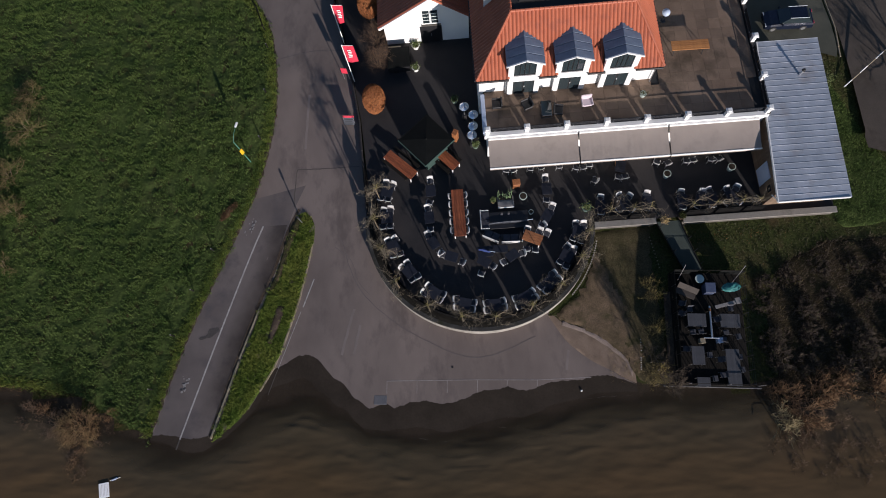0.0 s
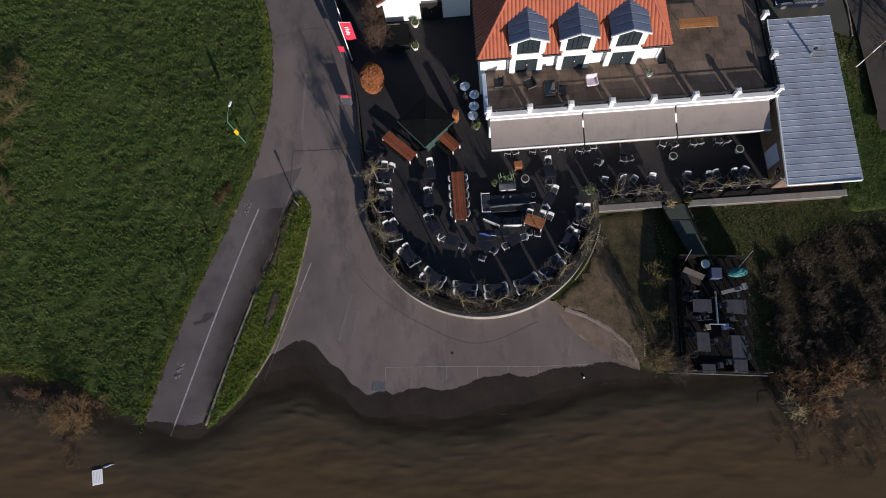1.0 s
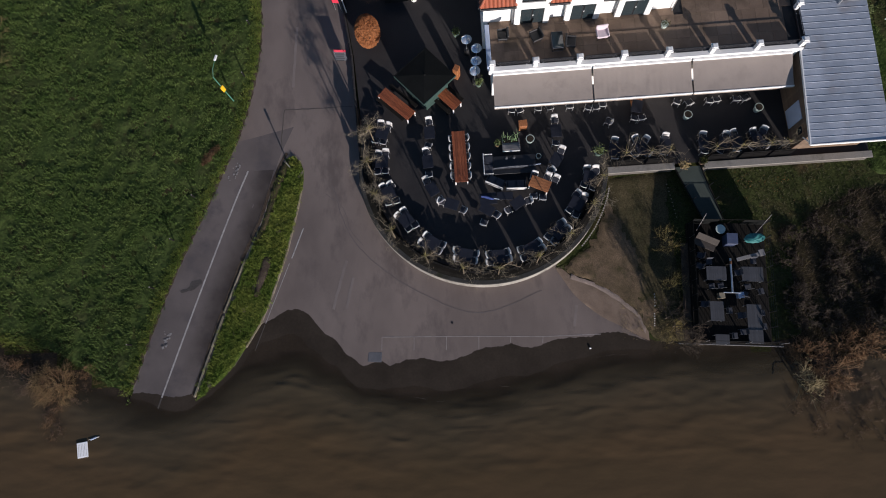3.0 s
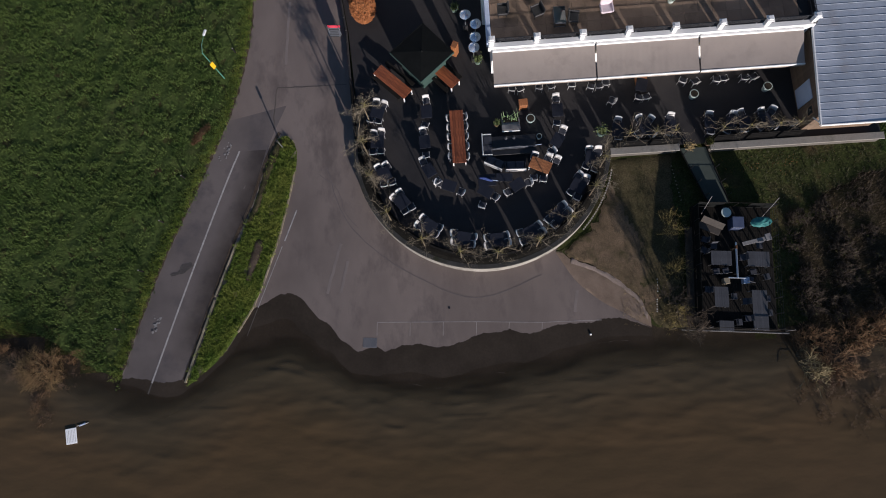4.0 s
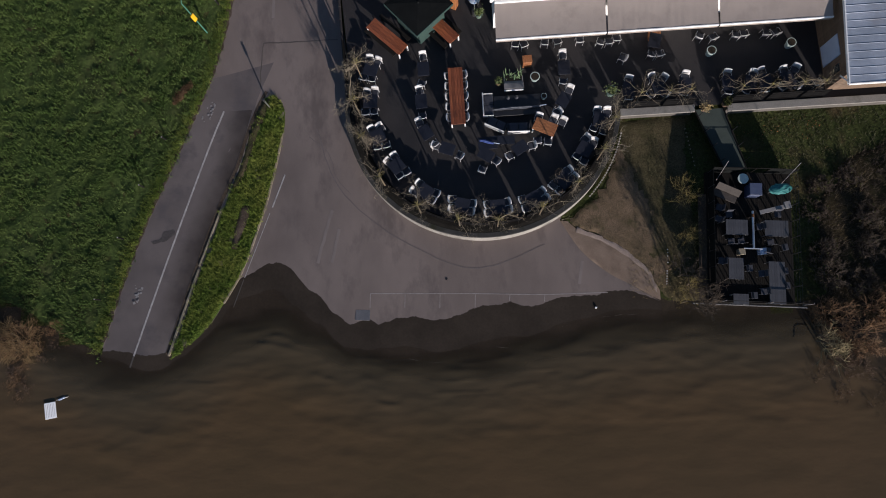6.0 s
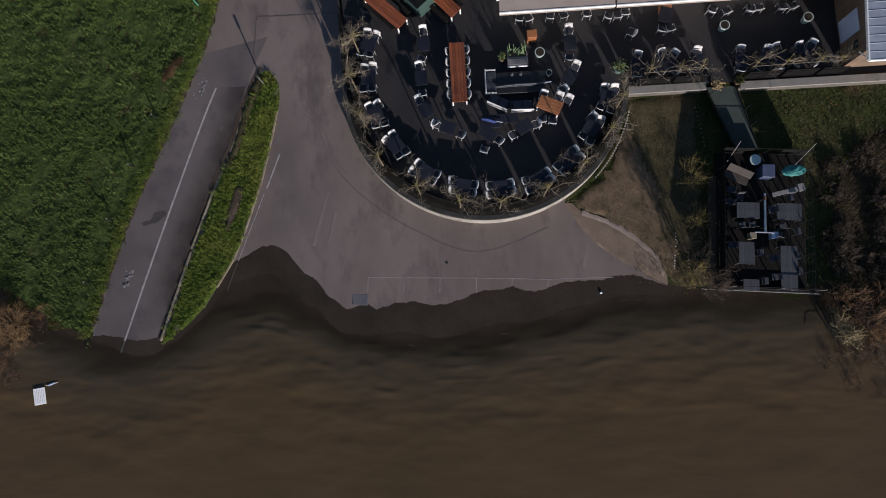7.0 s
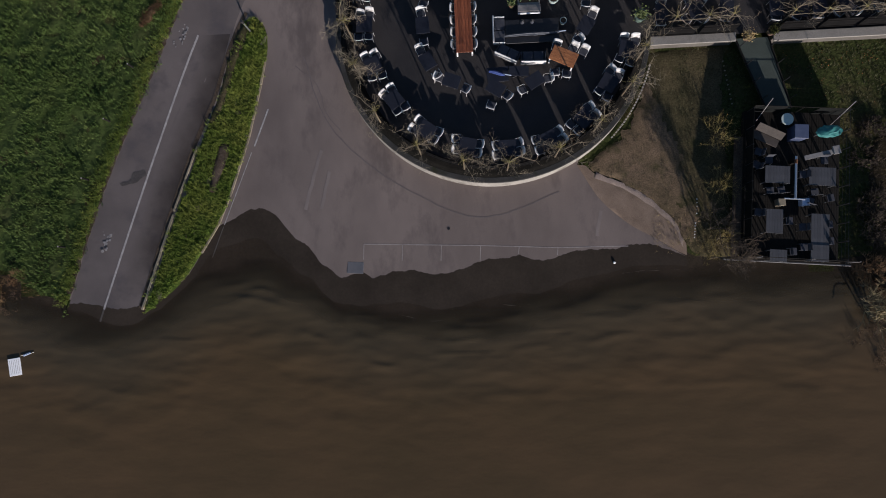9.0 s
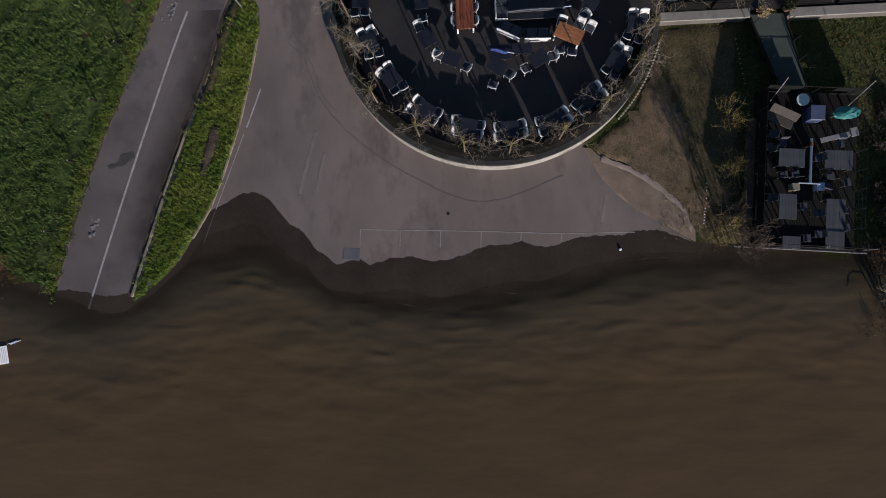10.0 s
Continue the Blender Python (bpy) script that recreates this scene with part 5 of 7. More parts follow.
def bush(name, label, x, y, z, height, spread, stems, mat, seed, depth=3, leaves=0, leafmat="ivy", r=0.05, fork=3, category="bush", lift=0.3):
    rng = random.Random(seed)
    t = thing(name, label, category, at=pose(x, y, z))
    trunk, crown = [], []
    for i in range(stems):
        a = rng.uniform(0, 6.283)
        tilt = rng.uniform(0.1, 1.0) * spread / height
        d = Vector((math.cos(a) * tilt, math.sin(a) * tilt, 1)).normalized()
        p = Vector((rng.uniform(-.25, .25), rng.uniform(-.25, .25), -0.3))
        q = p + d * height * 0.4
        trunk.append((p, q, r, r * 0.75))
        for _ in range(fork):
            dd = (d + Vector((rng.gauss(0, .5), rng.gauss(0, .5), rng.gauss(0, .3)))).normalized()
            grow(rng, q, dd, height * 0.33, r * 0.5, depth - 1, crown, 0.35, fork, lift, 0.62)
    part("stem", twig_mesh("stem", trunk, "bark"), None, t)
    c = part("crown", twig_mesh("crown", crown, mat), None, t)
    if leaves:
        spots = [rng.choice(crown)[1] + Vector((rng.gauss(0, .12), rng.gauss(0, .12), rng.gauss(0, .12))) for _ in range(leaves)]
        part("leaves", leaf_mesh("leaves", spots, 0.07, leafmat, rng), None, c, "sparse small leaves")
    return t


tufts("undergrowth", scatter_in(WOODS, 5200, 15, 0.08), "darktwig", "dense brown undergrowth of the thicket", 0.12, 0.42, 4, 0.25, 16, 0.4)
tufts("undergrowth", scatter_in(WOODS, 1500, 17, 0.08), "olivetwig", "straw-coloured stalks in the thicket", 0.12, 0.45, 3, 0.25, 18, 0.25)
tufts("dead_grass", scatter_in(BARE, 420, 19, 0.08), "deadgrass", "brown dead grass blades", 0.05, 0.16, 4, 0.10, 20, 0.6)
tufts("bank_litter", scatter_in(BANK, 1500, 22, 0.03), "hedgecore", "scattered brown leaves on the bank", 0.02, 0.07, 1, 0.15, 23, 1.6)


M["brushtwig"] = surf("brushwood", (0.085, 0.052, 0.034), (0.150, 0.096, 0.060), 0.5, 0.9, fine=0.35)


def thicket():
    rng = random.Random(21)
    i = 0
    for gx in range(6):
        for gy in range(6):
            x = 24.6 + gx * 2.6 + rng.uniform(-.8, .8)
            y = -2.2 + gy * 2.4 + rng.uniform(-.8, .8)
            if y < -1.5 + max(0, 25.5 - x) * 1.1 or (x < 26.5 and y > 9.6) or y > 11:
                continue
            i += 1
            far = x > 33
            south = y < 1.6
            bush("shrub", "bare brown twiggy shrub standing in the flood water" if south else "dark tangled leafless shrub with scraps of ivy", x, y, min(0.5, max(-0.4, land(x, y))), rng.uniform(1.8, 2.5) if south else rng.uniform(1.4, 1.9) if y < 5 else rng.uniform(1.0, 1.4),
                 2.9, 11 if south else 16, "twig" if south else "darktwig", 100 + i, 3, 12 if south else 60, "ivy", 0.05, 3, lift=0.05)
    for k, (x, y) in enumerate(((25.4, -0.2), (24.9, -2.8), (26.4, -3.6), (28.6, -4.4), (30.8, -4.4), (33.2, -4.0), (29.2, -2.4), (26.6, -1.4), (23.6, -3.4), (24.9, -4.9), (27.2, -5.8), (29.9, -6.0), (32.6, -5.8))):
        bush("shrub", "low red-brown brushwood half under the flood water", x, y, -0.35 if k < 8 else -0.6, 1.5, 4.2, 15, "brushtwig", 140 + k, 3, 0, r=0.02, lift=-0.05)
    for x, y, s in ((24.3, -2.5, 31), (23.9, -1.4, 32)):
        bush("shrub", "pale leafless shrub with long bare branches in the water", x, y, -0.2, 2.6, 1.8, 6, "paletwig", s, 2, 0, r=0.045)


thicket()
M["strawtwig"] = surf("straw_twig", (0.15, 0.095, 0.04), (0.24, 0.16, 0.07), 0.6, 0.85, fine=0.35)
for k, (x, y, z, hh, sp, st, mat) in enumerate(((-32.9, 0.9, -0.1, 2.3, 7.0, 34, "strawtwig"), (-32.7, 0.7, -0.2, 2.1, 6.0, 26, "twig"))):
    bush("shrub", "round orange-brown leafless shrub at the water's edge", x, y, z, hh, sp, st, mat, 41 + k, 3, 0, r=0.016, lift=0.0)
for k, (x, y, z, hh) in enumerate(((-33.0, -1.9, -0.6, 1.5), (-32.9, -3.3, -0.7, 1.3), (-36.0, 2.7, -0.2, 1.2), (-30.4, 1.8, 0.0, 0.9))):
    bush("shrub", "small straw-coloured shrub half under water", x, y, z, hh, 1.6, 10, "twig", 47 + k, 3, 0, r=0.014, lift=0.0)
for k, (x, y, hh, sp) in enumerate(((-35.0, 1.3, 1.7, 5.0), (-31.0, 0.1, 1.2, 3.6), (-33.2, -0.9, 1.3, 4.2), (-37.4, 2.2, 1.5, 4.6), (-32.4, -2.6, 1.0, 2.6))):
    bush("shrub", "low red-brown leafless brushwood in the flooded meadow edge", x, y, -0.25, hh, sp, 16, "brushtwig", 160 + k, 3, 0, r=0.016, lift=-0.02)
bush("shrub", "leafless red-brown shrub on the flooded bank", -42.5, 3.2, 0.0, 2.4, 2.4, 9, "twig", 45, 3, 0, r=0.03)
for k, (x, y, hh) in enumerate(((-41.2, 20.5, 2.0), (-41.4, 15.5, 1.9), (-40.4, 28.8, 2.5), (-42.0, 24.2, 2.6), (-40.4, 32.2, 1.9), (-43.0, 19.0, 2.4))):
    bush("tree", "leafless olive-brown field tree", x, y, land(x, y), hh, 5.0, 13, "olivetwig", 60 + k, 3, 0, r=0.035, category="tree", fork=3)


M["palebark"] = surf("pale_bark", (0.096, 0.0768, 0.0528), (0.3, 0.252, 0.18), 3.0, 0.85, fine=0.3)
M["shootbark"] = surf("shoot_bark", (0.20, 0.17, 0.065), (0.30, 0.255, 0.10), 3.0, 0.85, fine=0.3)


def pollard(a, r, z, seed, label="pollarded tree with knobbly head and bare twigs in the planting bed", xy=None, height=2.75, thick=1.0):
    rng = random.Random(seed)
    x, y = xy or (CX + r * math.cos(radians(a)), CY + r * math.sin(radians(a)))
    t = thing("pollard_tree", label, "tree", "pollarded trees round the terrace", pose(x, y, z, 0, 0, (a + 90 if xy is None else 0) + rng.uniform(-8, 8)))
    hub = Vector((0, 0, height))
    part("trunk", cyl(B(), (0, 0, -0.1), hub, 0.05, 0.04, 7), "bark", t)
    boughs, crown, shoots = [], [], []
    rk = 1.35 if thick > 2 else 1.0
    for s in (-1, 1):
        for arm in range(3):
            d = Vector((s, rng.uniform(-1.1, 1.1), rng.uniform(-.05, .25))).normalized()
            p, L = hub.copy(), rng.uniform(1.0, 1.9)
            for j in range(5):
                d = (d + Vector((0.1 * s, rng.gauss(0, .55), rng.gauss(0, .22)))).normalized()
                q = p + d * L / 5
                boughs.append((p, q, (0.017 - 0.0018 * j) * rk, (0.0155 - 0.0018 * j) * rk))
                p = q
                for _ in range(int(2.0 * thick)):
                    dd = (d * 0.3 + Vector((rng.gauss(0, .7), rng.gauss(0, .9), rng.gauss(0.2, .5)))).normalized()
                    grow(rng, p, dd, rng.uniform(0.25, 0.5), 0.0055 * rk, 1, crown, 1.1, 2, 0.1, 0.75)
    for i in range(int(15 * thick)):
        an = rng.uniform(0, 6.283)
        d = Vector((math.cos(an), math.sin(an), rng.uniform(-.2, 1.2))).normalized()
        q = hub + d * rng.uniform(0.12, 0.4)
        shoots.append((hub + d * 0.05, q, 0.009, 0.005))
        if i % 2:
            grow(rng, q, d, rng.uniform(0.12, 0.3), 0.007, 0, shoots, 0.9, 2, 0.2, 0.7)
    b = part("bough", twig_mesh("bough", boughs, "palebark"), None, t)
    part("shoot", twig_mesh("shoot", shoots, "shootbark"), None, t, "yellowish cut shoots")
    part("crown", twig_mesh("crown", crown, "palebark"), None, t)
    part("knob", ball(B(), hub, (0.075, 0.075, 0.08), 1), "shootbark", b)


for k, a in enumerate((166, 183, 200.5, 219, 239.5, 257.5, 274, 293, 311, 328.5, 343)):
    pollard(a, 8.8 if a < 205 else 9.22, TZ + 0.03, 200 + k, thick=2.3 if a < 205 else 1.9, height=3.0 if a < 205 else 2.55)
for k, x in enumerate((12.7, 14.6, 16.0, 19.5, 21.4, 23.5, 24.9)):
    pollard(0, 0, TZ, 230 + k, xy=(x, 15.75), height=1.9, thick=0.9)


def cane(x0, x1, y, z):
    c = thing("cane", "thin pale horizontal cane that holds the trained trees", "cane", "canes of the trained trees", pose(x0, y, TZ))
    part("rod", cyl(B(), (0, 0, z), (x1 - x0, 0.06, z + 0.03), 0.016, 0.013, 6), "palebark", c)
    for u in (0.04, 0.96):
        part("stake", cyl(B(), ((x1 - x0) * u, 0, 0), ((x1 - x0) * u, 0, z), 0.018, 0.016, 6), "bark", c)


cane(12.3, 16.3, 15.62, 1.55)
cane(19.3, 25.3, 15.62, 1.55)


def picket_run(p0, p1, z, h, bulge=None):
    """One dark slatted wind fence panel between two points."""
    a, b = Vector((*p0, z)), Vector((*p1, z))
    f = thing("picket_fence", "dark upright slatted picket fence along the terrace edge", "fence", "picket fences of the terrace")
    L = (b - a).length
    n = max(4, int(L / 0.13))
    ang = math.degrees(math.atan2(b.y - a.y, b.x - a.x))
    me = mesh_of(box(B(), (0, 0, h / 2), (L / n * 0.99, 0.025, h), bevel=0.006), "slat", "fencewood")
    for i in range(n):
        c = a.lerp(b, (i + 0.5) / n)
        piece("slat", me, f, pose(c.x, c.y, c.z + random.uniform(-.02, .01), 0, 0, ang))
    m = (a + b) / 2
    for zz in (0.3, h - 0.25):
        part("rail", box(B(), (m.x, m.y, z + zz), (L, 0.09, 0.07), rz=ang), "fencewood", f)
    return f


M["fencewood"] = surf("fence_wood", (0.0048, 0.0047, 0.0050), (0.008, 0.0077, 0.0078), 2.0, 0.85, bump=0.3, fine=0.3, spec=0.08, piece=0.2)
FR = 9.1
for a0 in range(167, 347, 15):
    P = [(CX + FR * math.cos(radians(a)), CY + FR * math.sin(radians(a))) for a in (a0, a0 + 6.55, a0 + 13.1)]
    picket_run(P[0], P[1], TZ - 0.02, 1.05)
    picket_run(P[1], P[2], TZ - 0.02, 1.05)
# East panels stand taller, to stretch their shade over the floor.
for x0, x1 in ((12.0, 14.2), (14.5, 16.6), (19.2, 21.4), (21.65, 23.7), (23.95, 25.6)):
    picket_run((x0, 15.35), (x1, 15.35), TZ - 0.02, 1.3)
# The 1.6 m yard panels are added only to cast the long road shadow.
for (x0, y0), (x1, y1) in (((-8.05, 18.6), (-8.28, 21.6)), ((-9.1, 31.2), (-9.75, 34.4)), ((-9.8, 34.7), (-10.4, 38.3)), ((-10.45, 38.6), (-11.2, 45.5))):
    picket_run((x0 + 0.25, y0), (x1 + 0.25, y1), TZ - 0.02, 1.1 if y0 < 30 else 1.6)


# ---------------- terrace furniture ----------------
def chair_proto():
    c = thing("terrace_chair", "pale woven terrace armchair with a dark seat", "chair", "chairs of the terrace", pose(-6.4, 20.6, TZ))
    part("seat", box(B(), (0, 0.02, 0.42), (0.48, 0.46, 0.08), bevel=0.025), "cushion", c, "dark seat pad")
    v, f, n = [], [], 4
    for i in range(n + 1):
        u = i / n - 0.5
        for dy, z in ((0.0, 0.50), (-0.14, 0.83), (-0.18, 0.815), (-0.03, 0.50)):
            v.append((0.54 * u, -0.17 + 0.22 * u * u + dy, z - 0.05 * u * u))
    for i in range(n):
        for k in range(4):
            f.append((i * 4 + k, (i + 1) * 4 + k, (i + 1) * 4 + (k + 1) % 4, i * 4 + (k + 1) % 4))
    f += [(0, 1, 2, 3), (n * 4 + 3, n * 4 + 2, n * 4 + 1, n * 4)]
    part("backrest", raw("backrest", v, f, "chairwhite", True), None, c)
    for sx in (-1, 1):
        part("armrest", tube(B(), [(sx * 0.25, -0.26, 0.72), (sx * 0.27, -0.05, 0.66), (sx * 0.265, 0.2, 0.64), (sx * 0.25, 0.26, 0.5)], 0.009, 6), "chairwhite", c)
        for sy in (-0.2, 0.24):
            part("leg", cyl(B(), (sx * 0.25, sy, 0), (sx * 0.255, sy, 0.60), 0.010, 0.012, 6), "chairwhite", c)
    return c


def table_proto():
    t = thing("terrace_table", "square dark-topped terrace table on a steel foot", "table", "tables of the terrace", pose(-6.0, 19.5, TZ))
    part("tabletop", box(B(), (0, 0, 0.735), (1.02, 1.02, 0.035), bevel=0.01), "navy", t)
    part("column", cyl(B(), (0, 0, 0.02), (0, 0, 0.72), 0.045, 0.045, 8), "darksteel", t)
    for rz in (45, 135):
        part("foot", box(B(), (0, 0, 0.025), (0.8, 0.07, 0.04), rz=rz, bevel=0.01), "darksteel", t)
    return t


chair0, table0 = chair_proto(), table_proto()
rnd = random.Random(33)
first = [True, True]


def put_chair(x, y, face):
    """A chair whose front looks along face, in degrees from +y, counted to the left."""
    m = pose(x, y, TZ, 0, 0, face)
    if first[0]:
        first[0] = False
        chair0.matrix_basis = m
    else:
        copy_thing(chair0, m)


def put_table(x, y, rz, sx=1.0, sy=1.0):
    m = pose(x, y, TZ, 0, 0, rz)
    if first[1]:
        first[1] = False
        table0.matrix_basis = m
        return
    o = copy_thing(table0, m)
    o.scale = (sx, sy, 1)


RIM = ((-6.0, 19.3), (-6.1, 16.85), (-5.6, 14.2), (-4.35, 11.95), (-2.4, 9.95), (0.1, 8.85), (2.55, 8.6), (5.05, 9.0), (7.2, 10.22), (8.8, 12.35), (10.05, 14.4))
for x, y in RIM:
    out = Vector((x - CX, y - CY)).normalized()
    tan = Vector((-out.y, out.x))
    rz = math.degrees(math.atan2(out.y, out.x))
    put_table(x, y, rz + rnd.uniform(-4, 4))
    for s in (-1, 1):
        for o in (-0.30, 0.31):
            px = Vector((x, y)) + tan * s * rnd.uniform(0.60, 0.78) + out * (o + rnd.uniform(-.05, .05))
            put_chair(px.x, px.y, math.degrees(math.atan2(-tan.y * s, -tan.x * s)) - 90 + rnd.uniform(-14, 14))
INNER = (((-2.4, 19.3), ((-2.4, 20.35), (-2.55, 18.3))), ((-2.65, 16.85), ((-2.75, 17.75), (-2.6, 15.85))), ((-2.4, 14.55), ((-2.85, 15.35), (-1.85, 13.75))),
         ((-0.95, 13.25), ((-1.75, 13.55), (-0.1, 12.75))), ((1.75, 12.65), ((2.45, 12.2), (1.45, 11.65))), ((4.15, 13.0), ((3.4, 12.5), (5.0, 13.15))),
         ((7.4, 16.3), ((7.9, 17.1), (6.9, 15.55))), ((7.6, 18.7), ((7.6, 19.75), (7.5, 17.75))),
         ((12.15, 16.8), ((12.25, 17.55), (12.15, 16.05))), ((14.2, 16.85), ((13.9, 17.6), (14.65, 17.5), (14.65, 16.1), (13.7, 16.15))), ((16.05, 16.85), ((16.2, 17.6), (15.95, 16.1))),
         ((19.0, 16.75), ((19.05, 17.5), (19.0, 16.0))), ((20.5, 16.65), ((20.8, 17.4), (20.2, 15.95))), ((21.5, 16.75), ((21.4, 17.5), (21.45, 16.0))),
         ((23.1, 16.8), ((22.9, 17.5), (23.7, 17.6), (22.65, 16.05), (23.6, 16.1))),
         ((4.8, 21.7), ((4.5, 20.9), (5.1, 20.85))), ((7.0, 21.7), ((6.6, 20.9), (7.5, 20.9))), ((10.9, 21.6), ((10.55, 20.65), (11.15, 20.65))),
         ((9.1, 21.8), ((9.1, 20.9),)), ((18.0, 21.4), ((17.5, 20.6), (18.4, 20.45))), ((20.3, 21.4), ((20.0, 20.5), (20.55, 20.55))), ((22.4, 21.4), ((22.1, 20.5), (22.75, 20.5))),
         ((14.3, 20.0), ((14.05, 19.1), (14.6, 19.1))))
for (x, y), seats in INNER:
    row = x > 12 and y < 17
    if x < 9 and y < 20:
        x, y, seats = x + 0.2, y - 0.27, [(p + 0.2, q - 0.27) for p, q in seats]
    y -= 0.28 if row else 0.0
    a = Vector(seats[0]) - Vector((x, y))
    put_table(x, y, math.degrees(math.atan2(a.y, a.x)) + rnd.uniform(-3, 3), 1.05, 0.82)
    for cx, cy in seats:
        cy -= 0.38 if y > 21.3 else 0.0 if not row else 0.3 if cy > y else 0.04
        put_chair(cx, cy, math.degrees(math.atan2(y - cy, x - cx)) - 90 + rnd.uniform(-10, 10))
put_table(2.1, 13.2, 3, 1.3, 0.9)
put_table(3.4, 13.35, -4, 1.2, 0.6)
for x, y, fa in ((11.7, 20.45, 0), (12.0, 18.95, 60), (25.05, 16.2, 20), (7.45, 14.5, 150)):
    put_chair(x, y, fa)


def plank_table(name, label, cx, cy, length, width, rz, n, mat="redwood", group="wooden tables", height=0.76):
    """A heavy table with a plank top and trestle legs, planks along its length (local y)."""
    t = thing(name, label, "table", group, pose(cx, cy, TZ, 0, 0, rz))
    top = part("tabletop", box(B(), (0, 0, height - 0.05), (width * 0.9, length * 0.98, 0.03)), mat, t)
    pm = mesh_of(box(B(), (0, 0, 0), (width / n - 0.012, length, 0.045), bevel=0.008), "plank", mat)
    for i in range(n):
        piece("plank", pm, top, pose(-width / 2 + (i + 0.5) * width / n, rnd.uniform(-.012, .012), height - 0.012))
    for sy in (-1, 1):
        for sx in (-1, 1):
            part("leg", box(B(), (sx * (width / 2 - 0.06), sy * (length / 2 - 0.08), height / 2 - 0.03), (0.09, 0.09, height - 0.06), bevel=0.01), "whitepaint", t, "pale leg")
    return t


plank_table("long_table", "long red-brown oiled plank table", 0.1, 16.83, 4.25, 1.05, 0.8, 5)
for i in range(5):
    put_chair(-0.40, 15.28 + i * 0.78, -90 + rnd.uniform(-6, 6))
    put_chair(0.60, 15.23 + i * 0.8, 90 + rnd.uniform(-8, 8))
plank_table("long_table", "red-brown plank table beside the parasol", -4.75, 21.7, 3.3, 0.98, 45.5, 4)
plank_table("long_table", "red-brown plank table under the parasol", -0.7, 22.05, 2.6, 0.95, 42, 4)
plank_table("wooden_table", "worn orange-brown wooden table with gaps between its boards", 6.17, 14.12, 1.6, 0.95, 64, 4, "orange")
for x, y, fa in ((5.62, 13.25, 0), (6.32, 13.1, -10), (5.8, 14.9, 160), (6.82, 14.7, 150), (7.15, 15.2, 120)):
    put_chair(x, y, fa)


def bench(cx, cy, rz, length):
    b = thing("bench", "low plank bench beside a wooden table", "bench", "benches", pose(cx, cy, TZ, 0, 0, rz))
    part("seat", box(B(), (0, 0, 0.44), (0.3, length, 0.05), bevel=0.01), "greywood", b)
    for sy in (-1, 1):
        part("leg", box(B(), (0, sy * (length / 2 - 0.2), 0.21), (0.26, 0.07, 0.42)), "greywood", b)


for cx, cy, rz, ln in ((-5.3, 21.45, 45.5, 3.0), (-4.2, 22.55, 45.5, 3.0), (-1.25, 21.55, 42, 2.3), (-0.15, 22.6, 42, 2.3)):
    bench(cx, cy, rz, ln)


def sofa(cx, cy, rz, length):
    s = thing("lounge_sofa", "white-framed lounge sofa with dark blue cushions", "sofa", "lounge seats", pose(cx, cy, TZ, 0, 0, rz))
    part("frame", box(B(), (0, 0, 0.2), (length, 0.75, 0.22), bevel=0.02), "cushion", s)
    part("backrest", box(B(), (0, -0.36, 0.5), (length, 0.08, 0.44), bevel=0.03), "chairwhite", s)
    for sx in (-1, 1):
        part("armrest", box(B(), (sx * (length / 2 - 0.03), 0, 0.40), (0.05, 0.72, 0.26), bevel=0.02), "cushion" if cy < 15.5 else "chairwhite", s)
    for i in range(2):
        part("cushion", box(B(), ((i - 0.5) * (length / 2 - 0.1), 0.04, 0.38), (length / 2 - 0.13, 0.66, 0.14), bevel=0.04), "cushion", s)


sofa(2.3, 16.12, -90, 1.7)
sofa(2.8, 14.65, -28, 1.5)
sofa(4.35, 14.3, -2, 1.55)


def folded_parasol(x, y, z, rz, length, mat, label, seed):
    """A closed parasol lying on its side: cloth in folds round a pole."""
    p = thing("folded_parasol", label, "parasol", "folded parasols", pose(x, y, z, 0, 0, rz))
    rng = random.Random(seed)
    n, k = 18, 12
    v, f = [], []
    for i in range(n + 1):
        u = i / n
        r = 0.035 + 0.075 * math.sin(math.pi * (0.12 + 0.8 * u)) * (0.8 + 0.4 * rng.random())
        for j in range(k):
            a = 6.2832 * j / k
            q = r * (1.0 if j % 2 else 0.72)
            v.append((length * (u - 0.5), q * math.cos(a) + 0.03 * math.sin(5 * u), 0.09 + q * math.sin(a) * 0.8))
    for i in range(n):
        for j in range(k):
            f.append((i * k + j, i * k + (j + 1) % k, (i + 1) * k + (j + 1) % k, (i + 1) * k + j))
    f += [tuple(range(k))[::-1], tuple(range(n * k, n * k + k))]
    part("cloth", raw("cloth", v, f, mat), None, p)
    part("pole", cyl(B(), (length * 0.5 - 0.1, 0.02, 0.09), (length * 0.5 + 0.4, 0.03, 0.09), 0.028, 0.028, 8), "bluedoor", p)


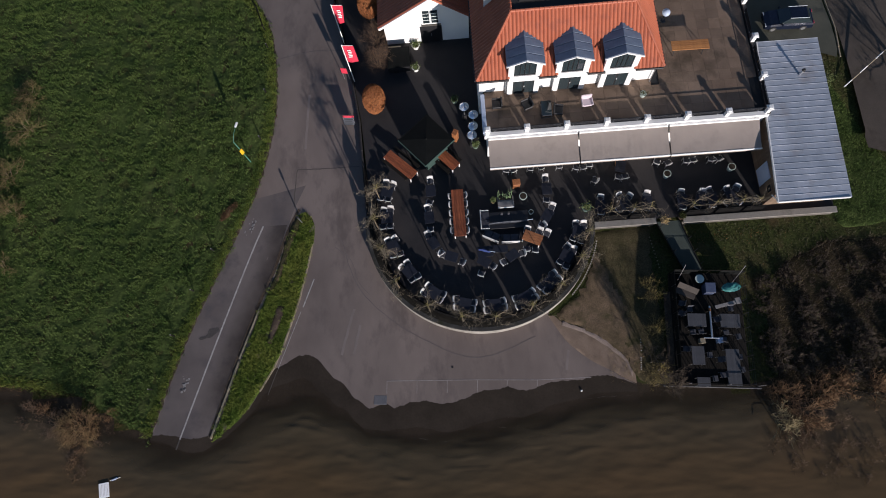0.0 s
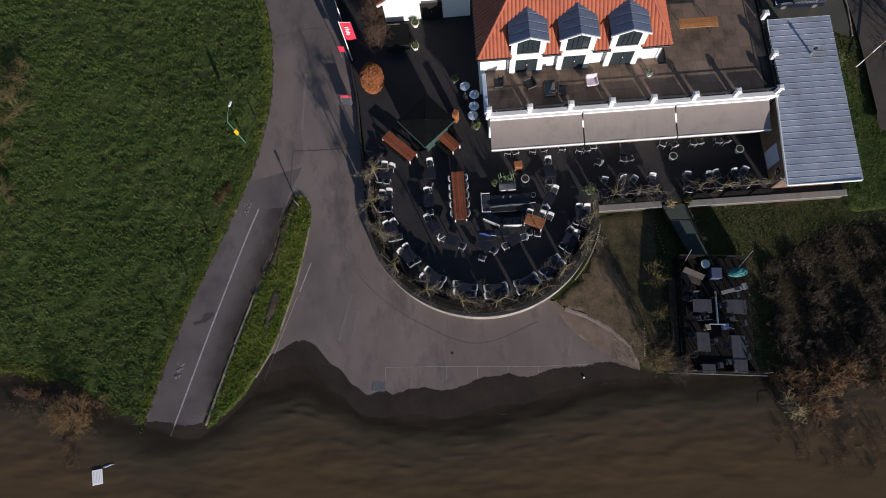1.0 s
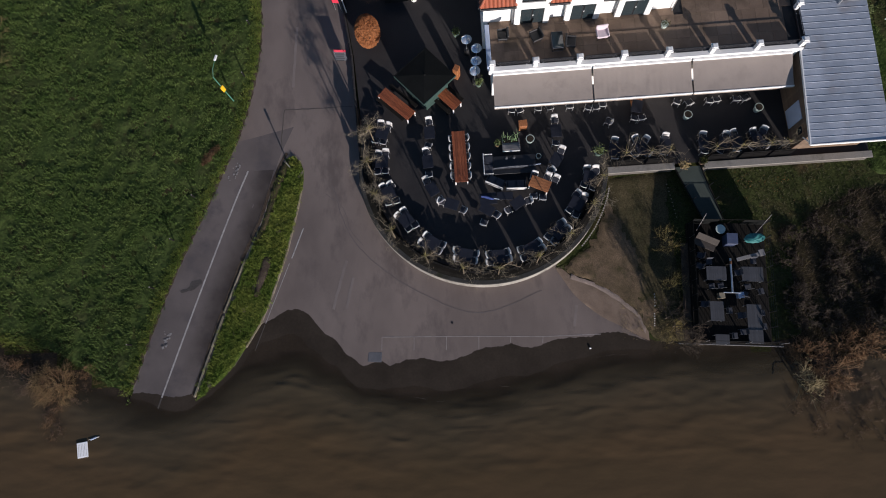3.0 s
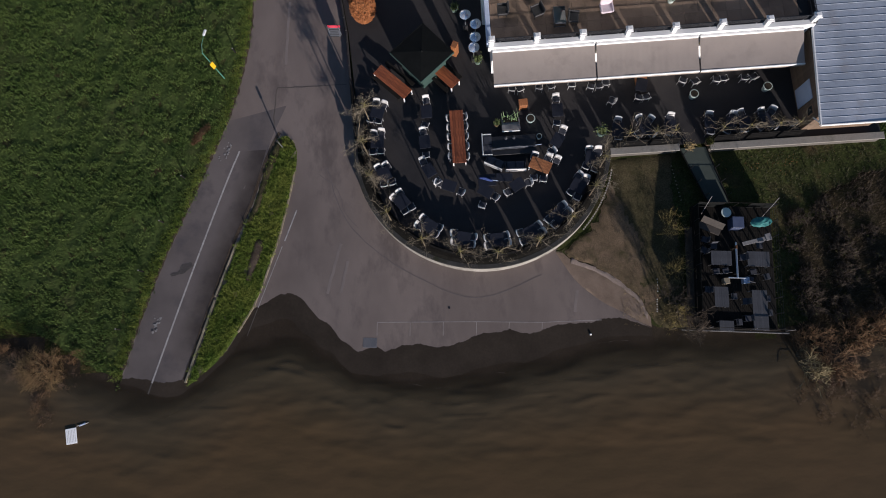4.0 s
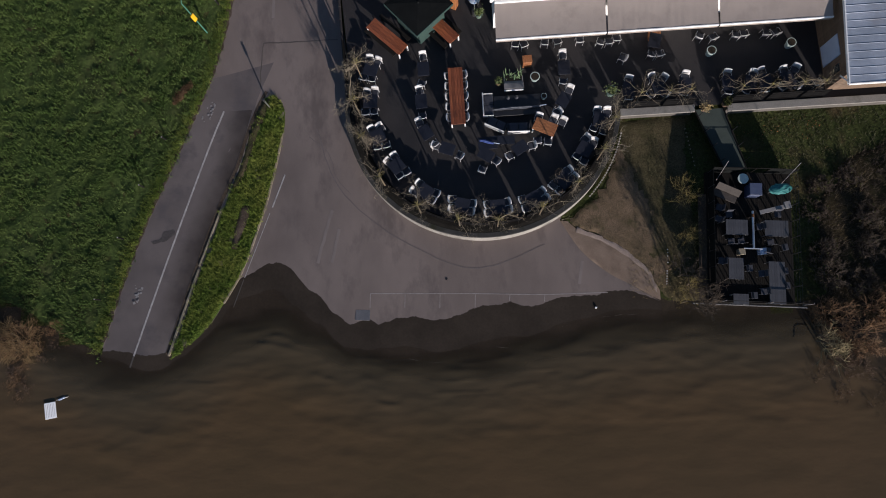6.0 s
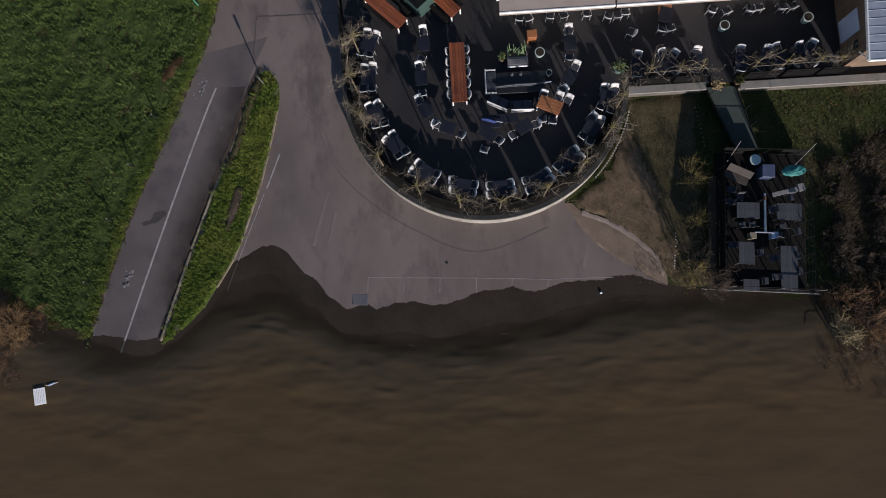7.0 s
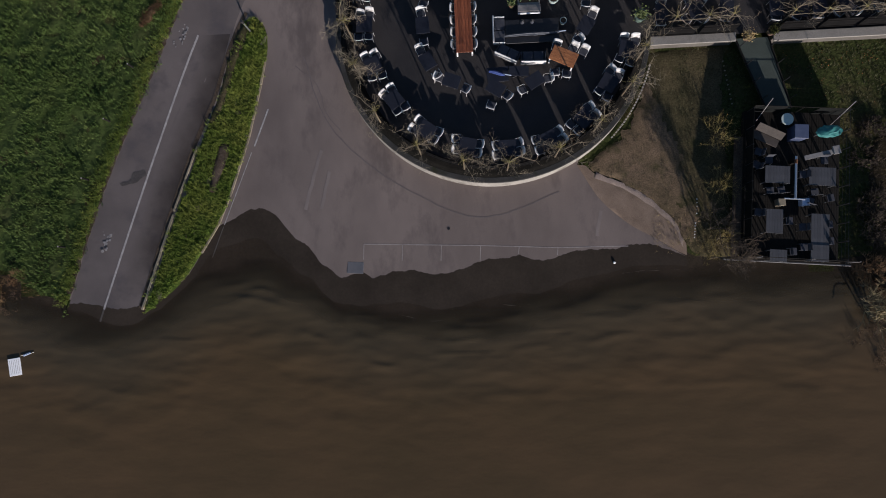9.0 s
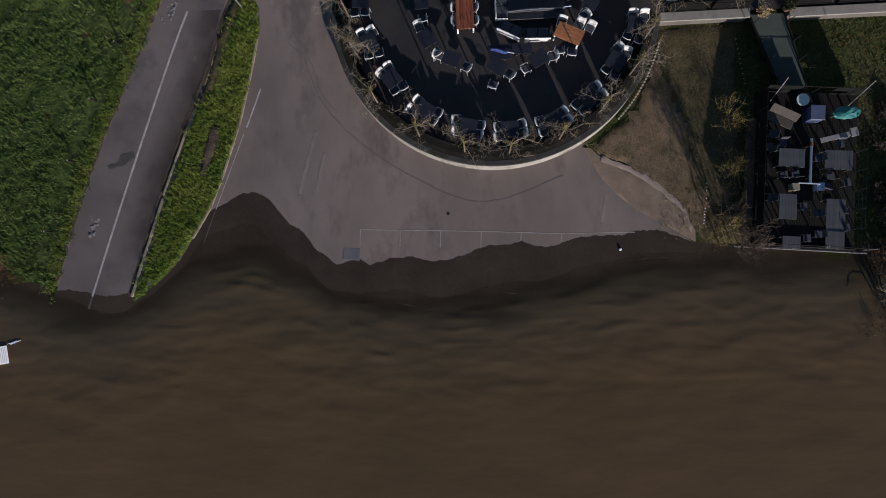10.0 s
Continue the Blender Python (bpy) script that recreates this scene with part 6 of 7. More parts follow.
def lounge_table():
    t = thing("lounge_table", "large black low table with a folded grey cloth on it", "table", at=pose(4.35, 15.97, TZ))
    part("tabletop", box(B(), (0, 0, 0.42), (3.3, 1.5, 0.06), bevel=0.01), "black", t)
    for sx in (-1.5, 1.5):
        for sy in (-0.65, 0.65):
            part("leg", box(B(), (sx, sy, 0.2), (0.09, 0.09, 0.4)), "black", t)
    folded_parasol(4.3, 15.72, TZ + 0.46, 2, 3.4, "greytop", "folded grey parasol lying across the low table", 3)
    for x in (3.75, 4.35):
        l = thing("lantern", "small round grey lantern on the low table", "lantern", "lanterns", pose(x, 16.52, TZ + 0.45))
        part("body", cyl(B(), (0, 0, 0), (0, 0, 0.22), 0.13, 0.10, 10), "greytop", l)
        part("cap", cyl(B(), (0, 0, 0.22), (0, 0, 0.28), 0.11, 0.03, 10), "darksteel", l)


lounge_table()
M["blueparasol"] = surf("blue_parasol", (0.03, 0.055, 0.20), (0.05, 0.09, 0.28), 2.0, 0.7, fine=0.15)
folded_parasol(2.05, 13.25, TZ + 0.76, -14, 1.0, "blueparasol", "short folded blue parasol on a dark table", 6)


def planter_box():
    p = thing("planter", "grey wooden planter box with green sword-shaped leaves", "planter", at=pose(4.2, 17.6, TZ))
    part("box", box(B(), (0, 0.1, 0.3), (1.35, 0.8, 0.6), bevel=0.02), "greyplank", p)
    part("lid", box(B(), (0, -0.25, 0.63), (1.4, 0.42, 0.05), bevel=0.01), "greyplank", p, "pale grey board")
    part("rim", box(B(), (0, -0.52, 0.5), (1.38, 0.08, 0.1), bevel=0.01), "whitepaint", p)
    part("soil", box(B(), (0, 0.3, 0.61), (1.2, 0.36, 0.03)), "soil", p)
    rng = random.Random(5)
    segs = []
    for i in range(34):
        b = Vector((rng.uniform(-.7, .6), rng.uniform(0.2, 0.75), 0.6))
        segs.append((b, b + Vector((rng.gauss(0, .16), rng.gauss(0.05, .14), rng.uniform(.3, .6))), 0.03, 0.006))
    part("leaves", twig_mesh("leaves", segs, "leafgreen"), None, p)


M["greyplank"] = surf("grey_plank", (0.16, 0.15, 0.15), (0.22, 0.21, 0.205), 2.0, 0.8, bump=0.2, fine=0.15)
M["leafgreen"] = surf("sword_leaf", (0.16, 0.26, 0.12), (0.24, 0.34, 0.18), 2.0, 0.5, fine=0.2)
planter_box()


def crate(x, y, rz, s=0.6, h=0.75):
    c = thing("wooden_crate", "orange-brown wooden crate stand", "crate", "crates", pose(x, y, TZ, 0, 0, rz))
    part("body", box(B(), (0, 0, h / 2), (s, s * 0.85, h), bevel=0.015), "orange", c)
    part("lid", box(B(), (0, 0, h + 0.02), (s + 0.06, s * 0.9, 0.04), bevel=0.01), "orange", c)


crate(5.25, 19.2, 3, 0.62, 0.8)
crate(14.4, 20.6, 0, 0.7, 0.7)
crate(0.25, 24.1, 62, 0.5, 1.4)


def pot(x, y, r, h, mat, label, plant=""):
    p = thing("plant_pot", label, "pot", "pots", pose(x, y, TZ))
    bm = B()
    cyl(bm, (0, 0, 0), (0, 0, h), r * 0.7, r, 14)
    part("pot", bm, mat, p)
    part("soil", cyl(B(), (0, 0, h - 0.02), (0, 0, h + 0.01), r * 0.88, r * 0.88, 12), "soil", p)
    part("rim", cyl(B(), (0, 0, h - 0.05), (0, 0, h + 0.005), r * 1.06, r * 1.06, 14), mat, p)
    if plant:
        rng = random.Random(int(x * 100))
        spots = [(rng.gauss(0, r * .55), rng.gauss(0, r * .55), h + abs(rng.gauss(0.12, .15))) for _ in range(260)]
        part("foliage", leaf_mesh("foliage", spots, 0.06, plant, rng), None, p)


M["potpale"] = surf("pale_glaze", (0.42, 0.50, 0.46), (0.52, 0.60, 0.55), 3.0, 0.35, fine=0.08)
M["soilpot"] = surf("clay", (0.10, 0.06, 0.04), (0.14, 0.09, 0.06), 3.0, 0.8, fine=0.2)
pot(5.75, 18.0, 0.33, 0.5, "potpale", "pale mint glazed pot holding earth")
pot(3.15, 17.8, 0.22, 0.45, "wood", "small round terracotta pot with greenery", "boxgreen")
pot(6.3, 16.55, 0.2, 0.4, "potpale", "small pale pot on the paving")
pot(11.0, 16.55, 0.36, 0.6, "pot", "green glazed pot with pale rim", "boxgreen")
pot(18.2, 19.05, 0.32, 0.6, "potpale", "pale green glazed pot holding earth")
pot(23.7, 19.25, 0.32, 0.6, "potpale", "pale green glazed pot holding earth")
pot(-2.9, 34.0, 0.36, 0.45, "whitepaint", "square white pot with a clipped green bush by the annex", "boxgreen")
pot(-3.0, 31.6, 0.34, 0.45, "whitepaint", "square white pot with a clipped green bush by the annex", "boxgreen")
pot(2.0, 23.2, 0.3, 0.5, "pot", "green pot with foliage beside the awning", "boxgreen")
pot(0.4, 27.9, 0.3, 0.5, "pot", "pot with thin foliage near the house", "boxgreen")
pot(17.4, 14.95, 0.28, 0.4, "soilpot", "pot with grassy plant at the ramp head", "dryreed")
pot(18.85, 15.2, 0.26, 0.4, "soilpot", "pot with yellow-green plant at the ramp head", "ivy")


def patio_heater(x, y):
    s = thing("patio_heater", "standing patio heater with a round steel reflector", "heater", "patio heaters by the house", pose(x, y, TZ))
    v, f, n = [(0, 0, 2.28)], [], 24
    for r, z in ((0.15, 2.26), (0.28, 2.21), (0.38, 2.13), (0.44, 2.05)):
        v += [(r * math.cos(6.2832 * i / n), r * math.sin(6.2832 * i / n), z) for i in range(n)]
    f += [(0, 1 + i, 1 + (i + 1) % n) for i in range(n)]
    for k in range(3):
        f += [(1 + k * n + i, 1 + (k + 1) * n + i, 1 + (k + 1) * n + (i + 1) % n, 1 + k * n + (i + 1) % n) for i in range(n)]
    part("reflector", raw("reflector", v, f, "mirror", True), None, s)
    part("burner", cyl(B(), (0, 0, 1.8), (0, 0, 2.1), 0.09, 0.11, 12), "steel", s)
    part("column", cyl(B(), (0, 0, 0.6), (0, 0, 1.8), 0.035, 0.035, 8), "steel", s)
    part("base", cyl(B(), (0, 0, 0), (0, 0, 0.65), 0.24, 0.2, 16), "darksteel", s)


M["mirror"] = surf("polished_steel", (0.72, 0.75, 0.80), (0.78, 0.81, 0.86), 3.0, 0.22, metal=0.75, fine=0.02)
for x, y in ((1.2, 26.2), (1.95, 25.35), (1.85, 24.25), (1.7, 23.4)):
    patio_heater(x, y)


def kiosk():
    p = thing("garden_kiosk", "square dark garden kiosk with a low roof and green fascia", "kiosk", at=pose(-2.25, 23.05, TZ, 0, 0, 41))
    s, k = 1.72, 1.22
    for i in range(4):
        a, b = [Vector((s * sx, s * sy, 2.45)) for sx, sy in (((-1, -1), (1, -1)), ((1, -1), (1, 1)), ((1, 1), (-1, 1)), ((-1, 1), (-1, -1)))[i]]
        c = part("roof_slope", slab(B(), [a, b, (0, 0, 2.66)], 0.03), "darkcloth", p)
        mid = (a + b) / 2
        # shade in the colour: both fascias turned from the sun get the dark cloth
        part("fascia", box(B(), (mid.x, mid.y, 2.37), (2 * s, 0.05, 0.2), rz=0 if i % 2 == 0 else 90), "greencloth" if i in (0, 3) else "darkcloth", c, "green fascia" if i in (0, 3) else "fascia coloured dark on the side away from the sun")
        m = mid * (k / s)
        part("wall", box(B(), (m.x, m.y, 1.2), (2 * k, 0.06, 2.4), rz=0 if i % 2 == 0 else 90), "greencloth", p, "dark green boarded wall")
    part("finial", cyl(B(), (0, 0, 2.62), (0, 0, 2.74), 0.12, 0.03, 8), "darkcloth", p)


kiosk()


def topiary(x, y, r, h, seed):
    rng = random.Random(seed)
    t = thing("beech_topiary", "rounded clipped beech with copper winter leaves", "hedge", "clipped beeches", pose(x, y, TZ))
    bm = ball(B(), (0, 0, h * 0.52), (r * 0.86, r * 1.05, h * 0.5), 3)
    for v in bm.verts:
        v.co += v.co.normalized() * rng.uniform(-.06, .06)
    part("core", bm, "hedgecore", t)
    spots = []
    for _ in range(5200):
        d = Vector((rng.gauss(0, 1), rng.gauss(0, 1), rng.gauss(0.2, 1))).normalized()
        k = rng.uniform(0.9, 1.04)
        spots.append((d.x * r * k, d.y * r * 1.22 * k, h * 0.52 + d.z * h * 0.53 * k))
    part("leaves", leaf_mesh("leaves", spots, 0.07, "hedge", rng), None, t)


topiary(-6.85, 28.0, 1.0, 2.8, 51)
topiary(-7.2, 38.2, 0.95, 2.8, 52)
bush("shrub", "bare straw-brown shrub between the clipped beeches", -6.6, 35.0, TZ, 2.6, 2.4, 22, "brushtwig", 53, 3, 0, r=0.016)
bush("shrub", "bare straw-brown shrub between the clipped beeches", -6.5, 32.4, TZ, 2.5, 2.2, 20, "brushtwig", 54, 3, 0, r=0.016)


def flagpole(x, y, h, wave):
    f = thing("flagpole", "white flagpole with a red banner", "flag", "flagpoles by the road", pose(x, y, 1.2))
    part("pole", cyl(B(), (0, 0, 0), (0, 0, h), 0.055, 0.035, 8), "whitepaint", f)
    part("arm", cyl(B(), (0, 0, h - 0.1), (0.95, -0.1, h - 0.1), 0.02, 0.02, 6), "whitepaint", f)
    v, fc = [], []
    for j in range(9):
        for i in range(6):
            u, w = i / 5, j / 8
            v.append((0.06 + u * (0.95 - wave * w), -0.1 * u + 0.06 * math.sin(u * 5 + w * 3), h - 0.1 - w * 2.4))
    for j in range(8):
        for i in range(5):
            fc.append((j * 6 + i, j * 6 + i + 1, (j + 1) * 6 + i + 1, (j + 1) * 6 + i))
    fl = part("banner", raw("banner", v, fc, "red", True), None, f, "red banner with pale marks")
    bm = B()
    for k in range(5):
        box(bm, (0.50 + 0.05 * (k % 2), -0.13 + 0.05 * math.sin(2.5 + k * .6), h - 0.75 - 0.2 * k), (0.30, 0.02, 0.11))
    part("mark", bm, "whitepaint", fl, "pale bars")


flagpole(-9.7, 34.9, 6.2, 0.35)
flagpole(-8.85, 30.9, 6.0, 0.0)


def sign_board(x, y, rz, w, h, z, mat, label, top="", posts=True, tilt=0.0):
    s = thing("sign_board", label, "sign", at=pose(x, y, land(x, y), 0, 0, rz))
    part("panel", box(B(), (0, 0, z), (w, 0.06, h), rx=tilt, bevel=0.01), mat, s)
    def on(u, v, k):
        q = Euler((radians(tilt), 0, 0)).to_matrix() @ Vector((u, -k, v))
        return (q.x, q.y, q.z + z)
    if top:
        part("header", box(B(), on(0, h / 2 - 0.1, 0.01), (w * 1.01, 0.065, 0.2), rx=tilt), top, s)
        bm = B()
        for k in range(4):
            box(bm, on(0, h / 2 - 0.36 - 0.18 * k, 0.035), (w * (0.8 - 0.13 * (k % 2)), 0.012, 0.07), rx=tilt)
        part("lettering", bm, "black", s, "dark bars of writing")
    if posts:
        for sx in (-1, 1):
            part("post", cyl(B(), (sx * w * 0.45, 0.04, 0), (sx * w * 0.45, 0.04, z + h / 2), 0.03, 0.03, 6), "steel", s)


sign_board(-9.35, 26.6, -6, 1.0, 0.9, 0.72, "greytop", "tilted grey notice board with a red header beside the road", "red", True, -38)
sign_board(-9.55, 31.2, -10, 0.55, 0.8, 1.5, "red", "small red and white sign on a post")


def fence_line(pts, h, gap, label):
    for k, (x, y) in enumerate(dense(pts, gap)):
        f = thing("fence_post", label, "post", "fence posts by the road", pose(x, y, land(x, y)))
        part("post", cyl(B(), (0, 0, -0.05), (0, 0, h), 0.06, 0.055, 8), "greywood", f)
        part("top", cyl(B(), (0, 0, h), (0, 0, h + 0.03), 0.055, 0.03, 8), "greyplank", f, "pale top")


fence_line([(-17.25, 35.4), (-17.3, 30.5), (-17.75, 25.8)], 0.75, 6.6, "short dark wooden post with a pale top")
fence_line([(-21.8, 15.4), (-23.5, 11.9), (-25.1, 8.1), (-26.8, 3.7)], 0.75, 4.2, "short dark wooden post with a pale top")


def guard_rail():
    g = thing("barrier", "low wooden barrier rail with a blue and orange sheet", "fence", at=pose(0, 0, 0))
    P = [(-17.6, 37.4), (-18.3, 39.6), (-19.5, 41.9)]
    for x, y in P:
        part("post", cyl(B(), (x, y, land(x, y)), (x, y, land(x, y) + 1.0), 0.05, 0.05, 8), "greywood", g)
    for (x0, y0), (x1, y1) in zip(P, P[1:]):
        part("rail", cyl(B(), (x0, y0, 2.1), (x1, y1, 2.2), 0.045, 0.045, 6), "greywood", g)
    part("sheet", box(B(), (-20.3, 42.2, 1.9), (1.1, 0.08, 0.6), rz=-30, rx=50, bevel=0.02), "bluecloth", g, "blue sheet")
    part("sheet", box(B(), (-19.7, 41.6, 1.7), (0.5, 0.08, 0.4), rz=-30, rx=50, bevel=0.02), "orange", g, "orange sheet")


M["bluecloth"] = surf("blue_cloth", (0.06, 0.16, 0.42), (0.10, 0.22, 0.50), 2.0, 0.7, fine=0.1)
guard_rail()


def street_lamp():
    z = land(-18.65, 23.6)
    l = thing("street_lamp", "green lamp post with a yellow sign and a pale lamp head", "lamp", at=pose(-18.65, 23.6, z))
    part("pole", cyl(B(), (0, 0, 0), (0, 0, 4.1), 0.05, 0.035, 8), "greenpole", l)
    part("arm", tube(B(), [(0, 0, 4.1), (0.12, 0.5, 4.5), (0.3, 1.15, 4.6)], 0.02), "greenpole", l)
    part("lamp_head", box(B(), (0.36, 1.35, 4.62), (0.2, 0.5, 0.1), rz=-16, bevel=0.04), "whitepaint", l, "pale lamp head")
    s = part("sign", box(B(), (0.06, -0.08, 2.35), (0.32, 0.04, 0.75), rz=58, bevel=0.01), "yellow", l, "yellow sign")
    part("sign_back", box(B(), (0.06, -0.03, 2.35), (0.34, 0.02, 0.77), rz=58), "black", s)


street_lamp()


def path_lamp():
    z = land(-13.95, 17.5)
    l = thing("path_lamp", "slim grey post light on the verge", "lamp", at=pose(-13.95, 17.5, z))
    part("pole", cyl(B(), (0, 0, 0), (0, 0, 1.3), 0.05, 0.045, 8), "steel", l)
    part("lamp_head", cyl(B(), (0, 0, 1.3), (0, 0, 1.6), 0.09, 0.09, 10), "darksteel", l)


path_lamp()


M["signwhite"] = surf("sign_white", (0.90, 0.90, 0.90), (0.93, 0.93, 0.93), 2.0, 0.4, fine=0.02)


def info_board():
    b = thing("information_board", "white information panel with faint text bars standing in the water", "sign", at=pose(-30.3, -4.08, -1.168, 0, 1.5, -82))
    part("panel", box(B(), (0, 0, 1.197), (1.15, 0.85, 0.03), bevel=0.01), "signwhite", b)
    for k in range(6):
        part("text_bar", box(B(), (0, 0.30 - 0.12 * k, 1.214), (0.9, 0.014, 0.006)), "coping", b)
    for sx in (-0.45, 0.45):
        part("post", cyl(B(), (sx, 0.1, -0.3), (sx, 0.1, 1.185), 0.04, 0.04, 8), "steel", b)
    g = thing("float_marker", "small pale blue marker in the water", "marker", at=pose(-29.5, -3.3, 0))
    part("float", box(B(), (0, 0, 0.01), (0.55, 0.14, 0.06), rz=20, bevel=0.04), "bluedoor", g)
    part("cord", cyl(B(), (-0.4, -0.1, 0.03), (0.5, 0.12, 0.03), 0.012, 0.015, 5), "whitepaint", g)


info_board()

# ---------------- jetty terrace ----------------
JZ = 0.95
JX0, JX1, JY0, JY1 = 16.6, 22.2, 1.25, 10.4
JTURN = pose(19.3, 1.25, 0, 0, 0, -5) @ pose(-19.3, -1.25, 0)


M["deckgrey"] = surf("grey_slat", (0.040, 0.041, 0.047), (0.056, 0.057, 0.064), 2.0, 0.6, fine=0.12, piece=0.12)


def jetty():
    j = thing("jetty", "weathered dark timber platform over the bank", "jetty", at=JTURN)
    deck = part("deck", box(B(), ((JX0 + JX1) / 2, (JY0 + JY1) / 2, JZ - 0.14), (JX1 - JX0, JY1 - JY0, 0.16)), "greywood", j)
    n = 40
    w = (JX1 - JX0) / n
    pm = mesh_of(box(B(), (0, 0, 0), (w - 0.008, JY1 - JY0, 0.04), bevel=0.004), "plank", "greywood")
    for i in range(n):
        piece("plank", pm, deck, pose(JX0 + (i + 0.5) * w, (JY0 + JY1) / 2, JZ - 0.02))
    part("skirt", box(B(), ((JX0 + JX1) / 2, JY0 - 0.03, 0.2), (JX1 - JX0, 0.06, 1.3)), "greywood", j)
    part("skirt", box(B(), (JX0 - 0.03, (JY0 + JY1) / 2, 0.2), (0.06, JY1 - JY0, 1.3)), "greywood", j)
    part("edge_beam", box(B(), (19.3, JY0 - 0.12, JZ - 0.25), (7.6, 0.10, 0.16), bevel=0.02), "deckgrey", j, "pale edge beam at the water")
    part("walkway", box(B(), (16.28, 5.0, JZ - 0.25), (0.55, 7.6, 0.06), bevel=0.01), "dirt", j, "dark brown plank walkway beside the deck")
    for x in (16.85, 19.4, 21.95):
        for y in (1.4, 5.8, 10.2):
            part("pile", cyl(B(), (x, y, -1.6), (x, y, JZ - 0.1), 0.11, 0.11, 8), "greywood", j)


jetty()


def jetty_fence():
    f = thing("fence", "dark post fence with screens round the jetty", "fence", at=JTURN)
    for i in range(9):
        part("post", cyl(B(), (JX1 - 0.06, JY0 + 0.1 + i * 1.12, JZ), (JX1 - 0.06, JY0 + 0.1 + i * 1.12, JZ + 1.15), 0.035, 0.035, 6), "black", f)
        part("post", cyl(B(), (JX0 + 0.06, JY0 + 0.1 + i * 1.12, JZ), (JX0 + 0.06, JY0 + 0.1 + i * 1.12, JZ + 1.0), 0.035, 0.035, 6), "black", f)
    for z in (0.45, 0.8, 1.12):
        part("wire", cyl(B(), (JX1 - 0.06, JY0, JZ + z), (JX1 - 0.06, JY1, JZ + z), 0.008, 0.008, 4), "black", f)
    for i in range(8):
        part("screen", box(B(), (JX0 + 0.06, JY0 + 0.66 + i * 1.12, JZ + 0.5), (0.03, 1.06, 0.9)), "darkcloth", f, "dark cloth screen")
    for i in range(6):
        if i not in (2, 3):
            part("screen", box(B(), (JX0 + 0.55 + i * 0.93, JY1 - 0.05, JZ + 0.6), (0.9, 0.03, 1.16)), "darkcloth", f, "dark cloth screen")
        part("post", cyl(B(), (JX0 + 0.08 + i * 0.93, JY1 - 0.05, JZ), (JX0 + 0.08 + i * 0.93, JY1 - 0.05, JZ + 1.25), 0.03, 0.03, 6), "greywood", f)
    part("rail", cyl(B(), (JX0, JY1 - 0.05, JZ + 1.22), (JX1, JY1 - 0.05, JZ + 1.22), 0.02, 0.02, 6), "greywood", f)
    part("rail", cyl(B(), (17.3, JY0 + 0.05, JZ + 1.0), (22.9, JY0 + 0.05, JZ + 1.0), 0.022, 0.022, 6), "greywood", f)
    part("kick_board", box(B(), ((JX0 + JX1) / 2, JY0 + 0.02, JZ + 0.16), (JX1 - JX0, 0.03, 0.32)), "greywood", f)
    for x in (17.3, 20.3, 22.9):
        part("post", cyl(B(), (x, JY0 + 0.05, JZ - 0.4), (x, JY0 + 0.05, JZ + 1.05), 0.03, 0.03, 6), "greyplank", f)
    for a, b in (((17.1, 9.7, JZ + 0.2), (17.3, 10.6, JZ + 1.9)), ((21.5, 9.6, JZ + 0.2), (22.0, 10.6, JZ + 1.9))):
        part("brace", cyl(B(), a, b, 0.022, 0.022, 6), "greyplank", f, "pale slanting pole")


jetty_fence()


def grey_table(x, y, w, l, rz=0.0, h=0.75, mat="deckgrey"):
    t = thing("jetty_table", "grey-topped slatted table stacked on the jetty", "table", "tables on the jetty", pose(x, y, JZ, 0, 0, rz - 5))
    n = max(3, int(w / 0.16))
    top = part("tabletop", box(B(), (0, 0, h - 0.04), (w * 0.96, l * 0.96, 0.02)), mat, t)
    pm = mesh_of(box(B(), (0, 0, 0), (w / n - 0.003, l, 0.025), bevel=0.002), "slat", mat)
    for i in range(n):
        piece("slat", pm, top, pose(-w / 2 + (i + 0.5) * w / n, 0, h - 0.012))
    for sx in (-1, 1):
        for sy in (-1, 1):
            part("leg", box(B(), (sx * (w / 2 - 0.05), sy * (l / 2 - 0.05), h / 2 - 0.03), (0.05, 0.05, h - 0.06)), "steel", t)


for a in ((18.65, 6.4, 1.45, 1.05), (21.25, 6.17, 1.55, 1.1), (18.29, 3.59, 0.98, 1.45), (20.85, 2.5, 1.05, 2.85), (18.37, 1.53, 1.0, 0.7)):
    grey_table(*a)


def stack_chair(x, y, rz):
    c = thing("jetty_chair", "dark folding chair with steel frame on the jetty", "chair", "chairs on the jetty", pose(x, y, JZ, 0, 0, rz))
    part("seat", box(B(), (0, 0, 0.44), (0.44, 0.42, 0.035), bevel=0.01), "cushion", c)
    part("backrest", box(B(), (0, -0.21, 0.7), (0.44, 0.035, 0.34), rx=8, bevel=0.01), "cushion", c)
    part("top_rail", cyl(B(), (-0.24, -0.24, 0.9), (0.24, -0.24, 0.9), 0.014, 0.014, 6), "darksteel", c)
    for sx in (-1, 1):
        for sy in (-1, 1):
            part("leg", cyl(B(), (sx * 0.2, sy * 0.19, 0), (sx * 0.2, sy * 0.19, 0.44), 0.013, 0.013, 5), "steel", c)


for a in ((18.3, 5.5, 0), (18.95, 5.5, 5), (18.35, 7.35, 180), (21.6, 7.2, 180), (20.9, 5.3, 4), (20.3, 6.4, 90), (17.75, 7.9, 70), (17.6, 7.1, 60), (17.5, 4.2, 80),
          (19.3, 3.6, -90), (20.05, 2.0, 90), (20.05, 3.2, 90), (21.6, 2.3, -90), (21.6, 3.3, -90), (19.4, 1.75, -90), (20.6, 4.75, -20), (21.8, 4.9, -80)):
    stack_chair(*a)


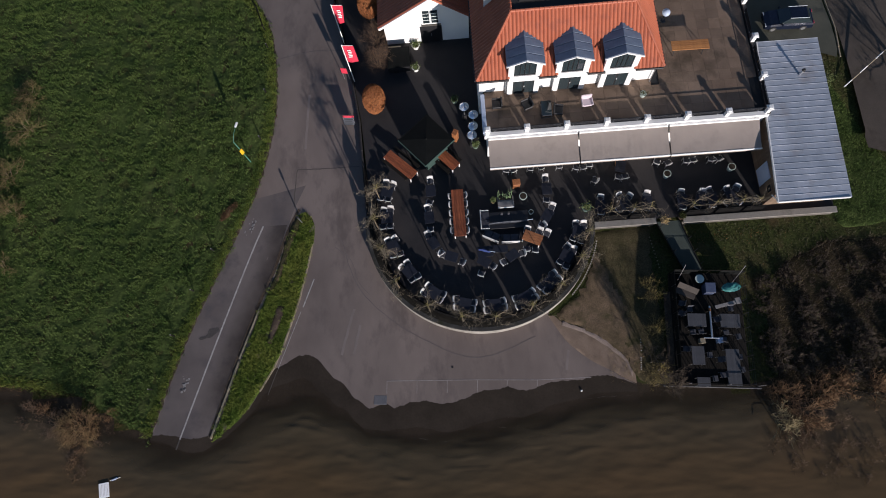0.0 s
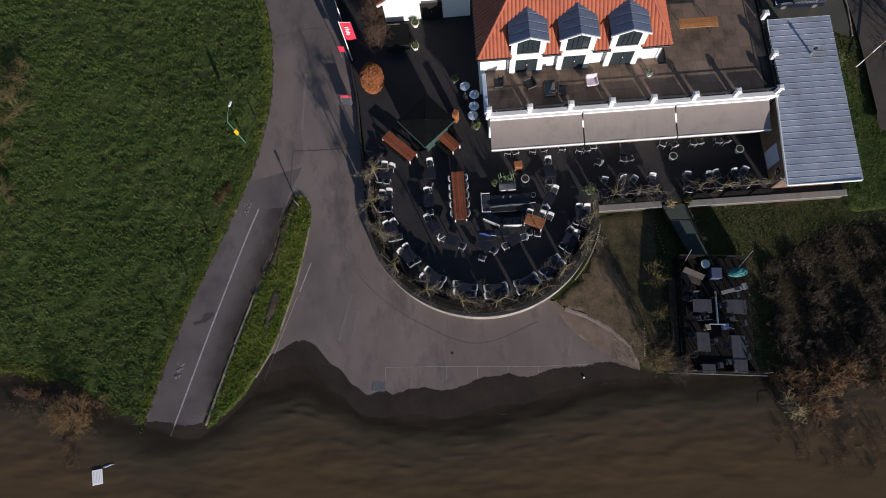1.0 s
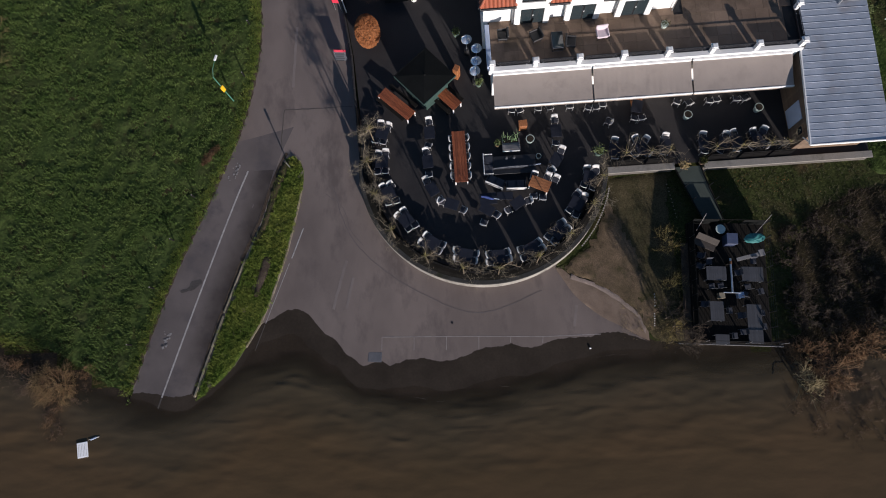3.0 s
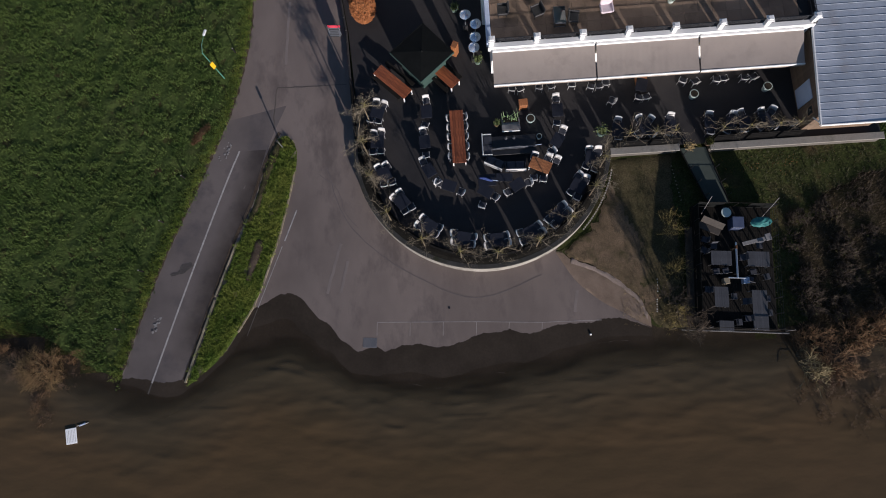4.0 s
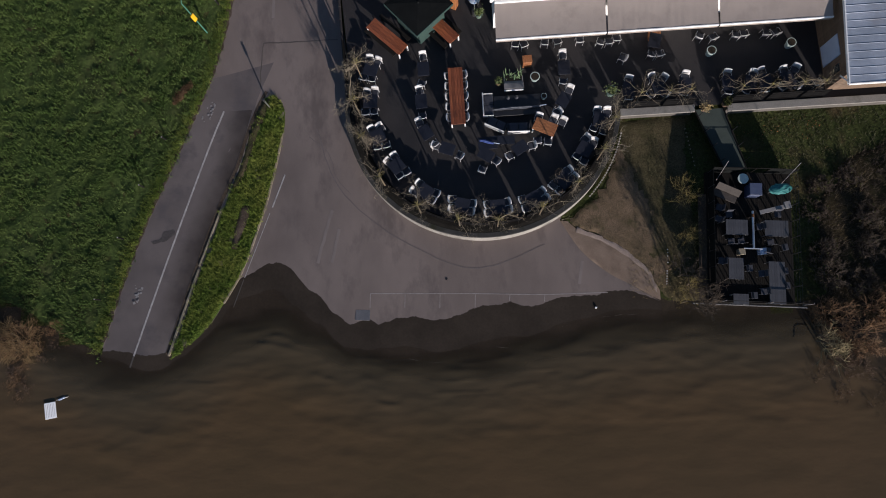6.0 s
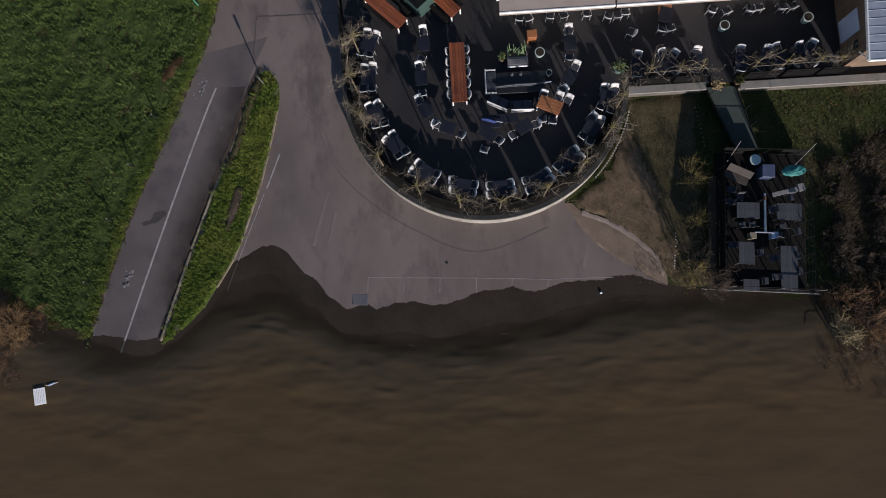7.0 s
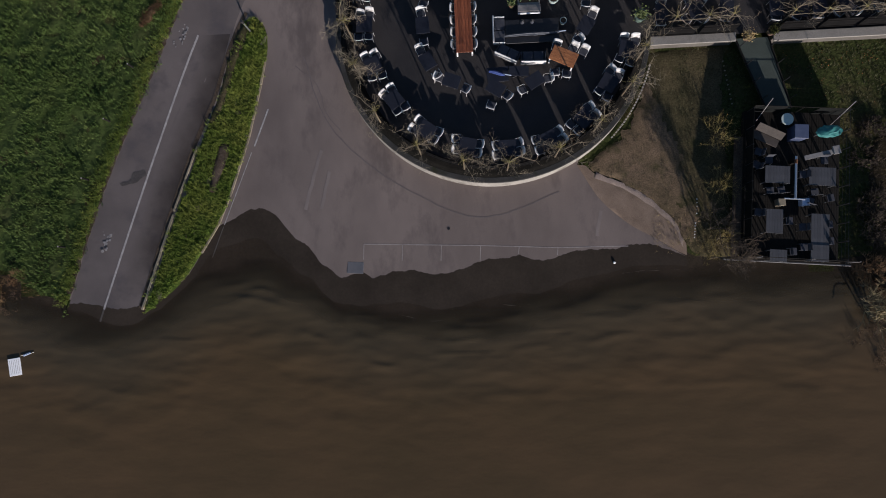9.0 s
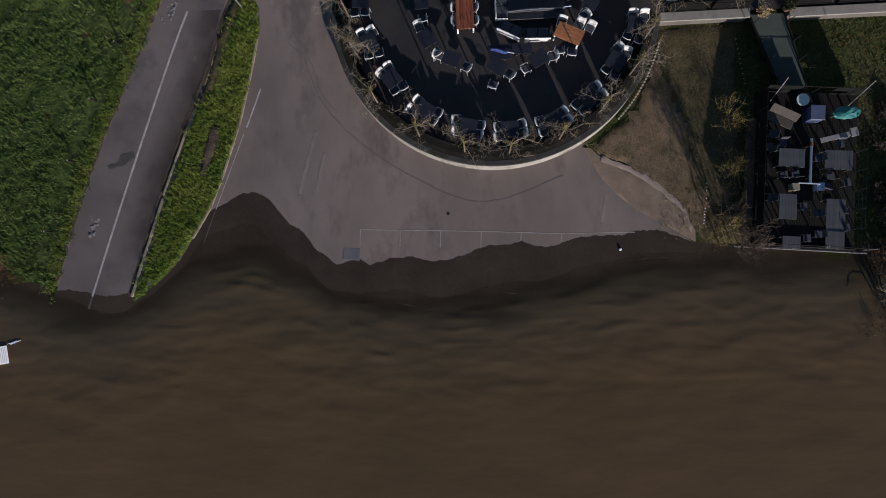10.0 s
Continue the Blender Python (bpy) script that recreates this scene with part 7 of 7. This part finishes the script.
M["benchwood"] = surf("bench_wood", (0.045, 0.036, 0.030), (0.068, 0.055, 0.046), 2.0, 0.8, fine=0.25, bscale=12)


def jetty_clutter():
    s = thing("bench", "weathered brown high-backed bench turned aslant on the jetty", "bench", at=pose(18.35, 8.95, JZ, 0, 0, -28))
    part("seat", box(B(), (0, -0.3, 0.44), (1.6, 0.5, 0.06), bevel=0.01), "benchwood", s)
    bk = part("backrest", box(B(), (0, 0.1, 0.78), (1.65, 0.06, 0.5), rx=-52, bevel=0.01), "benchwood", s)
    for sx in (-0.7, 0.7):
        part("leg", box(B(), (sx, -0.2, 0.22), (0.08, 0.5, 0.44)), "greywood", s)
    c = thing("folded_parasol", "turquoise parasol cloth bundled on a stand", "parasol", at=pose(21.85, 8.85, JZ, 0, 0, 4))
    bm = ball(B(), (0, 0, 0.75), (0.80, 0.42, 0.2), 3)
    rng = random.Random(9)
    for v in bm.verts:
        v.co += Vector((rng.gauss(0, .02), rng.gauss(0, .03), 0.08 * noise.noise(v.co * 4)))
        v.co.y *= 1.0 if v.co.y > 0 else 0.8
    part("cloth", bm, "teal", c, smooth=False)
    for sx in (-0.5, 0.5):
        part("stand", cyl(B(), (sx, 0, 0), (sx, 0, 0.7), 0.03, 0.03, 6), "steel", c)
    r = thing("round_table", "round pale green table on the jetty", "table", at=pose(19.45, 9.75, JZ))
    part("tabletop", cyl(B(), (0, 0, 0.72), (0, 0, 0.76), 0.36, 0.36, 20), "potpale", r)
    part("column", cyl(B(), (0, 0, 0), (0, 0, 0.72), 0.04, 0.04, 8), "steel", r)
    b = thing("board", "long pale board laid across chairs", "board", at=pose(21.2, 7.5, JZ + 0.78, 0, 0, 11))
    part("plank", box(B(), (0, 0, 0), (1.9, 0.28, 0.04), bevel=0.008), "greyplank", b)
    part("end_box", box(B(), (0.95, 0.05, 0.05), (0.4, 0.5, 0.12), bevel=0.01), "greyplank", b)
    m = thing("patio_heater", "steel patio heater laid down on the jetty", "heater", at=pose(19.8, 6.3, JZ + 0.55, 0, 0, -5))
    part("tube", cyl(B(), (0, -1.4, 0), (0, 1.2, 0), 0.075, 0.075, 12), "steel", m)
    part("crossbar", cyl(B(), (-0.65, -1.4, 0), (0.65, -1.4, 0), 0.045, 0.045, 8), "steel", m)
    part("burner", cyl(B(), (0, 0.75, 0), (0, 1.0, 0), 0.09, 0.09, 12), "hedgecore", m, "dark red burner")
    for y in (-1.0, 0.9):
        part("block", box(B(), (0, y, -0.3), (0.3, 0.2, 0.5)), "greywood", m)
    d = thing("bar_cabinet", "slate-blue cabinet at the head of the jetty", "cabinet", at=pose(20.05, 8.45, JZ, 0, 0, -5))
    part("body", box(B(), (0, 0.45, 0.5), (0.75, 0.8, 1.0), bevel=0.02), "slate", d)
    part("lid", box(B(), (0, 0.45, 1.02), (0.8, 0.85, 0.04), bevel=0.01), "slate", d)
    for x, y in ((18.9, 4.75), (20.3, 4.7)):
        k = thing("plastic_box", "small pale storage box on the jetty", "box", "boxes on the jetty", pose(x, y, JZ))
        part("body", box(B(), (0, 0, 0.25), (0.4, 0.4, 0.5), bevel=0.03), "bluedoor" if x > 19 else "kerb", k)
        part("lid", box(B(), (0, 0, 0.52), (0.43, 0.43, 0.05), bevel=0.015), "bluedoor" if x > 19 else "kerb", k)


M["slate"] = surf("slate_blue", (0.05, 0.065, 0.12), (0.07, 0.09, 0.15), 2.0, 0.5, fine=0.1)
jetty_clutter()


M["yellowtwig"] = surf("yellow_twig", (0.19, 0.145, 0.045), (0.30, 0.235, 0.075), 1.0, 0.85, fine=0.3)


def gangway():
    g = thing("gangway", "sloping grey-green gangway down to the jetty", "ramp")
    a, b = [(16.75, 14.95, TZ + 0.03), (18.75, 14.95, TZ + 0.03)], [(20.1, 10.6, JZ + 0.03), (18.55, 10.7, JZ + 0.03)]
    part("deck", slab(B(), a + b, 0.12), "ramp", g)
    for s0, s1 in ((a[0], b[1]), (a[1], b[0])):
        part("edge", cyl(B(), Vector(s0) + Vector((0, 0, .03)), Vector(s1) + Vector((0, 0, .03)), 0.05, 0.05, 6), "greywood", g)
        for k in range(4):
            p = Vector(s0).lerp(Vector(s1), (k + 0.5) / 4)
            part("post", cyl(B(), p - Vector((0, 0, 0.1)), p + Vector((0, 0, 0.9)), 0.03, 0.03, 6), "black", g)


gangway()
for k, (x, y) in enumerate(((15.75, 9.1), (15.75, 5.8), (15.7, 2.5), (14.9, 1.9))):
    bush("shrub", "yellow-green willowy shrub beside the jetty", x, y, land(x, y), 2.1 if k < 3 else 0.9, 2.4, 18, "yellowtwig", 80 + k, 2, 0, r=0.012, lift=0.1)


def marker_row(x0, y0, x1, y1, n):
    for i in range(n):
        u = i / max(1, n - 1)
        x, y = x0 + (x1 - x0) * u, y0 + (y1 - y0) * u
        m = thing("edging_stone", "small white edging stone in the grass", "stone", "white edging stones", pose(x, y, land(x, y)))
        part("stone", ball(B(), (0, 0, 0.04), (0.055, 0.05, 0.05), 1), "whitepaint" if x0 < 15 else "kerb", m)


marker_row(14.3, 4.4, 14.35, 5.3, 5)
marker_row(14.1, 2.9, 14.2, 3.8, 6)
marker_row(16.3, 13.9, 16.75, 11.2, 10)
for k in range(26):
    a = radians(316 + k * 1.15)
    x, y = CX + (R + 0.42) * math.cos(a), CY + (R + 0.42) * math.sin(a)
    m = thing("edging_stone", "small pale edging stone along the terrace wall", "stone", "pale edging stones", pose(x, y, land(x, y) + 0.08, 0, 0, math.degrees(a)))
    part("stone", box(B(), (0, 0, 0), (0.10, 0.12, 0.14), bevel=0.02), "coping", m)


mk = thing("marker_stone", "small white marker stone on the wet asphalt", "stone", at=pose(9.09, 1.48, land(9.09, 1.48) + 0.02))
part("stone", box(B(), (0, 0, 0.05), (0.16, 0.13, 0.14), bevel=0.04), "whitepaint", mk)


def thin_tree(x, y, h, seed):
    bush("young_tree", "slim leafless young tree on the bank", x, y, land(x, y), h, 0.9, 1, "darktwig", seed, 4, 0, r=0.05, category="tree", lift=0.5)


thin_tree(14.9, 1.7, 3.6, 91)
thin_tree(15.4, 2.6, 3.8, 92)
thin_tree(15.7, 1.6, 3.6, 93)
thin_tree(15.0, 3.4, 3.0, 94)


# ---------------- roof terrace things ----------------
M["benchorange"] = surf("bench_orange", (0.36, 0.145, 0.042), (0.47, 0.205, 0.065), 2.0, 0.55, bump=0.2, fine=0.2, piece=0.15)


def roof_bench():
    z = FZ + 0.055
    b = thing("picnic_table", "orange-brown table with black frame on the roof terrace", "table", at=pose(20.5, 28.9, z, 0, 0, -1))
    top = part("tabletop", box(B(), (0, 0, 0.72), (3.0, 0.86, 0.03)), "benchorange", b)
    pm = mesh_of(box(B(), (0, 0, 0), (3.1, 0.175, 0.04), bevel=0.006), "plank", "benchorange")
    for i in range(5):
        piece("plank", pm, top, pose(0, -0.37 + 0.185 * i, 0.75))
    for sx in (-1.2, 1.2):
        part("leg", tube(B(), [(sx - 0.1, -0.5, 0), (sx, 0, 0.7), (sx + 0.1, 0.5, 0)], 0.03), "black", b)


roof_bench()


def roof_chair(x, y, rz, mat, label):
    c = thing("lounge_chair", label, "chair", at=pose(x, y, FZ + 0.055, 0, 0, rz))
    part("seat", box(B(), (0, 0, 0.36), (0.8, 0.72, 0.16), bevel=0.05), mat, c)
    part("backrest", box(B(), (0, 0.38, 0.6), (0.9, 0.14, 0.55), rx=-10, bevel=0.05), mat, c)
    for sx in (-1, 1):
        part("armrest", box(B(), (sx * 0.42, 0, 0.48), (0.12, 0.74, 0.2), bevel=0.04), mat, c)
        for sy in (-1, 1):
            part("leg", cyl(B(), (sx * 0.34, sy * 0.3, 0), (sx * 0.34, sy * 0.3, 0.3), 0.03, 0.03, 6), "black", c)


roof_chair(11.4, 24.5, 4, "pink", "pale lilac covered lounge chair on the roof terrace")
roof_chair(6.4, 24.7, -70, "black", "black lounge chair on the roof terrace")
roof_chair(9.0, 24.0, 80, "black", "black lounge chair on the roof terrace")
roof_chair(3.9, 25.0, -90, "black", "black lounge chair on the roof terrace")


def glass_table():
    t = thing("side_table", "black framed glass table on the roof terrace", "table", at=pose(8.0, 24.2, FZ + 0.055))
    part("pane", box(B(), (0, 0, 0.5), (0.8, 1.3, 0.02)), "glass", t)
    for z in (0.48, 0.05):
        bm = B()
        for sx in (-0.4, 0.4):
            box(bm, (sx, 0, z), (0.05, 1.35, 0.05))
        for sy in (-0.66, 0, 0.66):
            box(bm, (0, sy, z), (0.85, 0.05, 0.05))
        part("frame", bm, "greytop", t)
    for sx in (-0.4, 0.4):
        for sy in (-0.66, 0.66):
            part("leg", box(B(), (sx, sy, 0.25), (0.05, 0.05, 0.5)), "black", t)


glass_table()


def roof_lamp(x, y):
    l = thing("globe_lamp", "round pale blue lamp on a black stand", "lamp", at=pose(x, y, FZ + 0.055))
    part("globe", ball(B(), (0, 0, 1.1), (0.34, 0.34, 0.3), 3), "bluedoor", l, smooth=True)
    part("stand", cyl(B(), (0, 0, 0), (0, 0, 0.85), 0.04, 0.04, 8), "black", l)
    part("foot", cyl(B(), (0, 0, 0), (0, 0, 0.05), 0.25, 0.2, 14), "black", l)


roof_lamp(18.9, 32.0)
pr = thing("plant_pot", "pale pot with a dry plant on the roof terrace", "pot", at=pose(16.1, 24.9, FZ + 0.055))
part("pot", cyl(B(), (0, 0, 0), (0, 0, 0.4), 0.2, 0.28, 12), "potpale", pr)
part("foliage", leaf_mesh("foliage", [(rnd.gauss(0, .14), rnd.gauss(0, .14), 0.42 + abs(rnd.gauss(0.1, .12))) for _ in range(120)], 0.05, "ivy", rnd), None, pr)


# ---------------- car and the north-east corner ----------------
def car(x, y, rz):
    """A parked estate car, nose along +x."""
    c = thing("car", "dark blue-black parked car with a glossy roof", "car", at=pose(x, y, 1.45, 0, 0, rz))
    prof = [(-2.15, 0.62, 0.86), (-2.05, 0.88, 0.86), (-1.4, 0.94, 0.88), (0.8, 0.93, 0.89), (1.7, 0.82, 0.86), (2.15, 0.66, 0.76)]
    v, f = [], []
    for px, top, hw in prof:
        for yy, zz in ((-hw, 0.28), (-hw, top * 0.8), (-hw * 0.9, top), (hw * 0.9, top), (hw, top * 0.8), (hw, 0.28)):
            v.append((px, yy, zz))
    for i in range(len(prof) - 1):
        for j in range(5):
            f.append((i * 6 + j, i * 6 + j + 1, (i + 1) * 6 + j + 1, (i + 1) * 6 + j))
    f += [tuple(range(6))[::-1], tuple(range(30, 36))]
    part("body", raw("body", v, f, "carpaint", False), None, c)
    cab = [(-1.9, 0.93, 0.74, 0), (-1.35, 1.42, 0.60, 1), (0.1, 1.46, 0.60, 1), (0.95, 0.93, 0.76, 0)]
    v, f = [], []
    for px, top, hw, _ in cab:
        for yy, zz in ((-0.78, 0.9), (-hw, top), (hw, top), (0.78, 0.9)):
            v.append((px, yy, zz))
    for i in range(3):
        for j in range(3):
            f.append((i * 4 + j, i * 4 + j + 1, (i + 1) * 4 + j + 1, (i + 1) * 4 + j))
    part("glasshouse", raw("glasshouse", v, f, "glass"), None, c)
    part("roof_panel", box(B(), (-0.62, 0, 1.455), (1.5, 1.16, 0.05), bevel=0.02), "carpaint", c)
    part("roof_rail", box(B(), (-0.6, -0.62, 1.49), (1.7, 0.05, 0.05), bevel=0.015), "steel", c)
    part("roof_rail", box(B(), (-0.6, 0.62, 1.49), (1.7, 0.05, 0.05), bevel=0.015), "steel", c)
    for sx in (-1.35, 1.35):
        for sy in (-0.8, 0.8):
            w = part("wheel", cyl(B(), (sx, sy - 0.1, 0.31), (sx, sy + 0.1, 0.31), 0.31, 0.31, 18), "rubber", c)
            part("rim", cyl(B(), (sx, sy * 1.14, 0.31), (sx, sy * 1.15, 0.31), 0.2, 0.2, 12), "steel", w)
    for sy in (-0.6, 0.6):
        part("headlight", box(B(), (2.08, sy, 0.62), (0.12, 0.35, 0.14), bevel=0.03), "steel", c)
        part("tail_light", box(B(), (-2.13, sy, 0.75), (0.06, 0.3, 0.16), bevel=0.02), "red", c)
        part("mirror", box(B(), (0.75, sy * 1.6, 0.98), (0.16, 0.18, 0.12), bevel=0.03), "carpaint", c)


M["mossy"] = surf("mossy_paving", (0.050, 0.053, 0.040), (0.074, 0.074, 0.056), 0.5, 0.9, bump=0.4, bscale=25, fine=0.2)
M["sideroad"] = surf("leafy_road", (0.050, 0.039, 0.031), (0.075, 0.059, 0.048), 0.4, 0.9, bump=0.4, bscale=25, fine=0.2, stain=(0.045, 0.034, 0.025), stain_scale=0.5)
car(31.4, 33.4, 178)
NE = smoothline([(26.2, 30.2), (33.4, 30.2), (35.2, 29.4), (35.5, 32.5), (35.2, 36.5), (34.8, 48), (26.2, 48)], 1.0)
tagged(sheet("yard", NE, "mossy", 0.02, 1.5, flat=1.43), "mossy grey-green parking yard behind the house", "paving", kind="structure")
NEROAD = smoothline([(35.9, 22.0), (38.0, 19.5), (60, 18), (60, 50), (35.3, 50), (35.6, 36.5), (35.9, 32.0), (36.0, 28.0)], 1.0)
tagged(sheet("side_road", NEROAD, "sideroad", 0.03, 1.5, flat=1.43), "brown-grey side road strewn with damp leaves", "road", kind="structure")
kerb_run("kerb", [(35.55, 29.4), (35.75, 32.5), (35.4, 36.5), (35.0, 46)], 0.12, 0.10, "thin pale kerb between yard and side road")
bp = thing("barrier_pole", "white and grey striped pole leaning over the verge", "pole", at=pose(35.1, 26.3, 1.4))
for i in range(6):
    part("stripe", cyl(B(), (0.7 * i, 0.53 * i, 0.1 + 0.18 * i), (0.7 * i + 0.7, 0.53 * i + 0.53, 0.28 + 0.18 * i), 0.05, 0.05, 8), "whitepaint" if i % 2 == 0 else "kerb", bp)
bush("tree", "large leafless tree beside the side road", 42.5, 22.5, 1.4, 7.0, 3.5, 4, "darktwig", 95, 4, 0, r=0.12, category="tree")
bush("shrub", "dark low shrub against the shed", 33.0, 27.0, 1.3, 1.6, 1.2, 8, "ivy", 96, 3, 500, "boxgreen", r=0.03)


def dark_counter():
    c = thing("counter", "black outdoor counter with a pale board beside the annex", "counter", at=pose(-4.5, 32.5, TZ))
    part("body", box(B(), (0, 0, 0.45), (2.0, 2.1, 0.9), bevel=0.02), "black", c)
    part("worktop", box(B(), (0, 0, 0.92), (2.06, 2.16, 0.05), bevel=0.01), "darkcloth", c)
    part("shelf", box(B(), (-0.4, 1.3, 0.5), (1.2, 0.4, 0.05), bevel=0.01), "kerb", c, "pale board")
    for sx in (-0.9, 0.1):
        part("leg", box(B(), (sx, 1.3, 0.24), (0.05, 0.3, 0.48)), "black", c)


dark_counter()
